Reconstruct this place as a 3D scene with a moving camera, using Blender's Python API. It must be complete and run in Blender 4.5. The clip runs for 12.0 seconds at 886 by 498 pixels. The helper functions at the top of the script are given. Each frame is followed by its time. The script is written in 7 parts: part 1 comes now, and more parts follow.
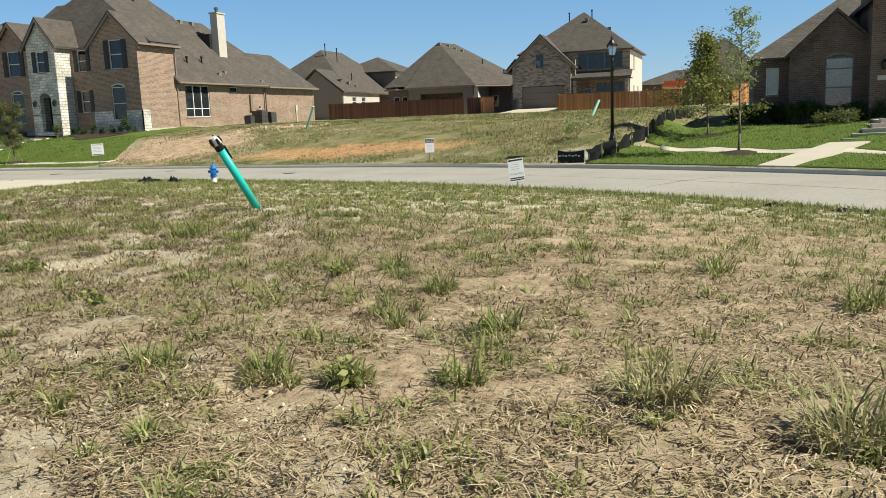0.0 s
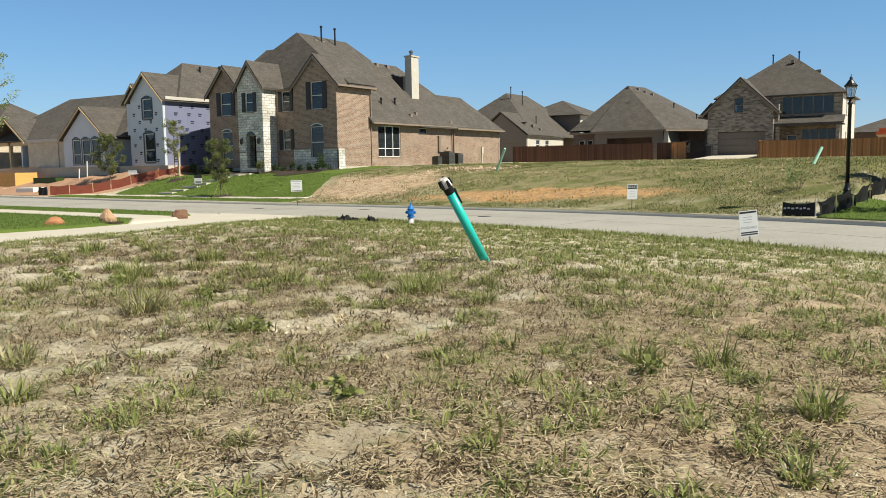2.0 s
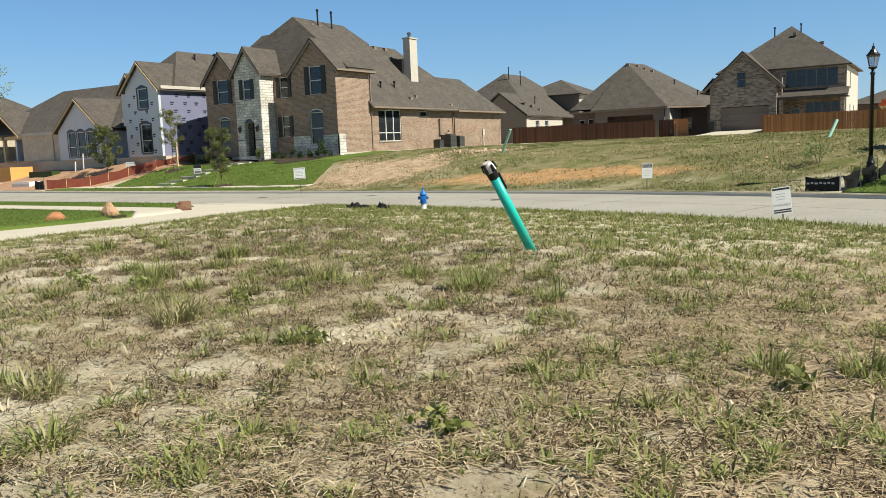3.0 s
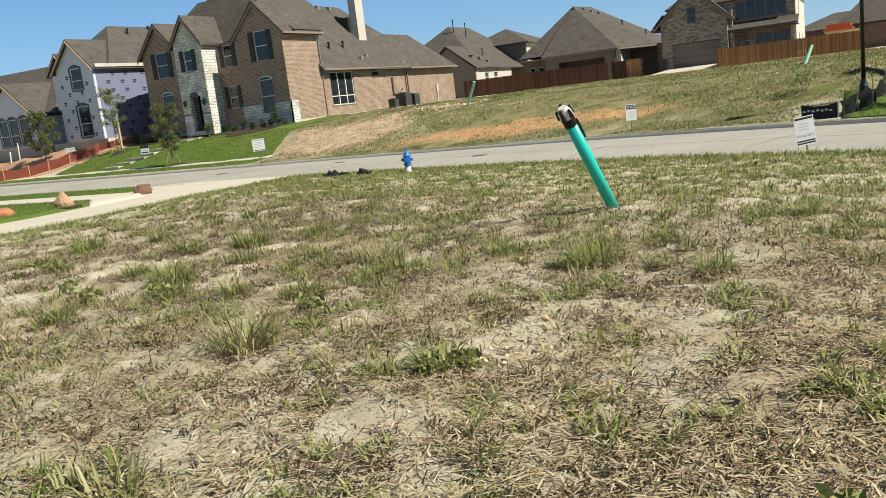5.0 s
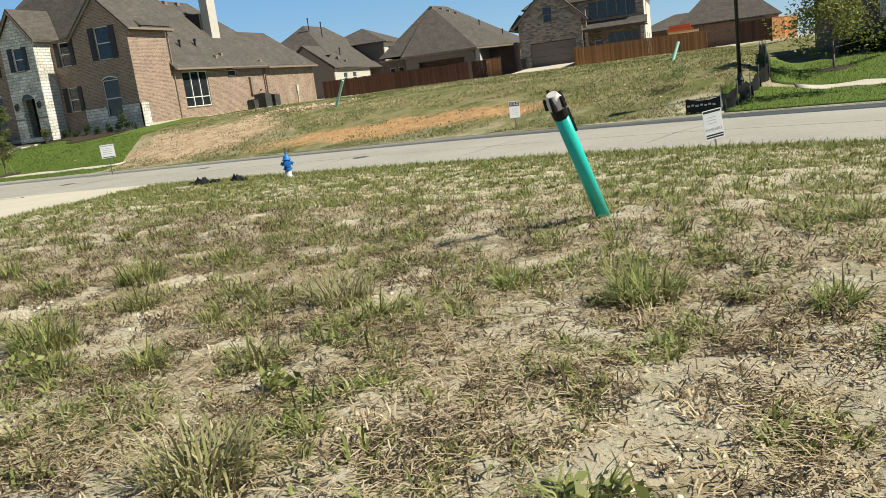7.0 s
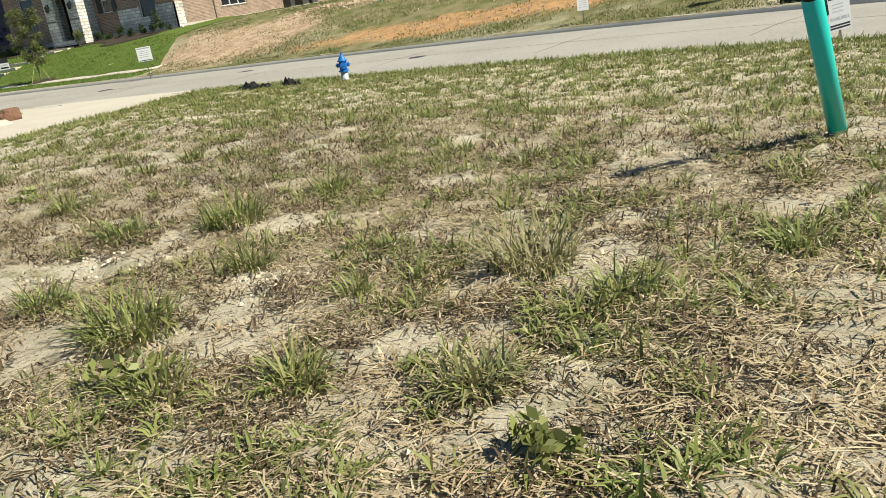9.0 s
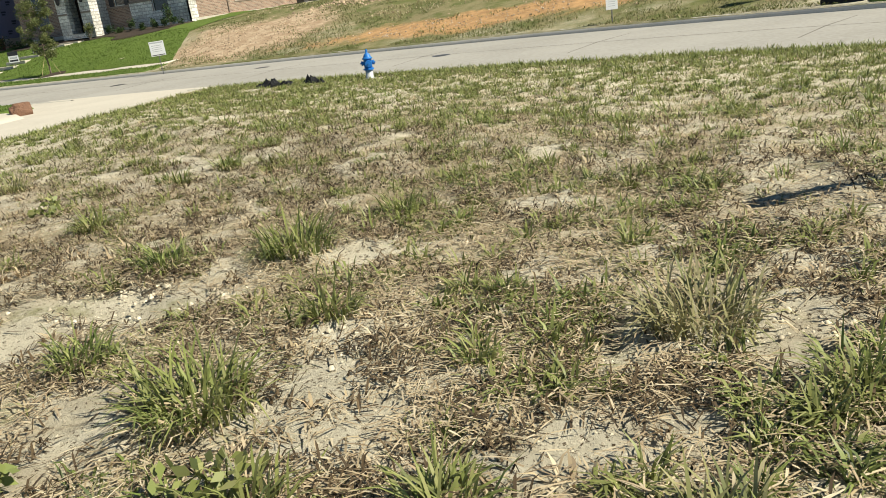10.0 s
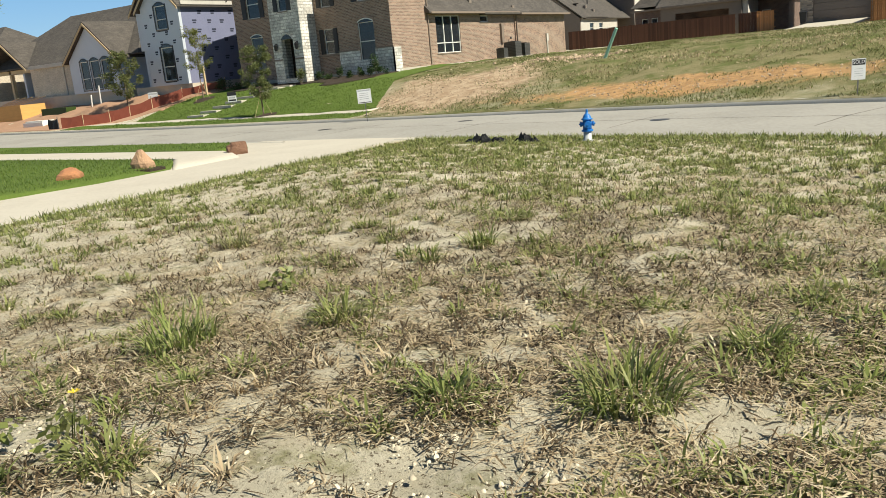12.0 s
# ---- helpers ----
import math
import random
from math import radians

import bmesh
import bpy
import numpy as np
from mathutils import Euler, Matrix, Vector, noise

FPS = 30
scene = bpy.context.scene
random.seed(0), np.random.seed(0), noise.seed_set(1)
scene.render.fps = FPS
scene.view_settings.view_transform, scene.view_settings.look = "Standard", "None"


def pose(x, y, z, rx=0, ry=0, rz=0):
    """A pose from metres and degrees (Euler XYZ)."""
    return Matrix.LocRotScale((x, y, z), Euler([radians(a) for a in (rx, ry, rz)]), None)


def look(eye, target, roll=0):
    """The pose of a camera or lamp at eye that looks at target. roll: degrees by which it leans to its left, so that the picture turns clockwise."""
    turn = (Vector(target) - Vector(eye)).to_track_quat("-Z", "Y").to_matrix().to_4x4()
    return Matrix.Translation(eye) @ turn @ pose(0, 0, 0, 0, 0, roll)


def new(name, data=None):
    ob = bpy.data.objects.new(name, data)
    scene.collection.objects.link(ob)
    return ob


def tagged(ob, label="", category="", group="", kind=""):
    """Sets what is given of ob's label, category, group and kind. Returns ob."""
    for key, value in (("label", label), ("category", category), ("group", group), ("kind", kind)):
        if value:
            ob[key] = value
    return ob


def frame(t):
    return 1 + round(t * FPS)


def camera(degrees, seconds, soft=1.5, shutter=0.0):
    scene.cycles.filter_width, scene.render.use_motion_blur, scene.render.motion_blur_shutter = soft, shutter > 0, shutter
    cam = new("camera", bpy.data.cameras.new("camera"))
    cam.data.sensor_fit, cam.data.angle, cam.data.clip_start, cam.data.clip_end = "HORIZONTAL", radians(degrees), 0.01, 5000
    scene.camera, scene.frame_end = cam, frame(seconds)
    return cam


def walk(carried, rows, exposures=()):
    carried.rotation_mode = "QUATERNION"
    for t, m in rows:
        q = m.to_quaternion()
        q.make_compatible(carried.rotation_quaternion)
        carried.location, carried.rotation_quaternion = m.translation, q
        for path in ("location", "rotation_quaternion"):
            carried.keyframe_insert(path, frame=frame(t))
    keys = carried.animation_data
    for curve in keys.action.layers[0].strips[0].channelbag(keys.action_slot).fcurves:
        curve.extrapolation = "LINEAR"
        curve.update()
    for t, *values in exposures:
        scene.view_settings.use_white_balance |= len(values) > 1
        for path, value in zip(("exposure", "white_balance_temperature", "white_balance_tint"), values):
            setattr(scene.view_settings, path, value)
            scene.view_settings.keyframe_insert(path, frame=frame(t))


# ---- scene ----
cam = camera(57.5, 12.0, soft=0.7)
PATH = [
    (0, (0.229, 0.415, 1.39), (-0.447, 2.27, 1.068), -2.2),
    (0.5, (-0.104, 0.719, 1.444), (-1.012, 2.487, 1.218), -1.6),
    (1, (-0.507, 1.03, 1.456), (-1.536, 2.735, 1.27), -0.5),
    (1.5, (-0.988, 1.273, 1.437), (-2.055, 2.953, 1.243), -0.4),
    (2, (-1.422, 1.611, 1.408), (-2.478, 3.297, 1.201), -0.9),
    (2.5, (-1.867, 1.768, 1.417), (-2.916, 3.457, 1.197), -1.6),
    (3, (-2.361, 2.014, 1.424), (-3.41, 3.699, 1.176), -2.4),
    (3.5, (-2.914, 2.273, 1.431), (-3.968, 3.952, 1.166), -3.0),
    (3.7, (-3.121, 2.357, 1.408), (-4.176, 4.034, 1.134), -3.2),
    (5.3, (-4.547, 2.971, 1.421), (-5.45, 4.716, 1.048), -7.7),
    (5.5, (-4.684, 3.091, 1.395), (-5.557, 4.849, 1.012), -8.1),
    (6, (-5.176, 3.441, 1.437), (-5.96, 5.236, 1.032), -8.6),
    (6.5, (-5.588, 3.709, 1.414), (-6.279, 5.541, 1.006), -7.9),
    (7, (-5.949, 4.11, 1.409), (-6.574, 5.968, 1.014), -7.4),
    (7.5, (-6.452, 4.441, 1.374), (-7.161, 6.257, 0.927), -8.9),
    (7.7, (-6.589, 4.57, 1.396), (-7.329, 6.369, 0.929), -9.5),
    (9.3, (-7.639, 5.66, 1.405), (-8.341, 7.423, 0.772), -8.4),
    (9.5, (-7.814, 5.839, 1.421), (-8.514, 7.601, 0.785), -8.3),
    (10, (-8.221, 6.033, 1.423), (-8.942, 7.793, 0.803), -7.9),
    (10.5, (-8.526, 6.278, 1.452), (-9.28, 8.038, 0.874), -7.0),
    (11, (-8.898, 6.613, 1.482), (-9.721, 8.361, 0.964), -6.0),
    (11.5, (-9.255, 6.786, 1.488), (-10.187, 8.493, 1.018), -5.4),
    (12, (-9.615, 6.975, 1.482), (-10.704, 8.592, 1.035), -5.4),
]
walk(cam, [(t, look(eye, target, roll)) for t, eye, target, roll in PATH], [(0, 0.52), (7.5, 0.52), (9.5, 0.63), (10.4, 0.53), (12, 0.52)])

# ---- light ----
SUN_DIR = Vector((0.69, 0.02, 0.71)).normalized()
world = bpy.data.worlds.new("sky")
scene.world = world
world.use_nodes = True
wn, wl = world.node_tree.nodes, world.node_tree.links
wn.clear()
sky = wn.new("ShaderNodeTexSky")
sky.sky_type = "NISHITA"
sky.sun_disc = False
sky.sun_elevation = math.asin(SUN_DIR.z)
sky.sun_rotation = math.atan2(SUN_DIR.x, SUN_DIR.y)
sky.altitude = 0
sky.air_density, sky.dust_density, sky.ozone_density = 1.0, 0.0, 4.0
bgn = wn.new("ShaderNodeBackground")
bgn.inputs[1].default_value = 0.053
wout = wn.new("ShaderNodeOutputWorld")
tone = wn.new("ShaderNodeHueSaturation")
tone.inputs["Saturation"].default_value, tone.inputs["Value"].default_value = 1.28, 1.42
wl.new(sky.outputs[0], tone.inputs["Color"])
haze = wn.new("ShaderNodeMix")
haze.data_type = "RGBA"
haze.inputs[0].default_value, haze.inputs[7].default_value = 0.55, (3.1, 6.15, 10.4, 1)
wl.new(tone.outputs[0], haze.inputs[6])
# a clear sky deepens from the horizon to the zenith
up = wn.new("ShaderNodeTexCoord")
upz = wn.new("ShaderNodeSeparateXYZ")
wl.new(up.outputs["Generated"], upz.inputs[0])
deep = wn.new("ShaderNodeMapRange")
deep.interpolation_type = "SMOOTHSTEP"
deep.inputs[1].default_value, deep.inputs[2].default_value, deep.inputs[3].default_value, deep.inputs[4].default_value = 0.1, 0.6, 1.0, 0.24
wl.new(upz.outputs[2], deep.inputs[0])
zenith = wn.new("ShaderNodeVectorMath")
zenith.operation = "SCALE"
wl.new(haze.outputs[2], zenith.inputs[0])
wl.new(deep.outputs[0], zenith.inputs["Scale"])
wl.new(zenith.outputs[0], bgn.inputs[0])
wl.new(bgn.outputs[0], wout.inputs[0])
sun = new("sun", bpy.data.lights.new("sun", "SUN"))
sun.data.energy, sun.data.angle, sun.data.color = 5.0, radians(0.55), (0.98, 0.94, 0.785)
sun.matrix_world = look(SUN_DIR * 100, (0, 0, 0))
tagged(sun, kind="structure")


# ---- materials ----
def mat(name, base, rough=0.8, metal=0.0, vary=0.25, scale=4.0, fine=60.0, bump=0.3, tint=None, stretch=(1, 1, 1), depth=0.01, island=0.0, spec=0.4):
    """A surface with large and fine colour variation and a fine relief."""
    m = bpy.data.materials.new(name)
    m.use_nodes = True
    n, l = m.node_tree.nodes, m.node_tree.links
    p = n["Principled BSDF"]
    p.inputs["Roughness"].default_value, p.inputs["Metallic"].default_value = rough, metal
    p.inputs["Specular IOR Level"].default_value = spec
    co = n.new("ShaderNodeTexCoord")
    mp = n.new("ShaderNodeMapping")
    mp.inputs["Scale"].default_value = stretch
    l.new(co.outputs["Object"], mp.inputs["Vector"])
    a, b = n.new("ShaderNodeTexNoise"), n.new("ShaderNodeTexNoise")
    for t, s in ((a, scale), (b, fine)):
        t.inputs["Scale"].default_value, t.inputs["Detail"].default_value = s, 4.0
        l.new(mp.outputs[0], t.inputs["Vector"])
    tint = tint or tuple(c * 0.55 for c in base)
    mix = n.new("ShaderNodeMix")
    mix.data_type = "RGBA"
    mix.inputs[6].default_value, mix.inputs[7].default_value = (*base, 1), (*tint, 1)
    ramp = n.new("ShaderNodeMapRange")
    ramp.inputs[1].default_value, ramp.inputs[2].default_value = 0.42, 0.72
    ramp.inputs[4].default_value = min(1.0, vary * 2)
    add = n.new("ShaderNodeMath")
    add.operation = "MULTIPLY_ADD"
    add.inputs[1].default_value, add.inputs[2].default_value = 0.5, 0.0
    l.new(b.outputs[0], add.inputs[0])
    half = n.new("ShaderNodeMath")
    half.operation = "MULTIPLY_ADD"
    half.inputs[1].default_value = 0.5
    l.new(a.outputs[0], half.inputs[0])
    l.new(add.outputs[0], half.inputs[2])
    l.new(half.outputs[0], ramp.inputs[0])
    l.new(ramp.outputs[0], mix.inputs[0])
    col = mix.outputs[2]
    if island:
        geo = n.new("ShaderNodeNewGeometry")
        hsv = n.new("ShaderNodeHueSaturation")
        rr = n.new("ShaderNodeMapRange")
        rr.inputs[3].default_value, rr.inputs[4].default_value = 1 - island, 1 + island
        l.new(geo.outputs["Random Per Island"], rr.inputs[0])
        l.new(rr.outputs[0], hsv.inputs["Value"])
        l.new(col, hsv.inputs["Color"])
        col = hsv.outputs[0]
    l.new(col, p.inputs["Base Color"])
    if bump:
        bp = n.new("ShaderNodeBump")
        bp.inputs["Strength"].default_value, bp.inputs["Distance"].default_value = bump, depth
        l.new(b.outputs[0], bp.inputs["Height"])
        l.new(bp.outputs[0], p.inputs["Normal"])
    return m


def brick_mat(name, c1, c2, mortar, w=0.2, h=0.067, gap=0.01, rough=0.85, noisy=0.16, relief=0.012):
    """Coursed brick or stone on upright walls: runs along the horizontal of whichever wall it lies on."""
    m = bpy.data.materials.new(name)
    m.use_nodes = True
    n, l = m.node_tree.nodes, m.node_tree.links
    p = n["Principled BSDF"]
    p.inputs["Roughness"].default_value = rough
    co = n.new("ShaderNodeTexCoord")
    sep, com = n.new("ShaderNodeSeparateXYZ"), n.new("ShaderNodeCombineXYZ")
    l.new(co.outputs["Object"], sep.inputs[0])
    add = n.new("ShaderNodeMath")
    l.new(sep.outputs[0], add.inputs[0])
    l.new(sep.outputs[1], add.inputs[1])
    l.new(add.outputs[0], com.inputs[0])
    l.new(sep.outputs[2], com.inputs[1])
    br = n.new("ShaderNodeTexBrick")
    br.inputs["Scale"].default_value = 1.0
    br.inputs["Brick Width"].default_value, br.inputs["Row Height"].default_value = w, h
    br.inputs["Mortar Size"].default_value, br.inputs["Bias"].default_value = gap, -0.1
    br.inputs["Color1"].default_value, br.inputs["Color2"].default_value, br.inputs["Mortar"].default_value = (*c1, 1), (*c2, 1), (*mortar, 1)
    l.new(com.outputs[0], br.inputs["Vector"])
    no, nf = n.new("ShaderNodeTexNoise"), n.new("ShaderNodeTexNoise")
    no.inputs["Scale"].default_value, nf.inputs["Scale"].default_value = 1.1, 9.0
    l.new(co.outputs["Object"], no.inputs["Vector"])
    l.new(co.outputs["Object"], nf.inputs["Vector"])
    s = n.new("ShaderNodeMath")
    l.new(no.outputs[0], s.inputs[0])
    l.new(nf.outputs[0], s.inputs[1])
    r = n.new("ShaderNodeMapRange")
    r.inputs[1].default_value, r.inputs[2].default_value = 0.7, 1.3
    r.inputs[3].default_value, r.inputs[4].default_value = 1 - noisy, 1 + noisy
    l.new(s.outputs[0], r.inputs[0])
    hsv = n.new("ShaderNodeHueSaturation")
    l.new(r.outputs[0], hsv.inputs["Value"])
    l.new(br.outputs[0], hsv.inputs["Color"])
    l.new(hsv.outputs[0], p.inputs["Base Color"])
    bp = n.new("ShaderNodeBump")
    bp.inputs["Strength"].default_value, bp.inputs["Distance"].default_value = 0.7, relief
    bp.invert = True
    face_ = n.new("ShaderNodeMath")
    face_.operation = "MULTIPLY_ADD"
    face_.inputs[1].default_value = 0.6
    l.new(nf.outputs[0], face_.inputs[0])
    l.new(br.outputs["Fac"], face_.inputs[2])
    l.new(face_.outputs[0], bp.inputs["Height"])
    l.new(bp.outputs[0], p.inputs["Normal"])
    return m


def glass_mat(name, colour):
    m = bpy.data.materials.new(name)
    m.use_nodes = True
    p = m.node_tree.nodes["Principled BSDF"]
    p.inputs["Base Color"].default_value = (*colour, 1)
    p.inputs["Roughness"].default_value = 0.04
    p.inputs["Transmission Weight"].default_value = 0.85
    p.inputs["IOR"].default_value = 1.5
    return m


def ground_mat():
    """Dry clay soil with straw-coloured mats, green flecks and a reddish scraped band on the far lot."""
    m = bpy.data.materials.new("dry_lot_soil")
    m.use_nodes = True
    n, l = m.node_tree.nodes, m.node_tree.links
    p = n["Principled BSDF"]
    p.inputs["Roughness"].default_value = 0.95
    p.inputs["Specular IOR Level"].default_value = 0.1
    co = n.new("ShaderNodeTexCoord")

    def noi(scale, detail=6.0, rough=0.6):
        t = n.new("ShaderNodeTexNoise")
        t.inputs["Scale"].default_value, t.inputs["Detail"].default_value, t.inputs["Roughness"].default_value = scale, detail, rough
        l.new(co.outputs["Object"], t.inputs["Vector"])
        return t.outputs[0]

    def rng(s, a, b):
        r = n.new("ShaderNodeMapRange")
        r.inputs[1].default_value, r.inputs[2].default_value = a, b
        l.new(s, r.inputs[0])
        return r.outputs[0]

    def mixc(f, a, b):
        x = n.new("ShaderNodeMix")
        x.data_type = "RGBA"
        l.new(f, x.inputs[0])
        for i, c in ((6, a), (7, b)):
            if isinstance(c, tuple):
                x.inputs[i].default_value = (*c, 1)
            else:
                l.new(c, x.inputs[i])
        return x.outputs[2]

    def spot(cx, cy, rx, ry, wob, amp=1.6):
        """A ragged patch round a centre."""
        v = n.new("ShaderNodeVectorMath")
        v.operation = "SUBTRACT"
        v.inputs[1].default_value = (cx, cy, 0)
        l.new(co.outputs["Object"], v.inputs[0])
        w = n.new("ShaderNodeVectorMath")
        w.operation = "MULTIPLY"
        w.inputs[1].default_value = (1 / rx, 1 / ry, 0)
        l.new(v.outputs[0], w.inputs[0])
        e = n.new("ShaderNodeVectorMath")
        e.operation = "LENGTH"
        l.new(w.outputs[0], e.inputs[0])
        a = n.new("ShaderNodeMath")
        a.operation = "MULTIPLY_ADD"
        a.inputs[1].default_value = amp
        l.new(noi(wob, 6.0, 0.7), a.inputs[0])
        l.new(e.outputs["Value"], a.inputs[2])
        return rng(a.outputs[0], 1.1 + amp / 2, 0.7 + amp / 2)

    clay = mixc(rng(noi(3.0), 0.35, 0.65), (0.66, 0.595, 0.46), (0.525, 0.465, 0.345))
    straw = mixc(rng(noi(45.0), 0.35, 0.65), (0.58, 0.48, 0.32), (0.33, 0.255, 0.16))
    c = mixc(rng(noi(1.1, 8.0, 0.7), 0.5, 0.66), clay, straw)
    c = mixc(spot(0.3, 8.0, 5.5, 7.5, 1.2, 2.4), c, mixc(rng(noi(5.0, 8.0, 0.75), 0.4, 0.6), (0.60, 0.475, 0.325), (0.36, 0.265, 0.175)))
    c = mixc(rng(noi(1.7, 8.0, 0.75), 0.54, 0.68), c, (0.235, 0.225, 0.10))
    # dark litter specks that also paint in small shadows between straw and clods
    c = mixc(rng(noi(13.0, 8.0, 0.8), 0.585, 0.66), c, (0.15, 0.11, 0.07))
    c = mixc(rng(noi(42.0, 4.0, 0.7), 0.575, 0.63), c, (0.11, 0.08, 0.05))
    c = mixc(spot(-14, 61, 38, 33, 0.12), c, mixc(rng(noi(0.8, 8.0, 0.7), 0.42, 0.6), (0.13, 0.14, 0.05), (0.25, 0.215, 0.115)))
    c = mixc(spot(-31.5, 41.5, 5.0, 5.0, 0.5), c, mixc(rng(noi(2.0), 0.4, 0.6), (0.50, 0.38, 0.26), (0.36, 0.25, 0.16)))
    c = mixc(spot(-19.0, 38.4, 8.0, 1.5, 0.5, 2.2), c, mixc(rng(noi(3.0), 0.4, 0.6), (0.50, 0.30, 0.14), (0.36, 0.215, 0.105)))
    l.new(c, p.inputs["Base Color"])
    bp = n.new("ShaderNodeBump")
    bp.inputs["Strength"].default_value, bp.inputs["Distance"].default_value = 0.9, 0.03
    l.new(noi(26.0, 8.0, 0.8), bp.inputs["Height"])
    l.new(bp.outputs[0], p.inputs["Normal"])
    return m


def blade_mat(name, colours, rough=0.6, trans=0.25, patch=0.0, worn=(0.3, 0.25, 0.12)):
    """Grass or leaf: each blade takes its own place on a ramp of colours and lets some light through; patch: how far it fades to the worn colour in spots."""
    m = bpy.data.materials.new(name)
    m.use_nodes = True
    n, l = m.node_tree.nodes, m.node_tree.links
    p = n["Principled BSDF"]
    p.inputs["Roughness"].default_value = rough
    p.inputs["Specular IOR Level"].default_value = 0.25
    geo = n.new("ShaderNodeNewGeometry")
    ramp = n.new("ShaderNodeValToRGB")
    el = ramp.color_ramp.elements
    for i, c in enumerate(colours):
        e = el[i] if i < 2 else el.new(0.5)
        e.color = (*c, 1)
    for i in range(len(colours)):
        el[i].position = i / (len(colours) - 1)
        el[i].color = (*colours[i], 1)
    l.new(geo.outputs["Random Per Island"], ramp.inputs[0])
    col = ramp.outputs[0]
    if patch:
        spots = n.new("ShaderNodeTexNoise")
        spots.inputs["Scale"].default_value, spots.inputs["Detail"].default_value = 1.9, 3.0
        l.new(geo.outputs["Position"], spots.inputs["Vector"])
        span = n.new("ShaderNodeMapRange")
        span.inputs[1].default_value, span.inputs[2].default_value, span.inputs[4].default_value = 0.36, 0.66, patch
        l.new(spots.outputs[0], span.inputs[0])
        mixp = n.new("ShaderNodeMix")
        mixp.data_type = "RGBA"
        mixp.inputs[7].default_value = (*worn, 1)
        l.new(span.outputs[0], mixp.inputs[0])
        l.new(col, mixp.inputs[6])
        col = mixp.outputs[2]
    l.new(col, p.inputs["Base Color"])
    tr = n.new("ShaderNodeBsdfTranslucent")
    l.new(col, tr.inputs[0])
    mx = n.new("ShaderNodeMixShader")
    mx.inputs[0].default_value = trans
    l.new(p.outputs[0], mx.inputs[1])
    l.new(tr.outputs[0], mx.inputs[2])
    l.new(mx.outputs[0], n["Material Output"].inputs[0])
    return m


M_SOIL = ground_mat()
M_ROAD = mat("road_concrete", (0.375, 0.35, 0.31), 0.9, vary=0.45, scale=0.35, fine=9, bump=0.2, tint=(0.265, 0.245, 0.213))
M_KERB = mat("kerb_concrete", (0.56, 0.52, 0.455), 0.9, vary=0.35, scale=1.2, fine=25, bump=0.3, tint=(0.36, 0.33, 0.28))
M_WALK = mat("pavement_concrete", (0.55, 0.495, 0.41), 0.9, vary=0.3, scale=0.8, fine=12, bump=0.2, tint=(0.42, 0.37, 0.30))
M_LAWN = mat("lawn_turf", (0.125, 0.18, 0.036), 0.85, vary=0.4, scale=1.2, fine=30, bump=1.0, depth=0.05, tint=(0.08, 0.12, 0.024), spec=0.15)
M_MULCH = mat("dark_mulch", (0.055, 0.038, 0.026), 0.95, vary=0.4, scale=6, fine=40, bump=1.0, depth=0.03)
M_DIRT = mat("red_building_dirt", (0.42, 0.25, 0.16), 0.95, vary=0.4, scale=0.8, fine=9, bump=0.8, depth=0.06, tint=(0.30, 0.17, 0.10))
M_BRICK = brick_mat("tan_brick", (0.33, 0.205, 0.145), (0.15, 0.092, 0.068), (0.40, 0.32, 0.25), w=0.24, h=0.088, gap=0.014)
M_BRICK_R = brick_mat("brown_brick", (0.17, 0.10, 0.075), (0.085, 0.05, 0.04), (0.19, 0.15, 0.125), gap=0.014, w=0.24, h=0.088)
M_BRICK_D = brick_mat("grey_mixed_brick", (0.40, 0.32, 0.25), (0.10, 0.08, 0.07), (0.30, 0.26, 0.22), w=0.42, h=0.16, gap=0.015)
M_BRICK_T = brick_mat("pale_brick", (0.62, 0.52, 0.40), (0.48, 0.39, 0.29), (0.60, 0.54, 0.46))
M_STONE = brick_mat("pale_limestone", (0.72, 0.69, 0.63), (0.50, 0.47, 0.42), (0.40, 0.37, 0.33), w=0.5, h=0.2, gap=0.022, noisy=0.35, relief=0.05)
M_SHINGLE = brick_mat("grey_brown_shingle", (0.10, 0.085, 0.072), (0.068, 0.058, 0.05), (0.052, 0.045, 0.04), w=0.3, h=0.09, gap=0.006, noisy=0.25)
M_TRIM = mat("taupe_painted_trim", (0.24, 0.185, 0.145), 0.6, vary=0.15, scale=2, bump=0.1)
M_WHITE = mat("white_paint", (0.78, 0.75, 0.69), 0.55, vary=0.1, scale=2, bump=0.1)
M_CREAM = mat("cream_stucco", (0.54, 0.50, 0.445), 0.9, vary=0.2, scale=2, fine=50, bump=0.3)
M_TAUPE = mat("taupe_siding", (0.19, 0.155, 0.13), 0.8, vary=0.2, scale=2, fine=20, bump=0.2, stretch=(1, 1, 6))
M_FOUND = mat("foundation_concrete", (0.52, 0.46, 0.38), 0.9, vary=0.2, scale=2, bump=0.3)
M_DARK = mat("dark_shutter_paint", (0.022, 0.022, 0.026), 0.5, vary=0.2, scale=5, bump=0.1)
M_BLACK = mat("black_enamel", (0.012, 0.012, 0.013), 0.35, vary=0.2, scale=8, bump=0.05)
M_DOOR = mat("dark_wood_door", (0.025, 0.016, 0.012), 0.7, spec=0.15, vary=0.3, scale=3, fine=30, stretch=(8, 8, 1))
M_GLASS = glass_mat("window_glass", (0.10, 0.12, 0.14))
M_WRAP = mat("grey_house_wrap", (0.54, 0.57, 0.63), 0.55, vary=0.15, scale=1.0, fine=8, bump=0.3, tint=(0.42, 0.46, 0.53))
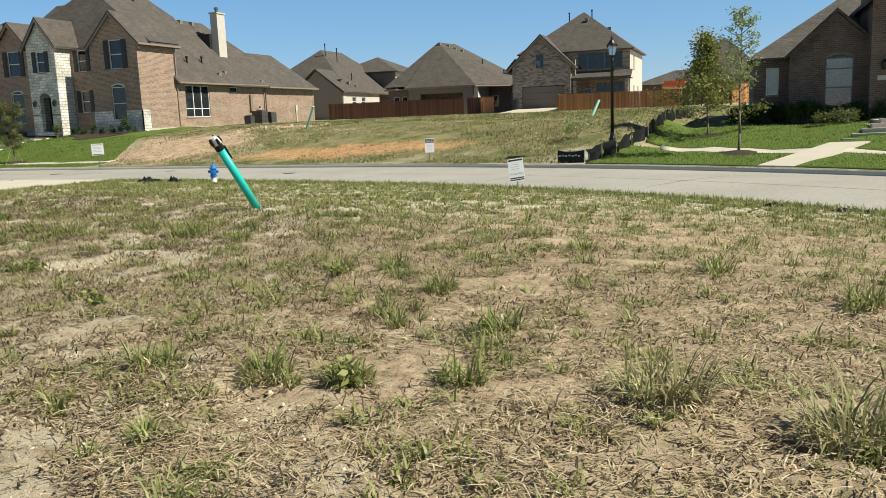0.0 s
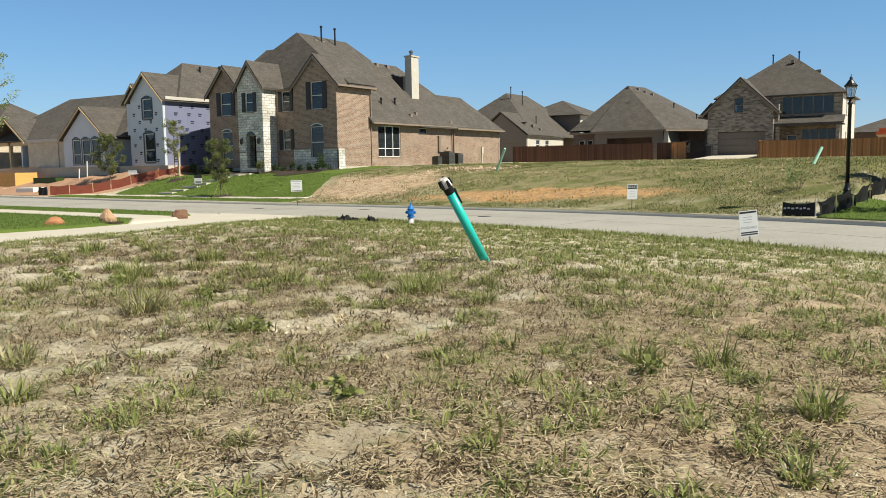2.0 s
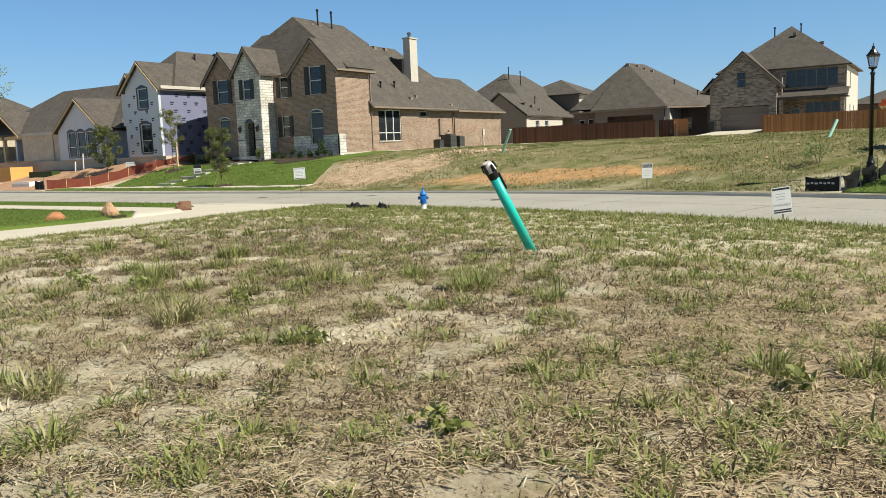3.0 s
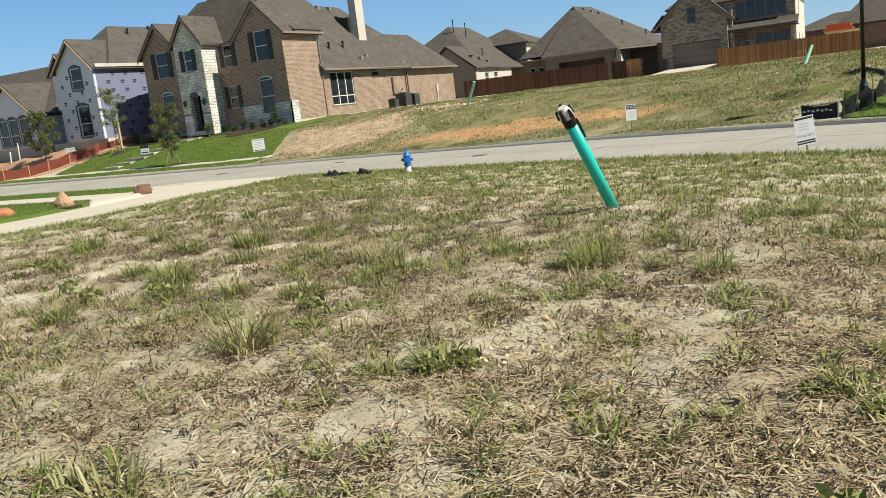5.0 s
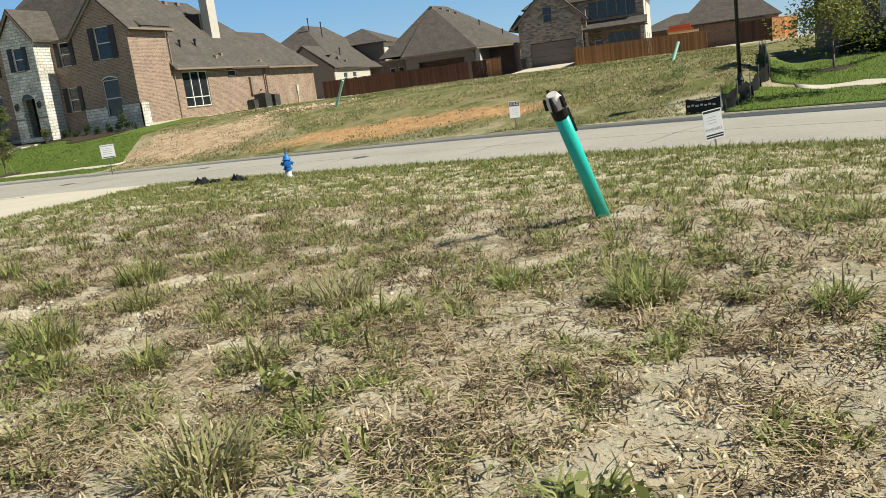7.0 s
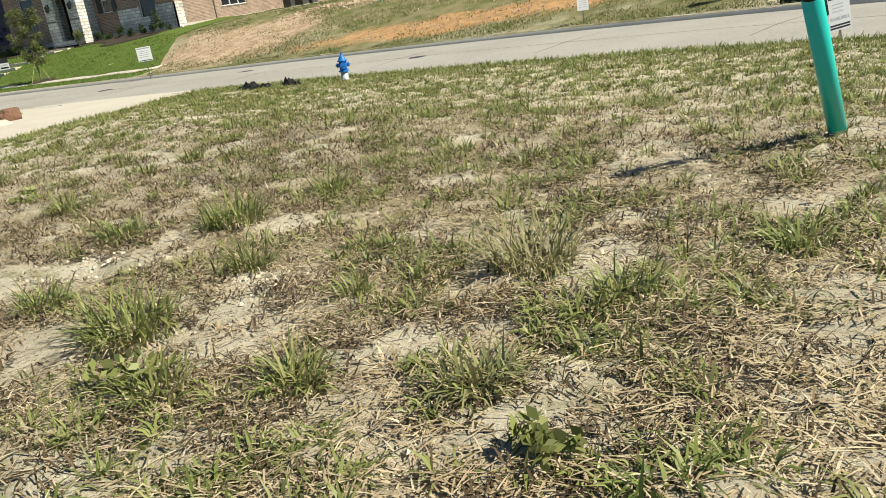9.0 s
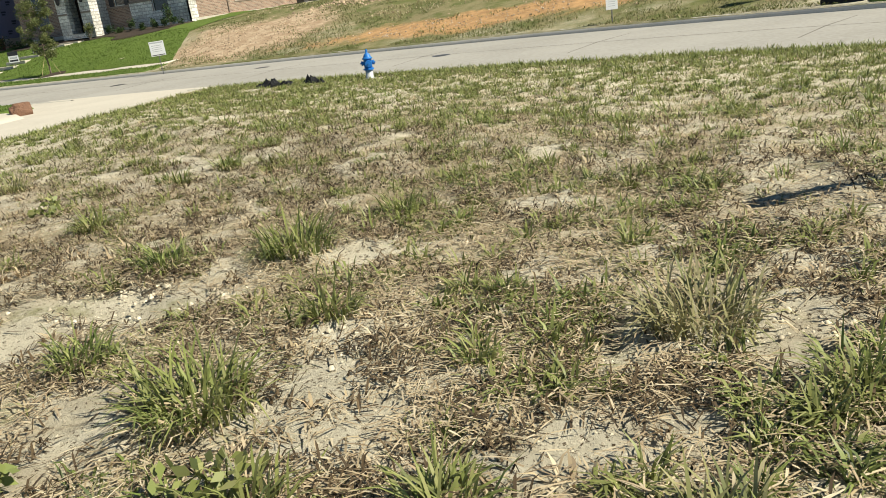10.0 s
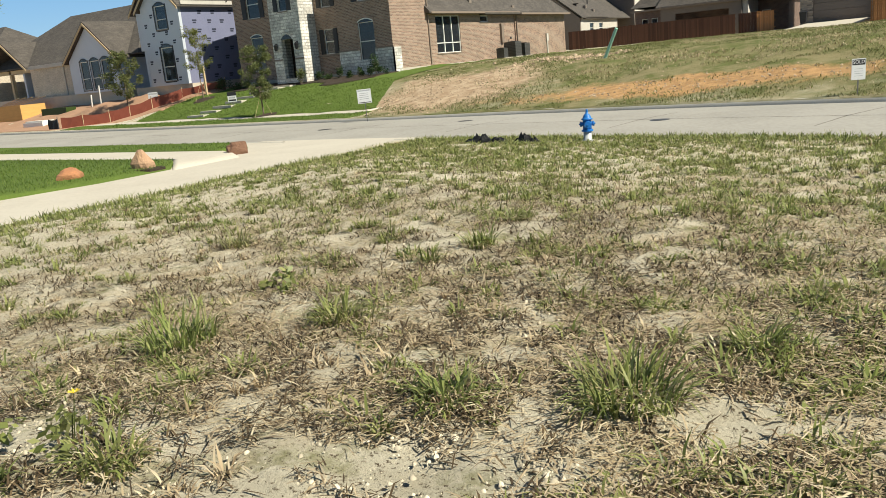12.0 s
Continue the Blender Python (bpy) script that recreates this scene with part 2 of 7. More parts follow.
M_WRAP_B = mat("blue_grey_house_wrap", (0.20, 0.21, 0.31), 0.5, vary=0.25, scale=1.0, fine=8, bump=0.3, tint=(0.14, 0.15, 0.24))
M_WRAPINK = mat("wrap_print", (0.03, 0.035, 0.06), 0.6, vary=0.1, bump=0)
M_TAPE = mat("black_flashing_tape", (0.02, 0.02, 0.024), 0.4, vary=0.2, bump=0.1)
# lit and shaded cedar: sun and shade are put into these two colours
M_CEDAR_LIT = mat("sunlit_stained_cedar", (0.50, 0.22, 0.085), 0.75, vary=0.4, scale=0.8, fine=14, bump=0.3, tint=(0.36, 0.14, 0.055), stretch=(3, 3, 0.6), island=0.0)
M_CEDAR_SHADE = mat("shaded_stained_cedar", (0.125, 0.055, 0.032), 0.75, vary=0.4, scale=0.8, fine=14, bump=0.3, tint=(0.09, 0.032, 0.018), stretch=(3, 3, 0.6))
M_PLY = mat("orange_plywood", (0.62, 0.36, 0.11), 0.7, vary=0.25, scale=1.2, fine=20, bump=0.2, stretch=(1, 1, 5))
M_LUMBER = mat("raw_lumber", (0.56, 0.42, 0.25), 0.75, vary=0.25, scale=2, fine=20, bump=0.2)
M_ORANGE = mat("orange_mesh_fence", (0.20, 0.05, 0.028), 0.6, vary=0.2, scale=2, bump=0.1)
M_PIPE = mat("teal_green_pvc", (0.015, 0.48, 0.41), 0.32, vary=0.12, scale=3, fine=20, bump=0.03, tint=(0.015, 0.42, 0.36))
M_PIPE_PALE = mat("faded_green_pvc", (0.33, 0.60, 0.48), 0.45, vary=0.2, scale=3, bump=0.05)
M_PLASTIC = mat("black_plastic_sheet", (0.012, 0.012, 0.013), 0.55, spec=0.2, vary=0.2, scale=10, bump=0.4, fine=30)
M_WRAPWHITE = mat("white_tape", (0.72, 0.66, 0.62), 0.5, vary=0.15, scale=6, bump=0.3)
M_BLUE = mat("blue_hydrant_paint", (0.018, 0.17, 0.52), 0.4, vary=0.2, scale=8, fine=50, bump=0.15, tint=(0.012, 0.11, 0.38))
M_SILVER = mat("silver_hydrant_paint", (0.55, 0.56, 0.55), 0.4, metal=0.2, vary=0.25, scale=8, bump=0.15)
M_ROCK_O = mat("orange_sandstone", (0.46, 0.20, 0.09), 0.9, vary=0.4, scale=3, fine=20, bump=0.8, depth=0.03, tint=(0.30, 0.15, 0.08))
M_ROCK_T = mat("tan_sandstone", (0.45, 0.28, 0.17), 0.9, vary=0.4, scale=3, fine=20, bump=0.8, depth=0.03)
M_ROCK_B = mat("brown_sandstone", (0.20, 0.105, 0.065), 0.9, vary=0.4, scale=3, fine=20, bump=0.8, depth=0.03)
M_INK = mat("black_sign_print", (0.02, 0.02, 0.022), 0.5, vary=0.1, bump=0)
M_GREYINK = mat("grey_sign_print", (0.42, 0.43, 0.44), 0.5, vary=0.1, bump=0)
M_STEEL = mat("dull_wire_steel", (0.20, 0.19, 0.18), 0.45, metal=0.8, vary=0.2, bump=0.1)
M_HVAC = mat("grey_louvred_metal", (0.10, 0.095, 0.09), 0.5, metal=0.3, vary=0.2, scale=3, fine=40, bump=0.6, stretch=(1, 1, 6))
M_BARK = mat("young_tree_bark", (0.16, 0.12, 0.09), 0.9, vary=0.3, scale=8, fine=40, bump=0.6, stretch=(3, 3, 1))
M_LAMPGLASS = glass_mat("frosted_lamp_glass", (0.85, 0.83, 0.78))
M_GUTTER = mat("bronze_gutter", (0.23, 0.185, 0.15), 0.5, vary=0.15, bump=0.05)
M_REDROOF = mat("orange_roof_felt", (0.55, 0.13, 0.05), 0.8, vary=0.2, scale=2, bump=0.2)
M_STRAW = blade_mat("dry_straw", [(0.64, 0.52, 0.34), (0.35, 0.26, 0.155), (0.77, 0.66, 0.46), (0.13, 0.092, 0.056), (0.54, 0.43, 0.26), (0.22, 0.155, 0.09), (0.70, 0.58, 0.385)], 0.7, 0.1, 0.4, (0.45, 0.34, 0.22))
M_LITTER = blade_mat("dark_dead_litter", [(0.07, 0.048, 0.028), (0.11, 0.075, 0.04), (0.045, 0.032, 0.02), (0.16, 0.11, 0.06)], 0.8, 0.05)
M_GRASS = blade_mat("weed_grass", [(0.165, 0.215, 0.052), (0.32, 0.355, 0.11), (0.072, 0.105, 0.026), (0.39, 0.385, 0.16), (0.215, 0.265, 0.07), (0.048, 0.07, 0.018)], 0.45, 0.28, 0.38, (0.27, 0.245, 0.095))
M_GRASS_Y = blade_mat("yellowing_grass", [(0.25, 0.265, 0.09), (0.38, 0.35, 0.16), (0.11, 0.14, 0.04), (0.44, 0.39, 0.22), (0.18, 0.16, 0.08)], 0.55, 0.2, 0.5, (0.28, 0.235, 0.13))
M_LEAF = blade_mat("tree_leaf", [(0.12, 0.15, 0.05), (0.19, 0.205, 0.075), (0.08, 0.105, 0.035), (0.25, 0.245, 0.10)], 0.5, 0.4)
M_LEAF_P = blade_mat("pale_tree_leaf", [(0.24, 0.29, 0.12), (0.33, 0.37, 0.16), (0.17, 0.22, 0.08)], 0.5, 0.4)
M_LEAF_Y = blade_mat("yellowish_tree_leaf", [(0.17, 0.19, 0.045), (0.26, 0.26, 0.07), (0.10, 0.13, 0.03), (0.32, 0.30, 0.11)], 0.5, 0.4)
M_SHRUB = blade_mat("shrub_leaf", [(0.03, 0.055, 0.014), (0.05, 0.085, 0.02), (0.022, 0.04, 0.012)], 0.5, 0.2)
M_CRUMB = mat("clay_crumb", (0.60, 0.52, 0.39), 0.95, vary=0.3, scale=3, bump=0, island=0.35, spec=0.1)
M_CLOD = mat("bank_clay_clod", (0.40, 0.30, 0.205), 0.95, vary=0.3, scale=3, bump=0, island=0.45, spec=0.1)
M_TURF = blade_mat("mown_turf", [(0.115, 0.18, 0.032), (0.16, 0.225, 0.045), (0.09, 0.145, 0.025), (0.20, 0.24, 0.065)], 0.5, 0.35)
M_SIGN = blade_mat("white_corrugated_plastic", [(0.84, 0.84, 0.84), (0.86, 0.86, 0.86)], 0.45, 0.45)
M_FLOWER = mat("yellow_petal", (0.75, 0.55, 0.03), 0.6, vary=0.1, bump=0)
M_ROUGH = blade_mat("rough_grass", [(0.11, 0.15, 0.04), (0.19, 0.215, 0.07), (0.075, 0.105, 0.03), (0.25, 0.24, 0.10)], 0.55, 0.25, 0.5, (0.22, 0.18, 0.09))


# ---- building helpers ----
class Geo:
    """Vertices and faces that become one mesh."""

    def __init__(self):
        self.v, self.f = [], []

    def add(self, verts, faces):
        k = len(self.v)
        self.v += [tuple(p) for p in verts]
        self.f += [tuple(i + k for i in q) for q in faces]
        return self

    def box(self, x0, x1, y0, y1, z0, z1):
        return self.add([(x, y, z) for z in (z0, z1) for y in (y0, y1) for x in (x0, x1)],
                        [(0, 2, 3, 1), (4, 5, 7, 6), (0, 1, 5, 4), (2, 6, 7, 3), (0, 4, 6, 2), (1, 3, 7, 5)])

    def prism(self, poly, axis, a, b):
        """A flat polygon of (u, z) drawn along x ('x': u is y) or along y ('y': u is x), or of (x, y) along z."""
        place = {"x": lambda u, w, d: (d, u, w), "y": lambda u, w, d: (u, d, w), "z": lambda u, w, d: (u, w, d)}[axis]
        n = len(poly)
        return self.add([place(u, w, d) for d in (a, b) for u, w in poly],
                        [tuple(range(n)), tuple(range(2 * n - 1, n - 1, -1))] + [(i, n + i, n + (i + 1) % n, (i + 1) % n) for i in range(n)])

    def tube(self, p, q, r0, r1=None, n=8):
        p, q = Vector(p), Vector(q)
        r1 = r0 if r1 is None else r1
        side = (q - p).normalized().orthogonal().normalized()
        up = (q - p).normalized().cross(side)
        ring = [side * math.cos(a) + up * math.sin(a) for a in (2 * math.pi * i / n for i in range(n))]
        return self.add([p + d * r0 for d in ring] + [q + d * r1 for d in ring],
                        [tuple(range(n - 1, -1, -1)), tuple(range(n, 2 * n))] + [(i, (i + 1) % n, n + (i + 1) % n, n + i) for i in range(n)])

    def lathe(self, x, y, z, profile, n=16):
        """Rings of (radius, height) round an upright axis."""
        m = len(profile)
        vs = [(x + r * math.cos(2 * math.pi * i / n), y + r * math.sin(2 * math.pi * i / n), z + h) for r, h in profile for i in range(n)]
        fs = [(j * n + i, j * n + (i + 1) % n, (j + 1) * n + (i + 1) % n, (j + 1) * n + i) for j in range(m - 1) for i in range(n)]
        return self.add(vs, fs + [tuple(range(n - 1, -1, -1)), tuple(range((m - 1) * n, m * n))])

    def wall(self, axis, at, thick, u0, u1, z0, z1, holes=()):
        """An upright slab in the plane axis = at, thick into it, with holes (u0, u1, z0, z1) right through."""
        us = sorted({u0, u1, *[h[0] for h in holes], *[h[1] for h in holes]})
        zs = sorted({z0, z1, *[h[2] for h in holes], *[h[3] for h in holes]})
        n, m = len(us) - 1, len(zs) - 1
        full = lambda i, j: 0 <= i < n and 0 <= j < m and not any(h[0] <= us[i] and us[i + 1] <= h[1] and h[2] <= zs[j] and zs[j + 1] <= h[3] for h in holes)
        at_ = lambda i, j, k: (us[i], at + thick * k, zs[j]) if axis == "y" else (at + thick * k, us[i], zs[j])
        index, vs, fs = {}, [], []

        def vert(*key):
            if key not in index:
                index[key] = len(vs)
                vs.append(at_(*key))
            return index[key]

        for i in range(n):
            for j in range(m):
                if not full(i, j):
                    continue
                for k in (0, 1):
                    fs.append(tuple(vert(a, b, k) for a, b in ((i, j), (i + 1, j), (i + 1, j + 1), (i, j + 1))))
                for di, dj, (a, b) in ((-1, 0, ((i, j), (i, j + 1))), (1, 0, ((i + 1, j), (i + 1, j + 1))), (0, -1, ((i, j), (i + 1, j))), (0, 1, ((i, j + 1), (i + 1, j + 1)))):
                    if not full(i + di, j + dj):
                        fs.append((vert(*a, 0), vert(*b, 0), vert(*b, 1), vert(*a, 1)))
        return self.add(vs, fs)

    def hip(self, x0, x1, y0, y1, z0, rise, ends=(True, True), thick=0.12):
        """A hip or gable roof over a rectangle, ridge along the longer side unless told; ends: which ends are hipped. Closed below."""
        if x1 - x0 > y1 - y0:
            h = (y1 - y0) / 2
            ra, rb = x0 + (h if ends[0] else 0), x1 - (h if ends[1] else 0)
            top = [(ra, (y0 + y1) / 2, z0 + rise), (rb, (y0 + y1) / 2, z0 + rise)]
            order = [(0, 1, 5, 4), (2, 3, 4, 5), (3, 0, 4), (1, 2, 5)]
        else:
            h = (x1 - x0) / 2
            ra, rb = y0 + (h if ends[0] else 0), y1 - (h if ends[1] else 0)
            top = [((x0 + x1) / 2, ra, z0 + rise), ((x0 + x1) / 2, rb, z0 + rise)]
            order = [(0, 1, 4), (1, 2, 5, 4), (2, 3, 5), (3, 0, 4, 5)]
        base = [(x0, y0, z0), (x1, y0, z0), (x1, y1, z0), (x0, y1, z0)]
        low = [(x, y, z - thick) for x, y, z in base]
        return self.add(base + top + low, order + [(9, 8, 7, 6)] + [(i, 6 + i, 6 + (i + 1) % 4, (i + 1) % 4) for i in range(4)])

    def gable(self, axis, c, half, a, b, z0, rise, t=0.16):
        """Two sloping roof slabs: ridge along axis from a to b over the line c, eaves half to either side."""
        for s in (-1, 1):
            poly = [(c, z0 + rise), (c + s * half, z0), (c + s * half, z0 + t), (c, z0 + rise + t)]
            self.prism(poly if s > 0 else poly[::-1], axis, a, b)
        return self


def islands(g):
    """The separate pieces of a Geo."""
    up = list(range(len(g.v)))

    def root(i):
        while up[i] != i:
            up[i] = up[up[i]]
            i = up[i]
        return i

    for q in g.f:
        for i in q[1:]:
            up[root(i)] = root(q[0])
    out = {}
    for q in g.f:
        p = out.setdefault(root(q[0]), Geo())
        p.add([g.v[i] for i in q], [tuple(range(len(q)))])
    for p in out.values():
        at, vs, fs = {}, [], []
        for q in p.f:
            for i in q:
                if p.v[i] not in at:
                    at[p.v[i]] = len(vs)
                    vs.append(p.v[i])
            fs.append(tuple(at[p.v[i]] for i in q))
        p.v, p.f = vs, fs
    return list(out.values())


def part(name, g, material, parent=None, label="", smooth=False, at=None):
    """One mesh object from a Geo, under a thing or a part of it."""
    if "wall" in name or name in ("entry_tower", "stone_cap", "bargeboard", "raw_bargeboard", "porch_post", "stone_plinth"):
        pieces = islands(g)
        for q in pieces[1:]:
            part(name, q, material, parent, label, smooth)
        g = pieces[0]
    me = bpy.data.meshes.new(name)
    me.from_pydata(g.v, [], g.f)
    bm = bmesh.new()
    bm.from_mesh(me)
    bmesh.ops.recalc_face_normals(bm, faces=bm.faces)
    bm.to_mesh(me)
    bm.free()
    if smooth:
        me.shade_smooth()
    me.materials.append(material)
    ob = new(name, me)
    if parent:
        ob.parent = parent
    if label:
        ob["label"] = label
    return ob


def thing(name, label, category, at=(0, 0, 0), group="", kind=""):
    ob = new(name)
    ob.location = at
    ob.empty_display_size = 0.2
    return tagged(ob, label, category, group, kind)


def big_mesh(name, verts, faces, material, smooth=False):
    """A mesh from arrays of vertices and of triangles or quads."""
    me = bpy.data.meshes.new(name)
    v, f = np.asarray(verts, np.float32), np.asarray(faces, np.int32)
    me.vertices.add(len(v))
    me.vertices.foreach_set("co", v.ravel())
    me.loops.add(f.size)
    me.loops.foreach_set("vertex_index", f.ravel())
    me.polygons.add(len(f))
    me.polygons.foreach_set("loop_start", np.arange(0, f.size, f.shape[1], dtype=np.int32))
    me.update(calc_edges=True)
    if smooth:
        me.shade_smooth()
    me.materials.append(material)
    return new(name, me)


# ---- the lie of the land ----
KERB_X = np.array([-200, -120, -70, -48, -34, -25, -16, -11.5, -6, -1.6, 2, 4.2, 9, 16, 26, 60])
KERB_Y = np.array([52, 45, 40.3, 37.4, 36.3, 35.7, 34.5, 33.5, 31.9, 30.0, 28.0, 26.6, 22.8, 16.0, 5.0, -32])
XS = np.arange(-220, 60.01, 0.5)
FS = np.interp(XS, KERB_X, KERB_Y)
for _ in range(3):
    FS[3:-3] = np.convolve(FS, np.ones(7) / 7, "same")[3:-3]
GS = np.gradient(FS, XS)
ROAD_W = 8.9


def far_kerb(x):
    return np.interp(x, XS, FS)


def near_kerb(x):
    return np.interp(x, XS, FS - ROAD_W * np.sqrt(1 + GS**2))


def swell(x, y):
    """Gentle unevenness of the lots."""
    return (0.035 * np.sin(0.9 * x + 0.4 * y) * np.sin(0.7 * y - 0.3 * x + 1) + 0.02 * np.sin(2.3 * x - 1.1 * y) * np.sin(1.9 * y + 0.5) + 0.010 * np.sin(6.1 * x + 2.2 * y) * np.sin(5.3 * y - 1.7 * x))


ALLEY = (-27.5, -24.2)


def land(x, y):
    """Height of the ground; the road lies in a shallow bed between its kerbs."""
    x, y = np.asarray(x, float), np.asarray(y, float)
    dn, df = near_kerb(x) - y, y - far_kerb(x)
    near = np.interp(dn, [0, 1.5, 4, 8, 11, 14, 40], [-0.62, -0.58, -0.47, -0.22, 0.02, 0.05, 0.02])
    side = np.interp(x - ALLEY[1], [0, 1.0, 3, 7, 11], [-0.64, -0.58, -0.40, -0.14, 0.03])
    lot = np.where(x > ALLEY[1], np.minimum(near, side) + swell(x, y) * np.clip(dn / 3, 0.2, 1), np.interp(dn, [0, 3, 12, 60], [-0.72, -0.68, -0.64, -0.52]))
    rise = np.interp(df, [0, 1.2, 2.2, 4.5, 8, 11, 15, 40, 60, 120, 400], [-0.60, -0.54, -0.38, 0.04, 0.70, 1.10, 1.32, 1.45, 1.6, 1.8, 1.8])
    shelf = np.interp(df, [0, 1.2, 3.3, 5.5, 8, 11, 15, 40, 60, 120, 400], [-0.60, -0.56, -0.50, 0.06, 0.70, 1.10, 1.32, 1.45, 1.6, 1.8, 1.8])
    j = np.clip((-33 - x) / 2.5, 0, 1)
    rise = rise * (1 - j) + shelf * j
    low = np.interp(df, [0, 1.2, 4.5, 7, 12, 30, 60], [-0.60, -0.53, -0.38, -0.20, 0.34, 0.75, 1.75])
    k = np.clip((x + 4.5) / 2.5, 0, 1)
    hill = rise * (1 - k) + low * k + swell(x, y) * np.clip(df / 3, 0.1, 1.6)
    lot = np.where((x > -30.5) & (x < ALLEY[1]) & ((x > ALLEY[0] - 0.15) | (dn < 1.5)), -0.80, lot)
    return np.where(dn > 0, lot, np.where(df > 0, hill, -0.94))


def sheet(name, xs, ys_of, material, lift=0.0, edge=0.0, kind="structure", label="", category=""):
    """A surface over columns xs; ys_of(x) gives the rows of that column. It follows the land, lift above it; edge: depth of its rim."""
    rows = np.array([ys_of(x) for x in xs])
    gx = np.repeat(np.asarray(xs)[:, None], rows.shape[1], 1)
    z = land(gx, rows) + lift
    n, m = rows.shape
    v = np.stack([gx, rows, z], -1).reshape(-1, 3)
    i = np.arange(n - 1)[:, None] * m + np.arange(m - 1)[None]
    f = np.stack([i, i + m, i + m + 1, i + 1], -1).reshape(-1, 4)
    if edge:
        rim = np.r_[np.arange(0, n * m, m), (n - 1) * m + np.arange(1, m), np.arange((n - 2) * m + m - 1, 0, -m), np.arange(m - 2, 0, -1)]
        low = v[rim] - (0, 0, edge)
        k = len(v) + np.arange(len(rim))
        v = np.r_[v, low]
        f = np.r_[f, np.stack([np.roll(rim, -1), rim, k, np.roll(k, -1)], -1)]
    return tagged(big_mesh(name, v, f, material, smooth=True), label, category, kind=kind)


# ---- ground, road, kerbs, pavements ----
def ground_rows(x):
    a, b = near_kerb(x), far_kerb(x)
    return np.r_[a - np.array([1500, 600, 250, 120, 70, 50, 40]), a - np.linspace(32, 22.2, 30), a - np.linspace(22, 0.25, 300), a - 0.02, a + 0.02, (a + b) / 2, b - 0.02, b + 0.02, b + np.linspace(0.4, 26, 70), b + np.array([32, 40, 55, 75, 110, 160, 260, 600, 1500])]


ground_x = np.r_[-1500, -700, -350, np.arange(-200, -70, 6), np.arange(-70, -28, 1.0), np.arange(-28, -17, 0.25), np.arange(-17, 4, 0.075), np.arange(4, 6, 0.25), np.arange(6, 24, 1.0), np.arange(24, 60, 6), 120, 300, 700, 1500]
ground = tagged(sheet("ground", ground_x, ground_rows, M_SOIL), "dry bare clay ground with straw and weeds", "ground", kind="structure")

road_x = np.r_[np.arange(-200, -70, 6), np.arange(-70, 40, 0.5)]


def ribbon(name, xs, section, material, offset_from, label, category, kind="structure"):
    """A profile of (offset from a kerb line, height) carried along the road."""
    vs, fs, m = [], [], len(section)
    for x in xs:
        g = np.interp(x, XS, GS)
        k = 1 / math.sqrt(1 + g * g)
        y = float(offset_from(x))
        vs += [(x - o * g * k, y + o * k, z) for o, z in section]
    for i in range(len(xs) - 1):
        fs += [(i * m + j, (i + 1) * m + j, (i + 1) * m + j + 1, i * m + j + 1) for j in range(m - 1)]
    return tagged(big_mesh(name, vs, fs, material), label, category, kind=kind)


slab = road_x
camber = [(-ROAD_W + 0.01, -0.755), (-ROAD_W + 0.55, -0.735), (-ROAD_W / 2, -0.67), (-0.55, -0.735), (-0.01, -0.755)]
ribbon("road", slab, camber, M_ROAD, far_kerb, "pale worn concrete street with faint joints", "road")
kerb = [(0.0, -0.92), (0.0, -0.745), (0.02, -0.65), (0.05, -0.615), (0.09, -0.60), (0.17, -0.595), (0.17, -0.92)]
ribbon("kerb_far", slab, [(o - 0.02, z) for o, z in kerb], M_KERB, far_kerb, "weathered grey concrete kerb along the street", "kerb")
near_x1 = slab[slab > ALLEY[1] + 0.9]
near_x0 = slab[slab < ALLEY[0] - 0.9]
back = [(-ROAD_W - o + 0.02, z) for o, z in kerb]
ribbon("kerb_near", near_x1, back, M_KERB, far_kerb, "weathered grey concrete kerb beside the vacant lot", "kerb")
ribbon("kerb_near_corner", near_x0, back, M_KERB, far_kerb, "weathered grey concrete kerb beside the corner lawn", "kerb")
# joints between the road slabs
joint = Geo()
for x in np.arange(-66, 14, 6.1):
    g = float(np.interp(x, XS, GS))
    k = 1 / math.sqrt(1 + g * g)
    y = float(far_kerb(x))
    for o0, o1, z0, z1 in ((-ROAD_W + 0.2, -ROAD_W / 2, -0.746, -0.666), (-ROAD_W / 2, -0.3, -0.666, -0.742)):
        a, b = (x - o0 * g * k, y + o0 * k), (x - o1 * g * k, y + o1 * k)
        joint.add([(a[0] - 0.012, a[1], z0), (a[0] + 0.012, a[1], z0), (b[0] + 0.012, b[1], z1), (b[0] - 0.012, b[1], z1)], [(0, 1, 2, 3)])
for x0 in np.arange(-66, 14, 0.5):
    ps = []
    for x in (x0, x0 + 0.5):
        g = float(np.interp(x, XS, GS))
        k = 1 / math.sqrt(1 + g * g)
        for o in (-ROAD_W / 2 - 0.012, -ROAD_W / 2 + 0.012):
            ps.append((x - o * g * k, float(far_kerb(x)) + o * k, -0.666))
    joint.add(ps, [(0, 2, 3, 1)])
tagged(part("road_joint", joint, M_MULCH), "dark thin joints between the road slabs", "road", kind="structure")

# iron covers let into the road
for x, y in ((-25.6, 33.0), (-17.2, 30.0), (-31.4, 31.7)):
    z = float(np.interp(y - far_kerb(x), [o for o, _ in camber], [h for _, h in camber]))
    lid = thing("manhole_cover", "dark iron cover let into the concrete road", "manhole cover", (x, y, z), "covers in the road")
    part("rim", Geo().lathe(0, 0, -0.03, [(0.29, 0), (0.29, 0.034), (0.24, 0.036)], 24), M_STEEL, lid)
    part("lid", Geo().lathe(0, 0, -0.03, [(0.23, 0), (0.23, 0.038), (0.2, 0.042)], 24), M_HVAC, lid)

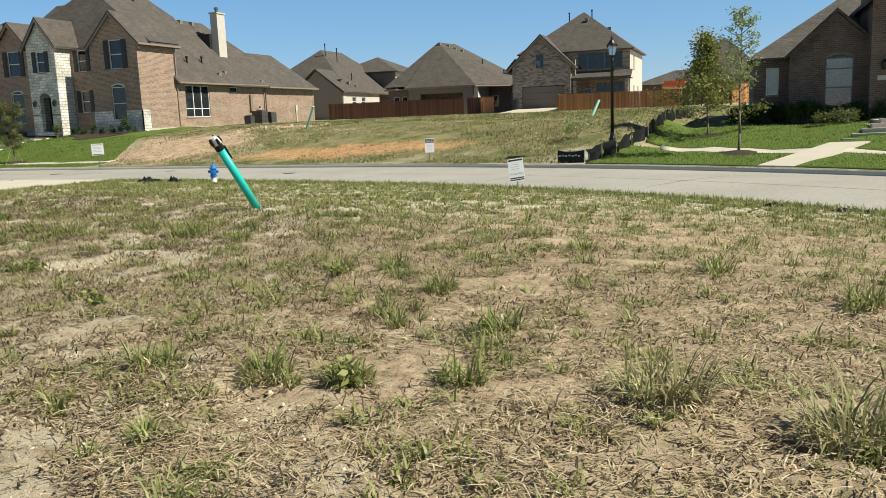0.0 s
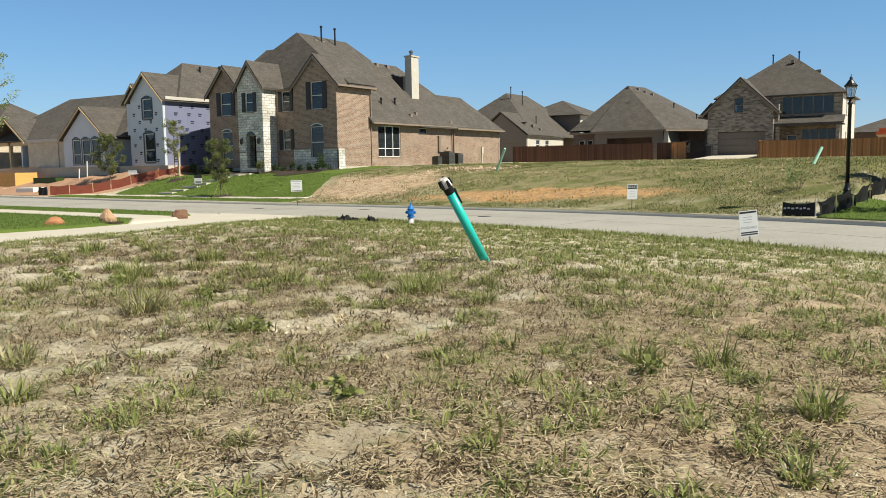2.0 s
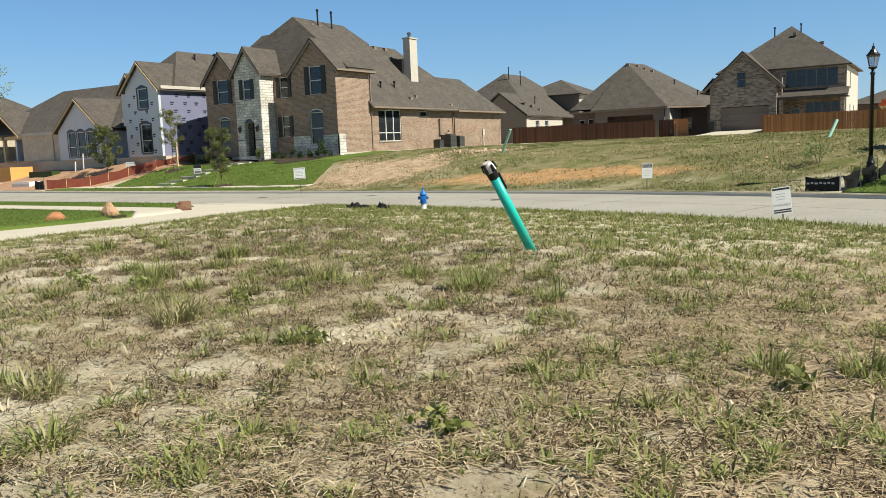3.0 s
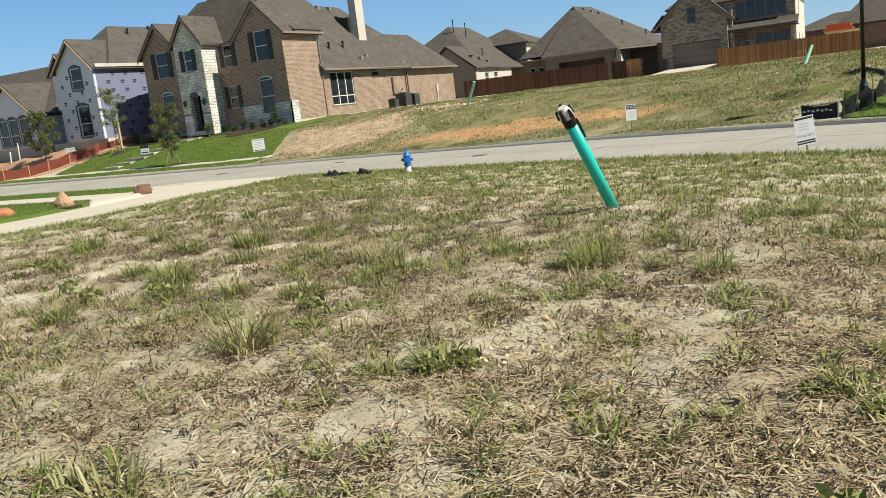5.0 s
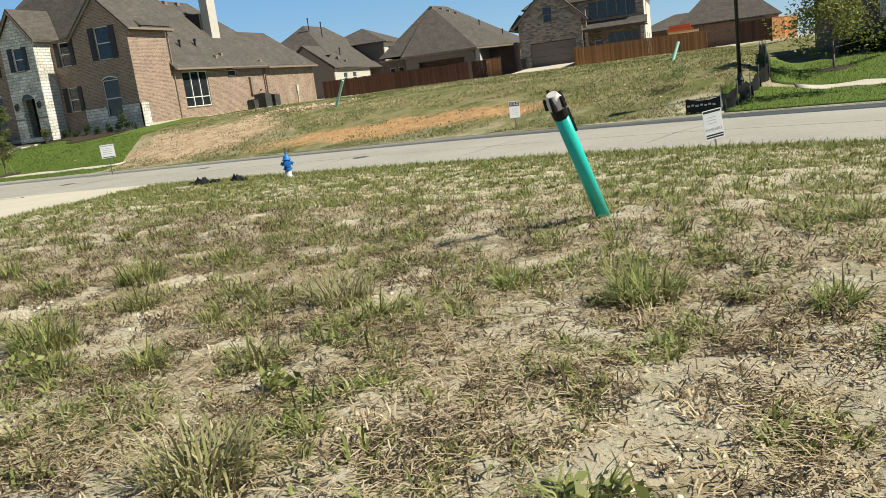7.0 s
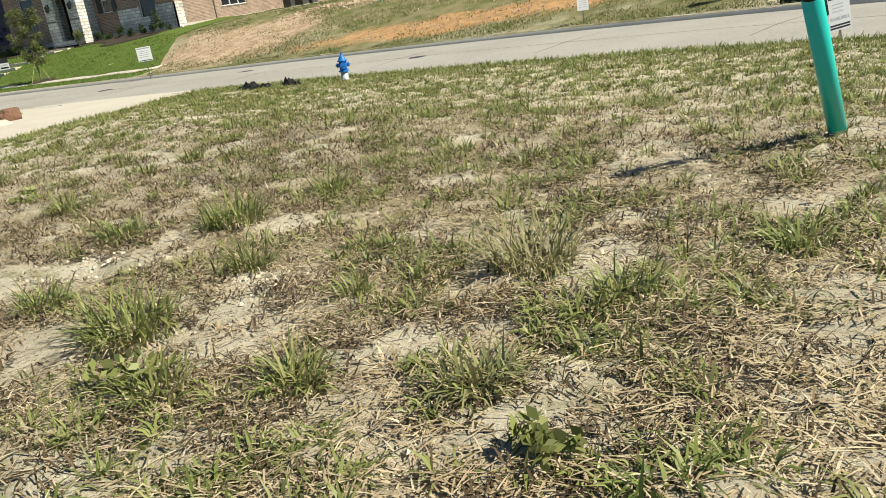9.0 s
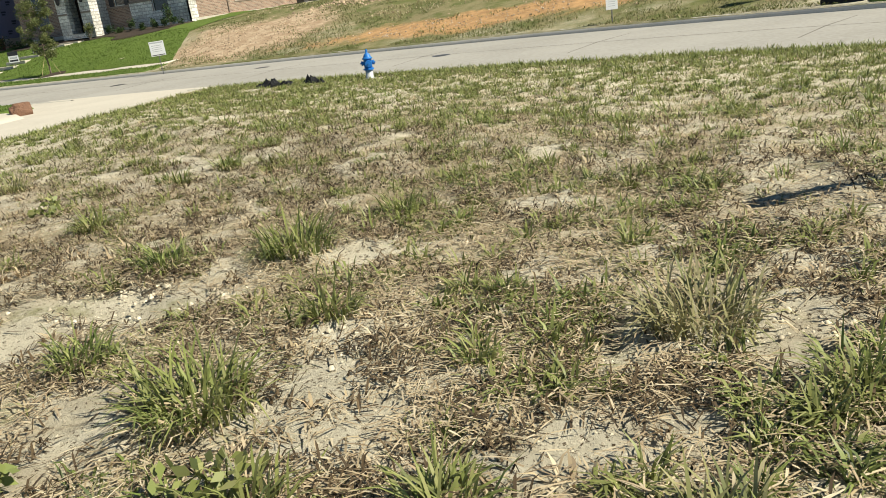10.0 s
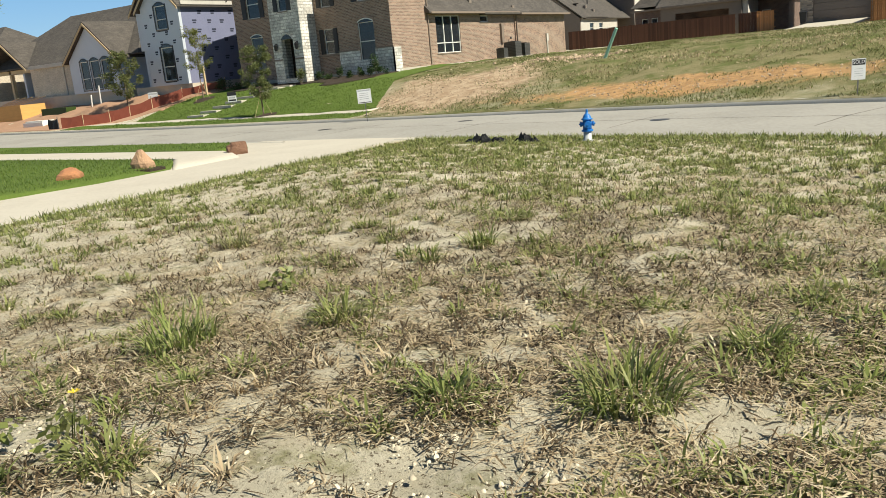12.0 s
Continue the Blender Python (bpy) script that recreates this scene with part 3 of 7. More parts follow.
# alley mouth beside the lot, its flare and the corner lawn
alley_x = np.linspace(ALLEY[0], ALLEY[1], 9)


def flat_patch(name, pts, z, material, label, category, depth=0.15):
    g = Geo().prism(pts, "z", z - depth, z)
    return tagged(part(name, g, material), label, category, kind="structure")


ny = lambda x: float(near_kerb(x))
flat_patch("alley", [(-29.2, -40), (-24.2, -40), (-24.2, 20.0), (-23.6, 22.8), (-22.0, ny(-22) - 0.6), (-20.8, ny(-20.8) + 0.35), (-24, ny(-24) + 0.5), (-27, ny(-27) + 0.5), (-30.6, ny(-30.6) + 0.35), (-31.0, ny(-31) - 0.3), (-31.0, 21.5), (-29.4, 18.5), (-28.9, 15)], -0.62, M_WALK, "pale new concrete alley mouth", "driveway", 0.3)


def lawn_rows(lo, hi, n=14):
    return lambda x: np.linspace(lo(x), hi(x), n)


lx = np.linspace(-70, -29.4, 60)
sheet("lawn_corner_verge", lx, lawn_rows(lambda x: 24.35 + (x + 28) * -0.07, lambda x: ny(x) - 0.18 - max(0, (x + 31.5)) * 0.55), M_LAWN, 0.15, 0.25, label="mown green lawn strip beside the street", category="lawn")
sheet("lawn_corner", np.linspace(-70, -27.45, 60), lawn_rows(lambda x: -20 if x < -28.6 else 13.6 + (x + 28.6) * 5.2, lambda x: 22.35 + (x + 28) * -0.07 - max(0, x + 29.2) * 0.8), M_LAWN, 0.15, 0.25, label="mown green corner lawn", category="lawn")
sheet("pavement_corner", np.linspace(-70, -27.0, 40), lawn_rows(lambda x: 22.42 + (x + 28) * -0.07 - max(0, x + 29.2) * 0.8, lambda x: 24.28 + (x + 28) * -0.07 - max(0, x + 29.2) * 0.5), M_WALK, 0.14, 0.25, label="pale concrete pavement through the corner lawn", category="pavement")

# lawn of the brick house, its verge and pavement
fk = lambda x: float(far_kerb(x))
edge_lawn = lambda y: np.interp(y, [36, 38, 41, 45, 50, 76], [-33.4, -34.0, -35.6, -37.4, -37.4, -36.9])
sheet("lawn_house_verge", np.linspace(-62, -34, 60), lawn_rows(lambda x: fk(x) + 0.17, lambda x: fk(x) + 1.9), M_LAWN, 0.03, 0.06, label="green mown verge between kerb and pavement", category="lawn")
sheet("pavement_house", np.linspace(-66, -34.3, 60), lawn_rows(lambda x: fk(x) + 1.95, lambda x: fk(x) + 3.05), M_WALK, 0.035, 0.08, label="pale concrete pavement before the brick house", category="pavement")


def side_lawn():
    ys = np.r_[np.linspace(39.2, 49, 30), np.linspace(49.6, 78, 30)]
    vs, m = [], 24
    for y in ys:
        left = np.interp(y, [39, 40.6, 49, 49.6, 78], [-57, -57, -57, -40.2, -40.2])
        for x in np.linspace(left, edge_lawn(y), m):
            yy = max(y, fk(x) + 3.25)
            vs.append((x, yy, float(land(x, yy)) + 0.03))
    k = np.arange(len(ys) - 1)[:, None] * m + np.arange(m - 1)[None]
    return big_mesh("lawn_house", vs, np.stack([k, k + 1, k + m + 1, k + m], -1).reshape(-1, 4), M_LAWN, True)


tagged(side_lawn(), "green mown front lawn running along the brick house", "lawn", kind="structure")

# lawn, verge and pavement of the house across the bend
sheet("lawn_bend_verge", np.linspace(-5.2, 14, 50), lawn_rows(lambda x: fk(x) + 0.2, lambda x: fk(x) + 4.62), M_LAWN, 0.03, 0.06, label="green mown verge along the bend", category="lawn")
sheet("pavement_bend", np.linspace(-2.7, 14, 40), lawn_rows(lambda x: fk(x) + 4.65, lambda x: fk(x) + 5.6), M_WALK, 0.04, 0.08, label="pale concrete pavement along the bend", category="pavement")
sheet("lawn_bend", np.linspace(-3.4, 14, 40), lawn_rows(lambda x: fk(x) + 5.63, lambda x: 44.2, 24), M_LAWN, 0.03, 0.06, label="green mown lawn rising to a brick house", category="lawn")


# ---- houses ----
def window(house, axis, at, s, u0, u1, z0, z1, cols=1, rail=0.5, bars=(), frame=None, sill=True, name="window", glass=None):
    """A window set into an opening; s: the way into the house. bars: heights of extra glazing bars, as shares."""
    frame = frame or M_WHITE
    w = 0.045

    def bar(a, b, c, d, d0, d1):
        lo, hi = sorted((at + s * d0, at + s * d1))
        return Geo().box(a, b, lo, hi, c, d) if axis == "y" else Geo().box(lo, hi, a, b, c, d)

    win = part(name, Geo().wall(axis, at + s * 0.06, s * 0.09, u0, u1, z0, z1, [(u0 + w, u1 - w, z0 + w, z1 - w)]), frame, house)
    us = [u0 + w] + [u0 + (u1 - u0) * i / cols for i in range(1, cols)] + [u1 - w]
    zs = [z0 + w] + sorted(z0 + (z1 - z0) * q for q in ([rail] if rail else []) + list(bars)) + [z1 - w]
    for c in us[1:-1]:
        part("mullion", bar(c - 0.035, c + 0.035, z0 + w, z1 - w, 0.05, 0.16), frame, win)
    for c in zs[1:-1]:
        part("glazing_bar", bar(u0 + w, u1 - w, c - 0.028, c + 0.028, 0.07, 0.14), frame, win)
    for a, b in zip(us, us[1:]):
        for c, d in zip(zs, zs[1:]):
            part("pane", bar(a, b, c, d, 0.10, 0.108), glass or M_GLASS, win).visible_shadow = False
    if sill:
        q = Geo()
        lo, hi = sorted((at - s * 0.04, at + s * 0.1))
        q.box(u0 - 0.05, u1 + 0.05, lo, hi, z0 - 0.08, z0 - 0.002) if axis == "y" else q.box(lo, hi, u0 - 0.05, u1 + 0.05, z0 - 0.08, z0 - 0.002)
        part("sill", q, M_TRIM, win)
    return win


def header(house, at, u0, u1, z, rise=0.18, deep=0.22, material=None):
    """A segmental arch of upright bricks over a front window, proud of the wall, one by one."""
    n = 10
    us = [u0 - 0.08 + (u1 - u0 + 0.16) * i / n for i in range(n + 1)]
    zs = [z + rise * (1 - (2 * i / n - 1) ** 2) for i in range(n + 1)]
    for i in range(n):
        part("arch_brick", Geo().prism([(us[i] + 0.008, zs[i]), (us[i + 1] - 0.008, zs[i + 1]), (us[i + 1] - 0.008, zs[i + 1] + deep), (us[i] + 0.008, zs[i] + deep)], "y", at - 0.03, at + 0.05), material or M_BRICK, house)


def fanlight(house, at, u0, u1, z, rise, frame=None):
    """The glazed arched head of a window, in a thin bowed frame."""
    n = 10
    us = [u0 + (u1 - u0) * i / n for i in range(n + 1)]
    zs = [z + 0.004 + rise * (1 - (2 * i / n - 1) ** 2) for i in range(n + 1)]
    glass = part("fanlight", Geo().prism([(u, w) for u, w in zip(us, zs)], "y", at - 0.014, at - 0.004), M_GLASS, house)
    g = Geo()
    for i in range(n):
        g.prism([(us[i], zs[i]), (us[i + 1], zs[i + 1]), (us[i + 1], zs[i + 1] + 0.07), (us[i], zs[i] + 0.07)], "y", at - 0.04, at - 0.002)
    part("bowed_frame", g, frame or M_WHITE, glass)
    return glass


def shutters(house, at, u0, u1, z0, z1, w=0.42):
    for a, b in ((u0 - w - 0.03, u0 - 0.03), (u1 + 0.03, u1 + w + 0.03)):
        g = Geo().box(a, b, at - 0.05, at - 0.004, z0, z1)
        for k in range(6):
            zz = z0 + 0.12 + (z1 - z0 - 0.24) * k / 6
            g.box(a + 0.05, b - 0.05, at - 0.062, at - 0.05, zz, zz + (z1 - z0 - 0.24) / 6 - 0.05)
        part("shutter", g, M_DARK, house)


def gutter(house, pts, r=0.07, material=None):
    g = Geo()
    for a, b in zip(pts, pts[1:]):
        d = [abs(a[i] - b[i]) for i in range(3)]
        lo, hi = [min(a[i], b[i]) for i in range(3)], [max(a[i], b[i]) for i in range(3)]
        g.box(lo[0] - r, hi[0] + r, lo[1] - r, hi[1] + r, lo[2] - r, hi[2] + r)
    return part("gutter", g, material or M_TRIM, house)


def roof_vents(house, spots):
    """Small dark box vents and pipes on a roof: x, y, z, kind."""
    for x, y, z, k in spots:
        if k == "box":
            part("roof_vent", Geo().prism([(x - 0.19, y - 0.17), (x + 0.19, y - 0.17), (x + 0.19, y + 0.17), (x - 0.19, y + 0.17)], "z", z - 0.25, z + 0.07), M_GUTTER, house)
        else:
            g = Geo().tube((x, y, z - 0.5), (x, y, z + k), 0.07)
            g.tube((x, y, z + k), (x, y, z + k + 0.16), 0.11)
            part("vent_pipe", g, M_BLACK, house)


def brick_house():
    """The finished two-storey house with three front gables."""
    h = thing("house", "two-storey tan brick house with pale stone entry and brown shingle roof", "house", (0, 0, 0))
    b, e1, e2 = 1.42, 4.75, 7.5
    yF, yS, xr, xl = 48.9, 52.9, -40.15, -54.1
    # front bay beside the long wall
    wins = [(-42.62, -41.5, 5.75, 7.8), (-42.75, -41.5, 2.1, 4.45)]
    part("front_wall", Geo().wall("y", yF, 0.3, -44.4, xr, b, e2, wins[1:] + [(-42.62, -41.5, 5.75, e2)]), M_BRICK, h, "tan brick wall")
    part("gable_wall", Geo().prism([(-44.4, e2), (-42.62, e2), (-42.62, 7.8), (-41.5, 7.8), (-41.5, e2), (xr, e2), (-42.28, 9.62)], "y", yF, yF + 0.3), M_BRICK, h)
    window(h, "y", yF, 1, *wins[0])
    window(h, "y", yF, 1, *wins[1])
    shutters(h, yF, -42.62, -41.5, 5.75, 7.8)
    header(h, yF, -42.75, -41.5, 4.45)
    fanlight(h, yF, -42.75, -41.5, 4.45, 0.18)
    st = Geo().wall("y", yF - 0.08, 0.078, -44.42, xr + 0.08, b - 0.3, 2.75, [(-42.75, -41.5, 2.1, 2.75)])
    st.box(xr, xr + 0.08, yF - 0.08, yF + 0.75, b - 0.3, 2.75)
    part("stone_plinth", st, M_STONE, h, "pale rough stone plinth")
    part("stone_cap", Geo().box(-44.45, -42.8, yF - 0.13, yF - 0.002, 2.75, 2.84).box(-41.45, xr + 0.12, yF - 0.13, yF - 0.002, 2.75, 2.84), M_TRIM, h)
    # long side wall
    tall = [(54.15, 57.25, 2.15, 4.62)]
    small = [(60.15, 61.35, 4.16, 4.6)]
    part("side_wall", Geo().wall("x", xr, -0.3, yF + 0.3, yS, b, e2), M_BRICK, h, "sunlit tan brick side wall")
    part("side_wall", Geo().wall("x", xr - 0.12, -0.3, yS, 65.4, b, e1, tall + small), M_BRICK, h)
    part("side_wall", Geo().wall("x", xr - 0.02, -0.3, 65.4, 74.3, b, e1 - 0.1), M_BRICK, h)
    part("back_wall", Geo().wall("y", 74.3, 0.3, xl, xr, b, e1 - 0.1), M_BRICK, h)
    part("side_wall", Geo().wall("x", xl, 0.3, 50.2, 74.3, b, e1).wall("x", xl, 0.3, 50.2, 60, e1, e2), M_BRICK, h)
    part("upper_back_wall", Geo().wall("y", yS, -0.3, xl + 0.3, xr - 0.3, e1, e2), M_BRICK, h)
    part("foundation", Geo().box(xl, xr + 0.03, yF + 0.32, 74.6, 0.2, b), M_FOUND, h, "pale concrete foundation")
    window(h, "x", xr - 0.12, -1, *tall[0], cols=3, rail=0.27, frame=M_WHITE)
    window(h, "x", xr - 0.12, -1, *small[0], rail=0)
    # recess with two shuttered windows
    yR = 49.35
    rw = [(-46.0, -45.2, 5.75, 7.3), (-46.0, -45.2, 2.75, 4.35)]
    part("recess_wall", Geo().wall("y", yR, 0.3, -46.65, -44.4, b, e2, rw), M_BRICK, h)
    part("bay_side_wall", Geo().wall("x", -44.4, 0.3, yF + 0.3, yR, b, e2), M_BRICK, h)
    for r in rw:
        window(h, "y", yR, 1, *r)
        shutters(h, yR, *r[:2], *r[2:], w=0.33)
    part("recess_cap", Geo().box(-46.65, -44.4, yR - 0.1, yR - 0.002, 2.62, 2.71), M_TRIM, h)
    # stone entry tower with an arched opening
    yT = 47.85
    door = (-48.5, -47.45, b, 3.95)
    tw = (-48.4, -47.65, 5.75, 7.25)
    part("entry_tower", Geo().wall("y", yT, 0.35, -49.3, -46.65, b - 0.3, 7.75, [door, tw]).wall("x", -46.65, -0.35, yT + 0.35, yR + 0.3, b - 0.3, 7.75).wall("x", -49.3, 0.35, yT + 0.35, yR + 0.3, b - 0.3, 7.75)
         .prism([(-49.3, 7.75), (-46.65, 7.75), (-47.97, 9.45)], "y", yT, yT + 0.35), M_STONE, h, "pale rough-cut stone entry tower")
    header(h, yT, *door[:2], 3.95, 0.32, 0.24, M_STONE)
    # dark glass laid over the stone stands in for the open arch's shade
    fanlight(h, yT, *door[:2], 3.95, 0.32, M_STONE)
    header(h, yT, *tw[:2], tw[3], 0.02, 0.2, M_STONE)
    window(h, "y", yT, 1, *tw)
    shutters(h, yT, *tw[:2], *tw[2:], w=0.36)
    dr = part("front_door", Geo().box(-48.6, -47.35, yT + 1.0, yT + 1.06, b, 4.3).box(-48.35, -48.03, yT + 0.98, yT + 1.0, b + 0.25, 3.7).box(-47.92, -47.6, yT + 0.98, yT + 1.0, b + 0.25, 3.7), M_DOOR, h, "dark wooden front door in shadow")
    part("handle", Geo().tube((-47.97, yT + 0.93, b + 1.0), (-47.97, yT + 0.93, b + 1.25), 0.02), M_BLACK, dr)
    part("stone_cap", Geo().box(-49.34, -48.55, yT - 0.05, yT - 0.002, 2.62, 2.71).box(-47.4, -46.61, yT - 0.05, yT - 0.002, 2.62, 2.71), M_TRIM, h)
    for x in (-48.9, -47.05):
        lan = part("wall_lantern", Geo().lathe(x, yT - 0.16, 3.25, [(0.05, 0), (0.1, 0.05), (0.13, 0.32), (0.15, 0.34), (0.03, 0.46)], 8), M_BLACK, h, "black wall lantern")
        part("bracket", Geo().box(x - 0.04, x + 0.04, yT - 0.12, yT - 0.002, 3.5, 3.75), M_BLACK, lan)
    # shaded gable at the far end of the front
    yL = 49.3
    lw = [(-52.75, -51.55, 5.7, 7.6), (-52.75, -51.55, 2.1, 4.4)]
    part("front_wall", Geo().wall("y", yL, 0.3, xl, -49.3, b, e2, [lw[1], (lw[0][0], lw[0][1], 5.7, e2)]), M_BRICK, h)
    part("gable_wall", Geo().prism([(xl, e2), (-52.75, e2), (-52.75, 7.6), (-51.55, 7.6), (-51.55, e2), (-50.3, e2), (-52.2, 9.6)], "y", yL, yL + 0.3), M_BRICK, h)
    part("side_wall", Geo().wall("x", xl, 0.3, yL + 0.3, 50.2, b, e2), M_BRICK, h)
    for r in lw:
        window(h, "y", yL, 1, *r)
    shutters(h, yL, *lw[0][:2], *lw[0][2:])
    header(h, yL, *lw[1][:2], 4.4)
    fanlight(h, yL, *lw[1][:2], 4.4, 0.18)
    # roofs
    up = Geo().add([(-54.5, 50.0, 7.62), (-39.75, 50.0, 7.62), (-39.75, 53.3, 7.62), (-45.6, 60.6, 10.75), (-54.5, 66, 7.62), (-47.35, 52.85, 12.42), (-47.1, 59.0, 12.3), (-40.25, 53.0, 4.9), (-45.6, 60.6, 6.0), (-54.5, 66, 4.9), (-40.25, 53.0, 7.6)],
                   [(0, 1, 5), (1, 2, 6), (1, 6, 5), (2, 3, 6), (3, 4, 6), (4, 0, 5, 6), (10, 7, 8, 3), (3, 8, 9, 4)])
    part("roof", up.box(-54.45, -39.8, 50.0, 53.3, 7.42, 7.6), M_SHINGLE, h, "grey-brown shingle hip roof")
    part("roof", Geo().hip(-51.4, -39.75, 52.75, 70.2, 4.86, 5.75, (False, True)), M_SHINGLE, h)
    part("roof", Geo().hip(-46.2, -39.7, 60, 74.75, 4.76, 3.25), M_SHINGLE, h)
    part("roof", Geo().hip(-54.5, -46, 56, 74.7, 4.8, 4.0), M_SHINGLE, h)
    part("gable_roof", Geo().gable("y", -42.28, 2.42, yF - 0.14, 53.4, 7.28, 2.45), M_SHINGLE, h)
    part("gable_roof", Geo().gable("y", -47.97, 1.62, yT - 0.25, 53.0, 7.42, 2.15), M_SHINGLE, h)
    part("gable_roof", Geo().gable("y", -52.2, 2.2, yL - 0.28, 54.0, 7.2, 2.45), M_SHINGLE, h)
    part("roof", Geo().hip(-54.6, -47.5, 50.35, 56.65, 7.55, 3.85), M_SHINGLE, h)
    for c, hf, y, z0, r in ((-42.28, 2.42, yF + 0.14, 7.28, 2.45), (-47.97, 1.62, yT + 0.03, 7.42, 2.15), (-52.2, 2.2, yL, 7.2, 2.45)):
        g = Geo()
        for s in (-1, 1):
            pl = [(c, z0 + r - 0.02), (c + s * hf, z0 - 0.02), (c + s * hf, z0 - 0.2), (c, z0 + r - 0.22)]
            g.prism(pl, "y", y - 0.3, y - 0.26)
        part("bargeboard", g, M_TRIM, h)
    gutter(h, [(-39.78, yF - 0.2, 7.4), (-39.78, 53.3, 7.4)])
    gutter(h, [(-39.78, 53.0, 4.78), (-39.78, 65.4, 4.78)])
    gutter(h, [(-39.68, 65.6, 4.68), (-39.68, 74.7, 4.68)])
    for y in (52.97, 65.5):
        part("downpipe", Geo().box(xr + 0.01, xr + 0.09, y, y + 0.09, b + 0.05, 4.7 if y > 60 else 7.35), M_TRIM, h)
    ch = part("chimney", Geo().box(-42.95, -42.25, 62.0, 63.15, 6.8, 11.0), M_CREAM, h, "pale plastered chimney with a metal flue")
    part("chimney_cap", Geo().box(-43.02, -42.18, 61.93, 63.22, 11.0, 11.12), M_FOUND, ch)
    part("flue", Geo().lathe(-42.6, 62.5, 11.12, [(0.14, 0), (0.14, 0.3), (0.2, 0.32), (0.2, 0.42), (0.05, 0.5)], 10), M_STEEL, ch)
    part("chimney_saddle", Geo().box(-44.6, -42.96, 61.7, 63.2, 8.0, 9.3), M_DARK, h)
    roof_vents(h, [(-46.4, 54.8, 11.75, 1.2), (-46.1, 56.2, 11.55, 1.35), (-46.6, 54.2, 11.85, "box"), (-46.5, 55.0, 11.8, "box"), (-46.3, 59.5, 11.3, "box"), (-43.4, 52.2, 9.85, "box"), (-43.2, 53.6, 9.75, "box"),
                   (-45.4, 61, 10.5, "box"), (-45.3, 62.5, 10.45, "box"), (-41.4, 56.2, 6.5, 0.35), (-41.5, 58.3, 6.6, 0.35), (-40.6, 59.2, 5.7, "box"), (-40.8, 60.3, 5.9, "box"), (-40.2, 65.0, 5.25, "box")])
    m = part("electric_meter", Geo().box(xr - 0.11, xr + 0.06, 63.0, 63.35, 2.6, 4.0), M_TRIM, h)
    part("meter_dial", Geo().tube((xr + 0.06, 64.3, 2.9), (xr + 0.16, 64.3, 2.9), 0.09), M_HVAC, m)
    part("conduit", Geo().box(xr - 0.01, xr + 0.07, 70.8, 70.95, b, 3.0).box(xr - 0.01, xr + 0.1, 70.7, 71.05, 2.5, 3.1), M_CREAM, h)
    return h


brick_house()


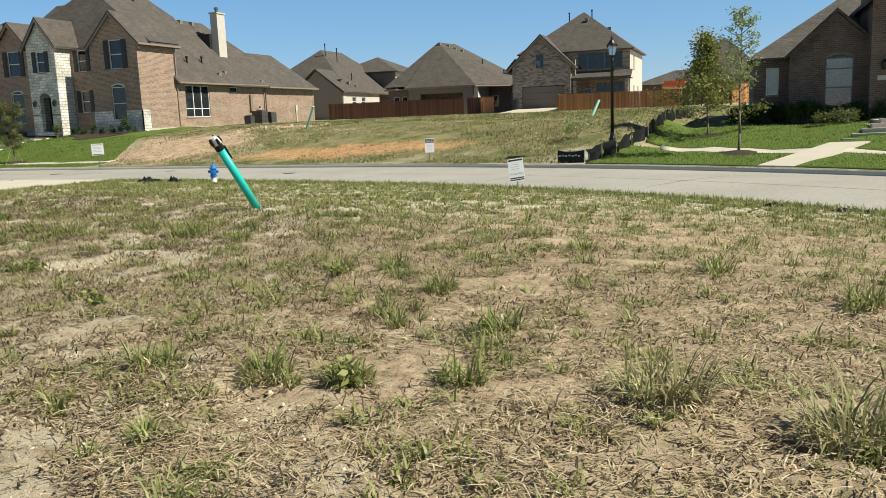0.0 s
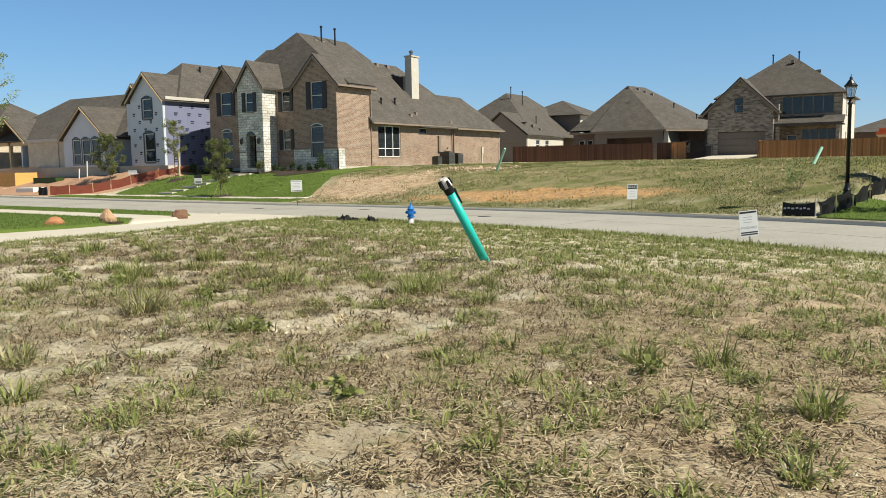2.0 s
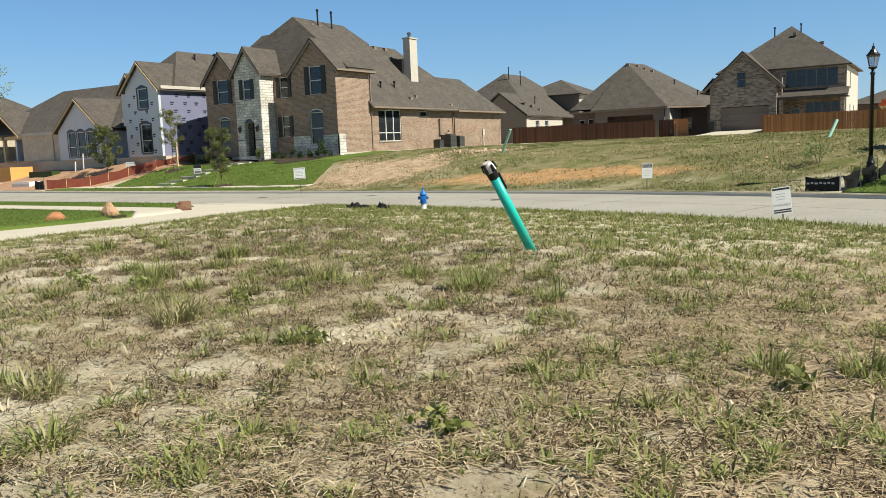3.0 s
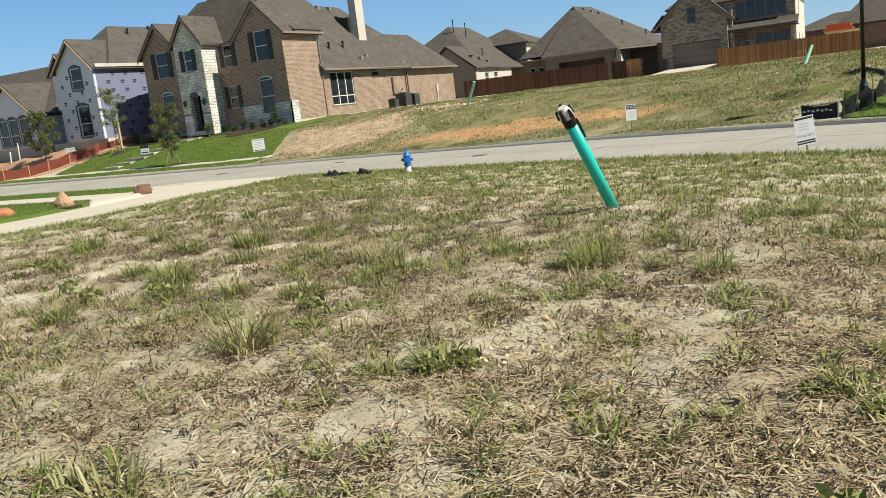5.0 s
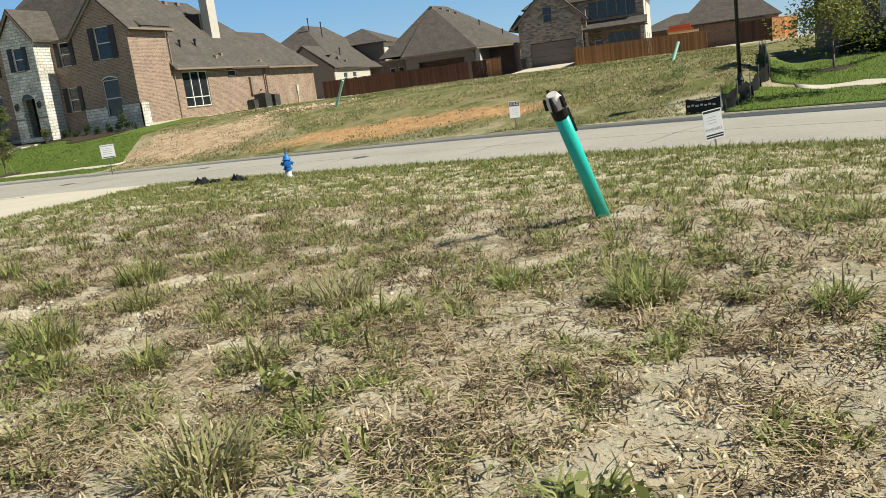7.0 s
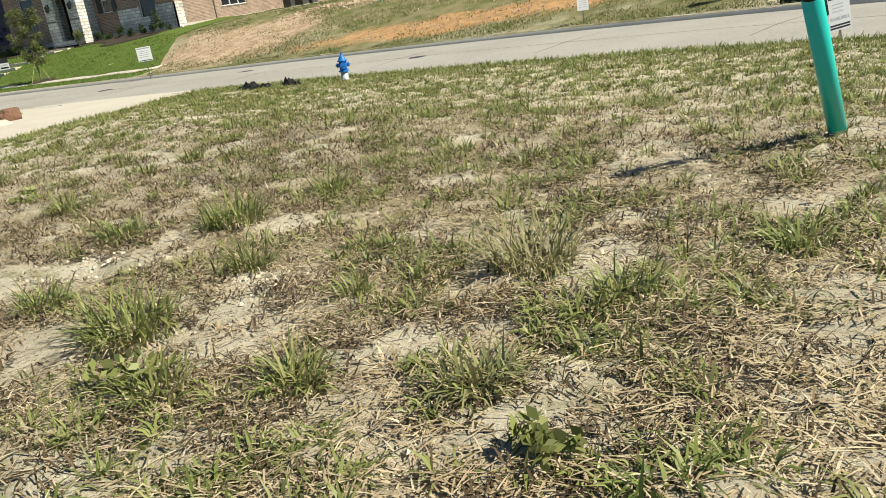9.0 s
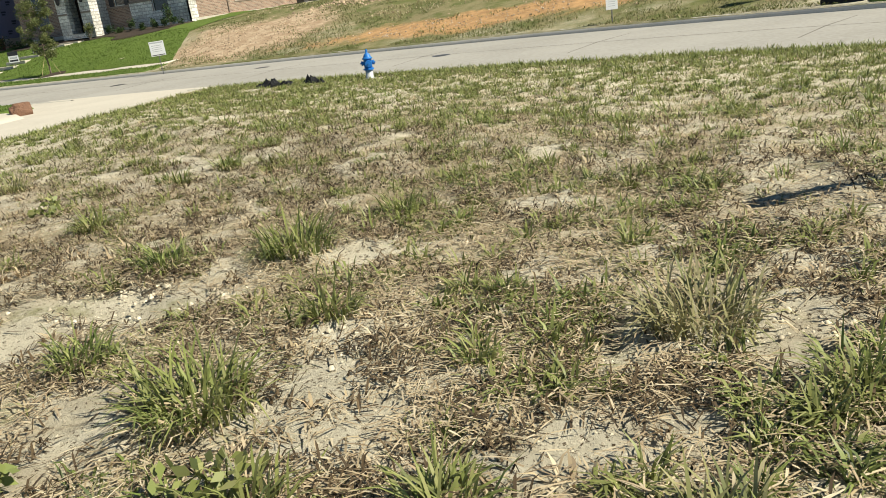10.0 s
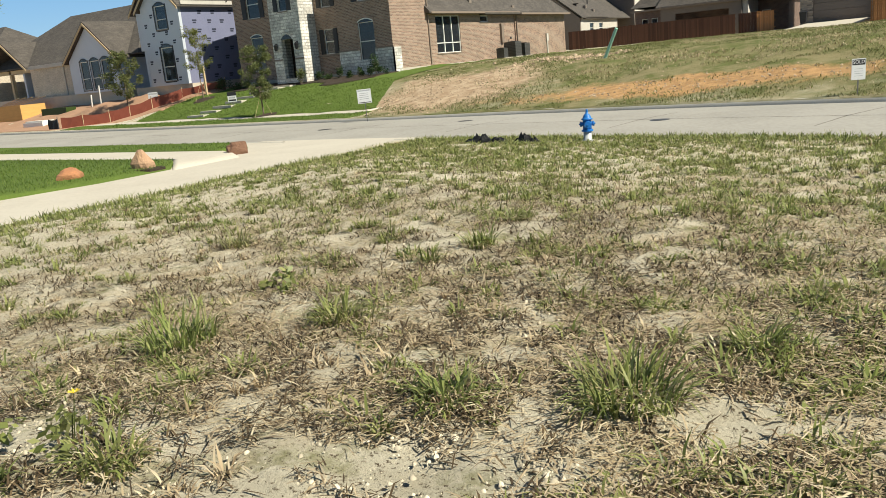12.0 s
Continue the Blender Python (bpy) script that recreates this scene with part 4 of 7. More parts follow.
def wrapped_house():
    """The two-storey house still in grey wrap, next along the street."""
    h = thing("house", "two-storey unfinished house in grey printed building wrap", "house")
    b, e = 1.75, 7.6
    yF, x0, x1 = 49.0, -63.9, -59.6
    ws = [(-62.25, -61.05, 5.9, 7.6), (-62.2, -60.9, 2.1, 4.55)]
    part("front_wall", Geo().wall("y", yF, 0.25, x0, x1, b, e, ws), M_WRAP, h)
    part("gable_wall", Geo().prism([(x0, e), (x1, e), (-61.75, 9.75)], "y", yF, yF + 0.25), M_WRAP, h)
    part("side_wall", Geo().wall("x", x1, -0.25, yF + 0.25, 63, b, e), M_WRAP_B, h, "blue-grey wrapped side wall")
    lw = (-65.1, -64.3, 5.9, 7.3)
    part("front_wall", Geo().wall("y", 50.4, 0.25, -66.3, x0, 4.6, e, [lw]).prism([(-66.3, e), (-63.9, e), (-65.1, 9.0)], "y", 50.4, 50.65).wall("y", 52.6, 0.25, -66.3, x0, b, 4.6), M_WRAP, h)
    part("side_wall", Geo().wall("x", -66.3, 0.25, 50.65, 63, b, e).wall("y", 62.75, 0.25, -66.3, x1, b, e), M_WRAP, h)
    part("slab", Geo().box(-66.3, x1, yF + 0.3, 63, 0.5, b), M_FOUND, h)
    for w in ws:
        window(h, "y", yF, 1, *w, rail=0.42)
        g = Geo()
        for a, c, z0, z1 in ((w[0] - 0.16, w[0], w[2] - 0.1, w[3] + 0.1), (w[1], w[1] + 0.16, w[2] - 0.1, w[3] + 0.1), (w[0], w[1], w[2] - 0.16, w[2])):
            g.box(a, c, yF - 0.008, yF - 0.002, z0, z1)
        part("flashing_tape", g, M_TAPE, h)
        fanlight(h, yF, w[0], w[1], w[3], 0.22, M_TAPE)
    window(h, "y", 50.4, 1, *lw)
    part("roof", Geo().hip(-66.5, -59.2, 50.5, 63.4, 7.75, 3.55, (True, True)), M_SHINGLE, h, "grey-brown shingle roof")
    part("gable_roof", Geo().gable("y", -61.75, 2.5, yF - 0.35, 54.5, 7.3, 2.5), M_SHINGLE, h)
    part("gable_roof", Geo().gable("y", -65.1, 1.6, 50.0, 54.0, 7.35, 1.75), M_SHINGLE, h)
    g = Geo()
    for c, hf, y, z0, r in ((-61.75, 2.5, yF - 0.38, 7.3, 2.5), (-65.1, 1.6, 49.97, 7.35, 1.75)):
        for s in (-1, 1):
            g.prism([(c, z0 + r + 0.02), (c + s * hf, z0 + 0.02), (c + s * hf, z0 - 0.16), (c, z0 + r - 0.16)], "y", y - 0.03, y + 0.03)
    part("raw_bargeboard", g, M_LUMBER, h, "raw lumber bargeboards")
    part("fascia", Geo().box(-59.25, -59.18, 49.0, 63.4, 7.45, 7.72), M_CREAM, h)
    rnd = random.Random(5)
    for row in range(8):
        z = 2.2 + row * 0.68
        for k in range(5):
            y = 50.0 + k * 1.5 + 0.7 * (row % 2) + rnd.uniform(-0.2, 0.2)
            part("wrap_mark", Geo().box(x1 + 0.002, x1 + 0.006, y, y + 0.42, z, z + 0.12).box(x1 + 0.002, x1 + 0.006, y + 0.02, y + 0.34, z - 0.16, z - 0.05), M_WRAPINK, h)
        for k in range(3):
            x = -63.65 + k * 1.5 + 0.75 * (row % 2)
            if not any(w[0] - 0.6 < x < w[1] + 0.1 and w[2] - 0.3 < z < w[3] + 0.3 for w in ws) and x < -59.95:
                part("wrap_mark", Geo().box(x, x + 0.34, yF - 0.006, yF - 0.002, z, z + 0.12).box(x + 0.02, x + 0.28, yF - 0.006, yF - 0.002, z - 0.16, z - 0.05), M_WRAPINK, h)
    h.matrix_basis = Matrix.Translation((-1.87 * 0.038, 1.77 * 0.038, 1.42 * 0.038)) @ Matrix.Scale(0.962, 4)
    roof_vents(h, [(-62.0, 55.5, 10.6, 0.25), (-60.9, 57.5, 9.7, "box"), (-62.6, 58.5, 11.0, 0.2)])
    return h


wrapped_house()


def gabled_house():
    """The low unfinished house at the end of the row."""
    h = thing("house", "single-storey unfinished house with tan brick side and wrapped gable", "house")
    b, e = 1.75, 4.45
    x0, x1, yF = -74.2, -67.7, 49.0
    ws = [(-72.75, -71.65, 2.0, 4.3), (-71.35, -70.2, 2.0, 4.3), (-69.9, -68.7, 2.05, 4.3)]
    part("front_wall", Geo().wall("y", yF, 0.25, x0, x1, b, e, ws), M_WRAP, h, "grey wrapped gable front")
    part("gable_wall", Geo().prism([(x0, e), (x1, e), (-70.95, 7.2)], "y", yF, yF + 0.25), M_WRAP, h)
    for w in ws:
        window(h, "y", yF, 1, *w, rail=0.4)
        g = Geo()
        for a, c, z0, z1 in ((w[0] - 0.1, w[0], w[2] - 0.1, w[3] + 0.1), (w[1], w[1] + 0.1, w[2] - 0.1, w[3] + 0.1), (w[0], w[1], w[2] - 0.1, w[2])):
            g.box(a, c, yF - 0.008, yF - 0.002, z0, z1)
        part("flashing_tape", g, M_TAPE, h)
        fanlight(h, yF, w[0], w[1], w[3], 0.22, M_TAPE)
    part("side_wall", Geo().wall("x", x1, -0.25, yF + 0.25, 62, b, e).wall("y", 62, 0.25, -84, x1, b, e).wall("x", -84, 0.25, 50.5, 62, b, e), M_WRAP, h)
    part("brick_wall", Geo().wall("y", 50.2, 0.3, -82.2, x0, b, e + 0.1), M_BRICK_T, h, "pale tan brick front wall")
    part("porch_wall", Geo().wall("y", 53.5, 0.3, -88.6, -82.2, b, e), M_TAUPE, h)
    part("porch_post", Geo().box(-85.9, -85.6, 50.3, 50.6, b, e).box(-88.6, -82.2, 50.3, 50.55, e - 0.35, e), M_LUMBER, h)
    part("slab", Geo().box(-88.6, x1, yF + 0.3, 62, 0.5, b), M_FOUND, h)
    part("downpipe", Geo().box(-77.0, -76.9, 50.1, 50.19, b, e), M_CREAM, h)
    part("roof", Geo().hip(-90, x1 + 1.6, 49.9, 62.6, 4.6, 4.6), M_SHINGLE, h, "grey-brown shingle roof")
    part("gable_roof", Geo().gable("y", -70.95, 3.7, yF - 0.35, 55.5, 4.25, 3.05), M_SHINGLE, h)
    part("gable_roof", Geo().gable("y", -85.3, 3.4, 49.6, 55.5, 4.4, 2.5), M_SHINGLE, h)
    g = Geo()
    for c, hf, y, z0, r in ((-70.95, 3.7, yF - 0.38, 4.25, 3.05), (-85.3, 3.4, 49.57, 4.4, 2.5)):
        for s in (-1, 1):
            g.prism([(c, z0 + r + 0.02), (c + s * hf, z0 + 0.02), (c + s * hf, z0 - 0.16), (c, z0 + r - 0.16)], "y", y - 0.03, y + 0.03)
    part("raw_bargeboard", g, M_LUMBER, h)
    part("fascia", Geo().box(-82.2, -74.6, 49.82, 49.9, 4.3, 4.6), M_CREAM, h)
    roof_vents(h, [(-76.5, 52.2, 6.2, "box"), (-72.5, 55.0, 8.1, "box"), (-69.0, 54.6, 7.7, "box"), (-73.0, 52.3, 6.3, 0.4)])
    return h


gabled_house()


def garage_house():
    """The hip-roofed house with a covered patio behind the dark fence."""
    h = thing("house", "brown brick house with a big hip roof and covered back patio", "house")
    b, e, y = 1.7, 5.0, 98
    part("patio_wall", Geo().wall("y", y, 0.3, -39.2, -30.6, b, e, [(-37.6, -31.9, b + 0.2, 4.35)]), M_TAUPE, h)
    part("patio_back_wall", Geo().wall("y", y + 3, 0.3, -42.5, -30.6, b, e, [(-37, -34.5, 2.4, 3.8)]).wall("y", y + 1.4, 0.3, -42.6, -39.2, b, e, [(-41.8, -41.1, 2.6, 4.2), (-40.7, -40.0, 2.6, 4.2)]), M_BRICK_R, h)
    part("side_wall", Geo().wall("x", -30.6, -0.3, y + 0.3, 103, b, e).wall("x", -42.6, 0.3, y + 1.7, 116, b, e).wall("y", 103, 0.3, -30.9, -26.9, b, e, [(-29.6, -28.7, 2.5, 3.9)]).wall("x", -26.9, -0.3, 103.3, 116, b, e).wall("y", 116, 0.3, -42.6, -26.9, b, e), M_BRICK_R, h)
    part("sunlit_pier", Geo().box(-30.55, -30.0, y + 0.2, 103, b, e), M_CREAM, h)
    for a in (-41.8, -40.7):
        window(h, "y", y + 1.4, 1, a, a + 0.7, 2.6, 4.2)
    window(h, "y", 103, 1, -29.6, -28.7, 2.5, 3.9)
    part("slab", Geo().box(-42.6, -26.9, y + 0.31, 116, 0.8, b), M_FOUND, h)
    part("roof", Geo().add([(-43.0, 99.0, 5.45), (-39.6, 99.0, 5.45), (-39.6, 97.5, 5.2), (-30.1, 97.5, 5.2), (-26.4, 102.5, 5.2), (-26.4, 116.5, 5.2), (-43.0, 116.5, 5.2), (-37.6, 105.5, 11.35), (-36.7, 110, 11.35)],
                           [(1, 0, 7), (2, 1, 7), (3, 2, 7), (4, 3, 7, 8), (5, 4, 8), (6, 5, 8, 7), (0, 6, 7)]), M_SHINGLE, h, "grey-brown shingle hip roof")
    part("soffit", Geo().prism([(-43.0, 99.0), (-39.6, 99.0), (-39.6, 97.5), (-30.1, 97.5), (-26.4, 102.5), (-26.4, 116.5), (-43.0, 116.5)], "z", 5.0, 5.18), M_TRIM, h)
    roof_vents(h, [(-37.3, 105.0, 11.1, "box"), (-36.4, 106.0, 10.9, "box"), (-35.6, 106.4, 10.5, "box"), (-34.8, 107, 10.2, "box"), (-36.5, 102.5, 8.9, "box"), (-31.5, 105.5, 8.0, 0.6), (-29.0, 107, 6.7, 0.5)])
    return h


garage_house()


def stone_garage_house():
    """The two-storey house with a stone-brick garage gable and a glazed upper porch."""
    h = thing("house", "two-storey grey mixed brick house with rear garage and glazed porch", "house")
    b, y = 1.6, 92
    x0, x1 = -23.9, -17.2
    gar = (-22.8, -17.95, b, 4.45)
    win = (-21.15, -20.25, 6.45, 8.0)
    e = 6.6
    part("garage_wall", Geo().wall("y", y, 0.3, x0, x1, b, e, [gar, (win[0], win[1], 6.45, e)]).prism([(x0, e), (win[0], e), (win[0], 8.0), (win[1], 8.0), (win[1], e), (x1, e), (-20.55, 9.85)], "y", y, y + 0.3), M_BRICK_D, h, "grey and tan mixed brick gable wall")
    window(h, "y", y, 1, *win, frame=M_TRIM)
    gd = Geo()
    for k in range(4):
        gd.box(gar[0], gar[1], y + 0.2, y + 0.26, b + 0.7 * k + 0.01, b + 0.7 * k + 0.69)
    part("garage_door", gd, M_TAUPE, h, "taupe sectional garage door in shade")
    part("side_wall", Geo().wall("x", x1, -0.3, y + 0.3, 96, b, e).wall("x", x0, 0.3, y + 0.3, 106, b, e).box(x1 - 0.01, x1 + 0.4, y + 0.6, y + 1.5, b, 7.2), M_BRICK_D, h)
    # glazed two-storey porch
    yp, xr = 93.0, -10.9
    part("porch_lower_wall", Geo().wall("y", yp + 2.2, 0.25, -17.2, xr - 0.31, b, 5.3, [(-16.3, -15.4, b + 0.1, 4.0), (-14.9, -11.6, 2.4, 4.6)]), M_BRICK_D, h)
    window(h, "y", yp + 2.2, 1, -14.9, -11.6, 2.4, 4.6, cols=4, rail=0, frame=M_TRIM)
    window(h, "y", yp + 2.2, 1, -16.3, -15.4, b + 0.1, 4.0, rail=0, frame=M_WHITE)
    part("porch_upper_wall", Geo().wall("y", yp + 0.6, 0.25, -18.6, xr, 5.3, 8.1, [(-16.6, -11.7, 6.1, 7.95)]), M_BRICK_D, h)
    window(h, "y", yp + 0.6, 1, -16.6, -11.7, 6.1, 7.95, cols=5, rail=0, frame=M_TRIM)
    part("porch_roof", Geo().prism([(yp - 0.8, 5.0), (yp + 0.6, 5.75), (yp + 0.6, 5.9), (yp - 0.8, 5.15)], "x", -17.2, xr + 0.3).box(-17.2, xr + 0.3, yp - 0.8, yp + 0.6, 4.85, 4.98), M_SHINGLE, h)
    for x in (-17.0, -11.3):
        part("porch_post", Geo().box(x, x + 0.35, yp - 0.7, yp - 0.35, b, 4.85), M_BRICK_D, h)
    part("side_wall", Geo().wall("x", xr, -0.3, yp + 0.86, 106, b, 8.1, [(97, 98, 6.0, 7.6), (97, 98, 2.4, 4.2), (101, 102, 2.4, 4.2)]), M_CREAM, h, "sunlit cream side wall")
    for r in ((97, 98, 6.0, 7.6), (97, 98, 2.4, 4.2), (101, 102, 2.4, 4.2)):
        window(h, "x", xr, -1, *r)
    part("back_wall", Geo().wall("y", 106, 0.3, x0, xr, b, 8.1), M_BRICK_D, h)
    part("slab", Geo().box(x0, xr, y + 0.35, 106, 0.6, b), M_FOUND, h)
    part("roof", Geo().hip(-23.6, xr + 0.5, yp + 0.2, 106.5, 8.15, 4.95), M_SHINGLE, h, "grey-brown shingle hip roof")
    part("gable_roof", Geo().gable("y", -20.55, 3.95, y - 0.3, 98, 6.25, 3.75), M_SHINGLE, h)
    g = Geo()
    for s in (-1, 1):
        g.prism([(-20.55, 9.98), (-20.55 + s * 3.95, 6.25), (-20.55 + s * 3.95, 6.0), (-20.55, 9.73)], "y", y - 0.34, y - 0.3)
    part("bargeboard", g, M_TRIM, h)
    part("side_eave", Geo().hip(-25.2, -23.0, 93, 106, 6.2, 1.6), M_SHINGLE, h)
    roof_vents(h, [(-18.6, 99.0, 12.2, 0.7), (-16.0, 99.5, 12.5, 0.6), (-16.4, 98.0, 12.1, "box"), (-14.2, 99.5, 11.0, "box"), (-13.6, 97.0, 10.8, "box"), (-20.0, 97.5, 10.8, "box")])
    return h


stone_garage_house()


def back_house():
    """The house with a side garage between the brick house and the fence."""
    h = thing("house", "tan house with a steep shingle roof and satellite dish", "house")
    b, e, y = 1.7, 5.2, 98
    part("garage_wall", Geo().wall("y", y + 2, 0.3, -57, -49.6, b, e, [(-54.6, -51.0, b, 4.2)]).prism([(-57, e), (-49.6, e), (-53.4, 8.2)], "y", y + 2, y + 2.3), M_TAUPE, h)
    part("garage_door", Geo().box(-54.6, -51.0, y + 2.2, y + 2.26, b, 2.9).box(-54.6, -51.0, y + 2.2, y + 2.26, 2.91, 4.2), M_TAUPE, h)
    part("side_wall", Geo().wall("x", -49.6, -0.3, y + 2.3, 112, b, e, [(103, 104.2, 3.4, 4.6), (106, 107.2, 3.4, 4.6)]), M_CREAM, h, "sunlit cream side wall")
    window(h, "x", -49.6, -1, 103, 104.2, 3.4, 4.6)
    window(h, "x", -49.6, -1, 106, 107.2, 3.4, 4.6)
    part("back_wall", Geo().wall("y", 112, 0.3, -65, -49.6, b, e).wall("x", -65, 0.3, 101, 112, b, e).wall("y", 101, 0.3, -65, -57, b, e), M_TAUPE, h)
    part("slab", Geo().box(-62, -49.6, 100.35, 112, 0.8, b), M_FOUND, h)
    part("roof", Geo().hip(-65.5, -49.2, 101, 124, 5.2, 6.6), M_SHINGLE, h, "grey-brown steep shingle roof")
    part("gable_roof", Geo().gable("y", -53.4, 4.2, y + 1.7, 108, 5.15, 3.2), M_SHINGLE, h)
    d = part("satellite_dish", Geo().lathe(-51.2, 102.6, 6.9, [(0.05, 0.0), (0.25, 0.05), (0.42, 0.16), (0.4, 0.17), (0.22, 0.08)], 12), M_HVAC, h)
    part("dish_mast", Geo().tube((-51.2, 102.6, 6.3), (-51.2, 102.6, 6.95), 0.04), M_HVAC, d)
    roof_vents(h, [(-56.0, 108, 11.3, 1.1), (-54.4, 108.5, 10.4, 1.3), (-50.6, 104, 6.7, "box"), (-50.2, 105.5, 6.2, "box"), (-51.5, 107, 7.4, 0.5)])
    return h


back_house()


def far_house():
    h = thing("house", "two-storey cream house half finished behind the others", "house")
    b, e, y = 1.8, 8.6, 116
    part("wall", Geo().wall("y", y, 0.3, -58.5, -48.6, b, e), M_TAUPE, h)
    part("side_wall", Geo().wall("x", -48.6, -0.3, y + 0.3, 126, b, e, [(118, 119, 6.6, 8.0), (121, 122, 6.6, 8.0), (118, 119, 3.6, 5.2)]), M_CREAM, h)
    for r in ((118, 119, 6.6, 8.0), (121, 122, 6.6, 8.0), (118, 119, 3.6, 5.2)):
        window(h, "x", -48.6, -1, *r, frame=M_LUMBER)
    part("back_wall", Geo().wall("y", 126, 0.3, -58.5, -48.6, b, e).wall("x", -58.5, 0.3, y + 0.3, 126, b, e), M_TAUPE, h)
    part("roof", Geo().hip(-59.2, -47.9, y - 0.6, 126.8, 8.6, 2.6), M_SHINGLE, h)
    return h


far_house()


def bend_house():
    """The dark brick house across the bend, its gable and steps towards the street."""
    h = thing("house", "brown brick single-storey house with a brick front gable", "house")
    b, e, y, yg = 0.45, 3.6, 44.0, 43.2
    w1, w2 = (1.6, 2.18, 1.85, 3.15), (4.17, 5.37, 1.15, 3.45)
    part("front_wall", Geo().wall("y", y, 0.3, 1.05, 2.6, b, e, [w1]), M_BRICK_R, h, "brown brick front wall in shade")
    part("front_wall", Geo().wall("y", yg, 0.3, 2.6, 5.9, b, 3.69, [w2]), M_BRICK_R, h)
    part("side_wall", Geo().wall("x", 2.6, 0.3, yg + 0.3, y, b, 3.69), M_BRICK_R, h)
    part("gable_wall", Geo().prism([(2.6, 3.69), (5.9, 3.69), (5.9, 4.28), (4.57, 5.53)], "y", yg, yg + 0.3), M_BRICK_R, h)
    a = window(h, "y", y, 1, *w1, rail=0, frame=M_WHITE, glass=M_LAMPGLASS)
    part("blind", Geo().box(w1[0] + 0.05, w1[1] - 0.05, y + 0.13, y + 0.145, w1[2] + 0.05, w1[3] - 0.05), M_WHITE, a, "pale closed blind")
    c = window(h, "y", yg, 1, *w2, rail=0.4, bars=(0.78,), frame=M_TRIM, glass=M_LAMPGLASS)
    # pale sheet stands in for a blind and the reflections on this window
    part("blind", Geo().box(4.22, 5.32, yg + 0.14, yg + 0.155, 2.0, 3.4), M_CREAM, c, "pale sheet standing in for a blind and reflections")
    header(h, yg, *w2[:2], 3.47, 0.14, 0.26, M_BRICK_R)
    fanlight(h, yg, *w2[:2], 3.45, 0.14, M_TRIM)
    g, n = Geo(), 22
    for s in (-1, 1):
        for k in range(n if s < 0 else 14):
            t0, t1 = k / n, (k + 0.7) / n
            p, q = 4.57 + s * 1.95 * t0, 4.57 + s * 1.95 * t1
            zp, zq = 5.36 - 1.83 * t0, 5.36 - 1.83 * t1
            g.prism([(p, zp - 0.3), (q, zq - 0.3), (q, zq - 0.04), (p, zp - 0.04)], "y", yg - 0.04, yg - 0.004)
    part("brick_band", g, M_BRICK_R, h)
    part("entry_wall", Geo().wall("y", y - 2.0, 0.3, 5.9, 12, b, 6.5).wall("x", 5.9, 0.3, y - 1.7, y + 2, b, 6.5), M_BRICK_R, h)
    part("address_plate", Geo().box(6.2, 6.75, y - 2.03, y - 2.002, 2.3, 2.5), M_CREAM, h)
    part("wall_lantern", Geo().lathe(6.45, y - 2.15, 2.75, [(0.05, 0), (0.1, 0.05), (0.13, 0.32), (0.15, 0.34), (0.03, 0.46)], 8), M_BLACK, h)
    part("side_wall", Geo().wall("x", 1.05, 0.3, y + 0.3, 60, b, e).wall("y", 60, 0.3, 1.05, 16, b, e).wall("x", 16, -0.3, y - 1.7, 60, b, e), M_BRICK_R, h)
    part("slab", Geo().box(1.05, 15.7, y + 0.31, 60, -0.2, b), M_FOUND, h)
    part("roof", Geo().hip(0.72, 16.4, y - 0.42, 54.5, 3.62, 3.75), M_SHINGLE, h, "dark grey-brown shingle roof")
    part("gable_roof", Geo().gable("y", 4.57, 2.2, yg - 0.25, y + 5, 3.46, 2.09), M_SHINGLE, h)
    part("gable_roof", Geo().gable("y", 9.0, 3.4, y - 2.35, y + 5, 5.6, 3.2), M_SHINGLE, h)
    return h


bend_house()


def row_house():
    """The dark roofed house far behind the young trees."""
    h = thing("house", "distant dark-roofed house behind the fence", "house")
    y = 128
    part("wall", Geo().wall("y", y, 0.3, -14, 5, 1.8, 5.1).wall("x", -14, 0.3, y + 0.3, 138.3, 1.8, 5).wall("x", 5, -0.3, y + 0.3, 138.3, 1.8, 5).wall("y", 138.3, 0.3, -14, 5, 1.8, 5), M_BRICK_R, h)
    part("roof", Geo().hip(-14.6, 3, y - 0.7, 139, 5, 2.2), M_SHINGLE, h)
    part("roof", Geo().hip(-8.6, 5.4, y - 0.9, 141.2, 5.2, 6.6), M_SHINGLE, h)
    part("felt_roof", Geo().box(-9.6, -6.2, 119, 124.5, 4.4, 4.7).box(-9.3, -6.5, 119.3, 124.2, 4.7, 5.2), M_REDROOF, h, "orange felt patio roof")
    for x in (-9.3, -5.7):
        part("patio_post", Geo().box(x, x + 0.2, 119.2, 119.4, 1.6, 4.4), M_LUMBER, h)
    part("patio_beam", Geo().box(-9.5, -5.5, 119.15, 127.9, 4.2, 4.38), M_LUMBER, h)
    return h


row_house()


def end_house():
    """The next house along the street, mostly hidden."""
    h = thing("house", "tan brick house at the end of the row", "house")
    part("front_wall", Geo().wall("y", 51, 0.3, -108, -91, 1.6, 5.0, [(-100, -98, 2.4, 4.2)]), M_BRICK_T, h)
    window(h, "y", 51, 1, -100, -98, 2.4, 4.2, cols=2)
    part("side_wall", Geo().wall("x", -91, -0.3, 51.3, 64, 1.6, 5.0).wall("x", -108, 0.3, 51.3, 64, 1.6, 5.0).wall("y", 64, 0.3, -108, -91, 1.6, 5.0), M_BRICK_T, h)
    part("roof", Geo().hip(-108.6, -90.4, 50.4, 64.8, 5.0, 4.6), M_SHINGLE, h)
    return h


end_house()


# ---- things out of doors ----
def lz(x, y):
    return float(land(x, y))


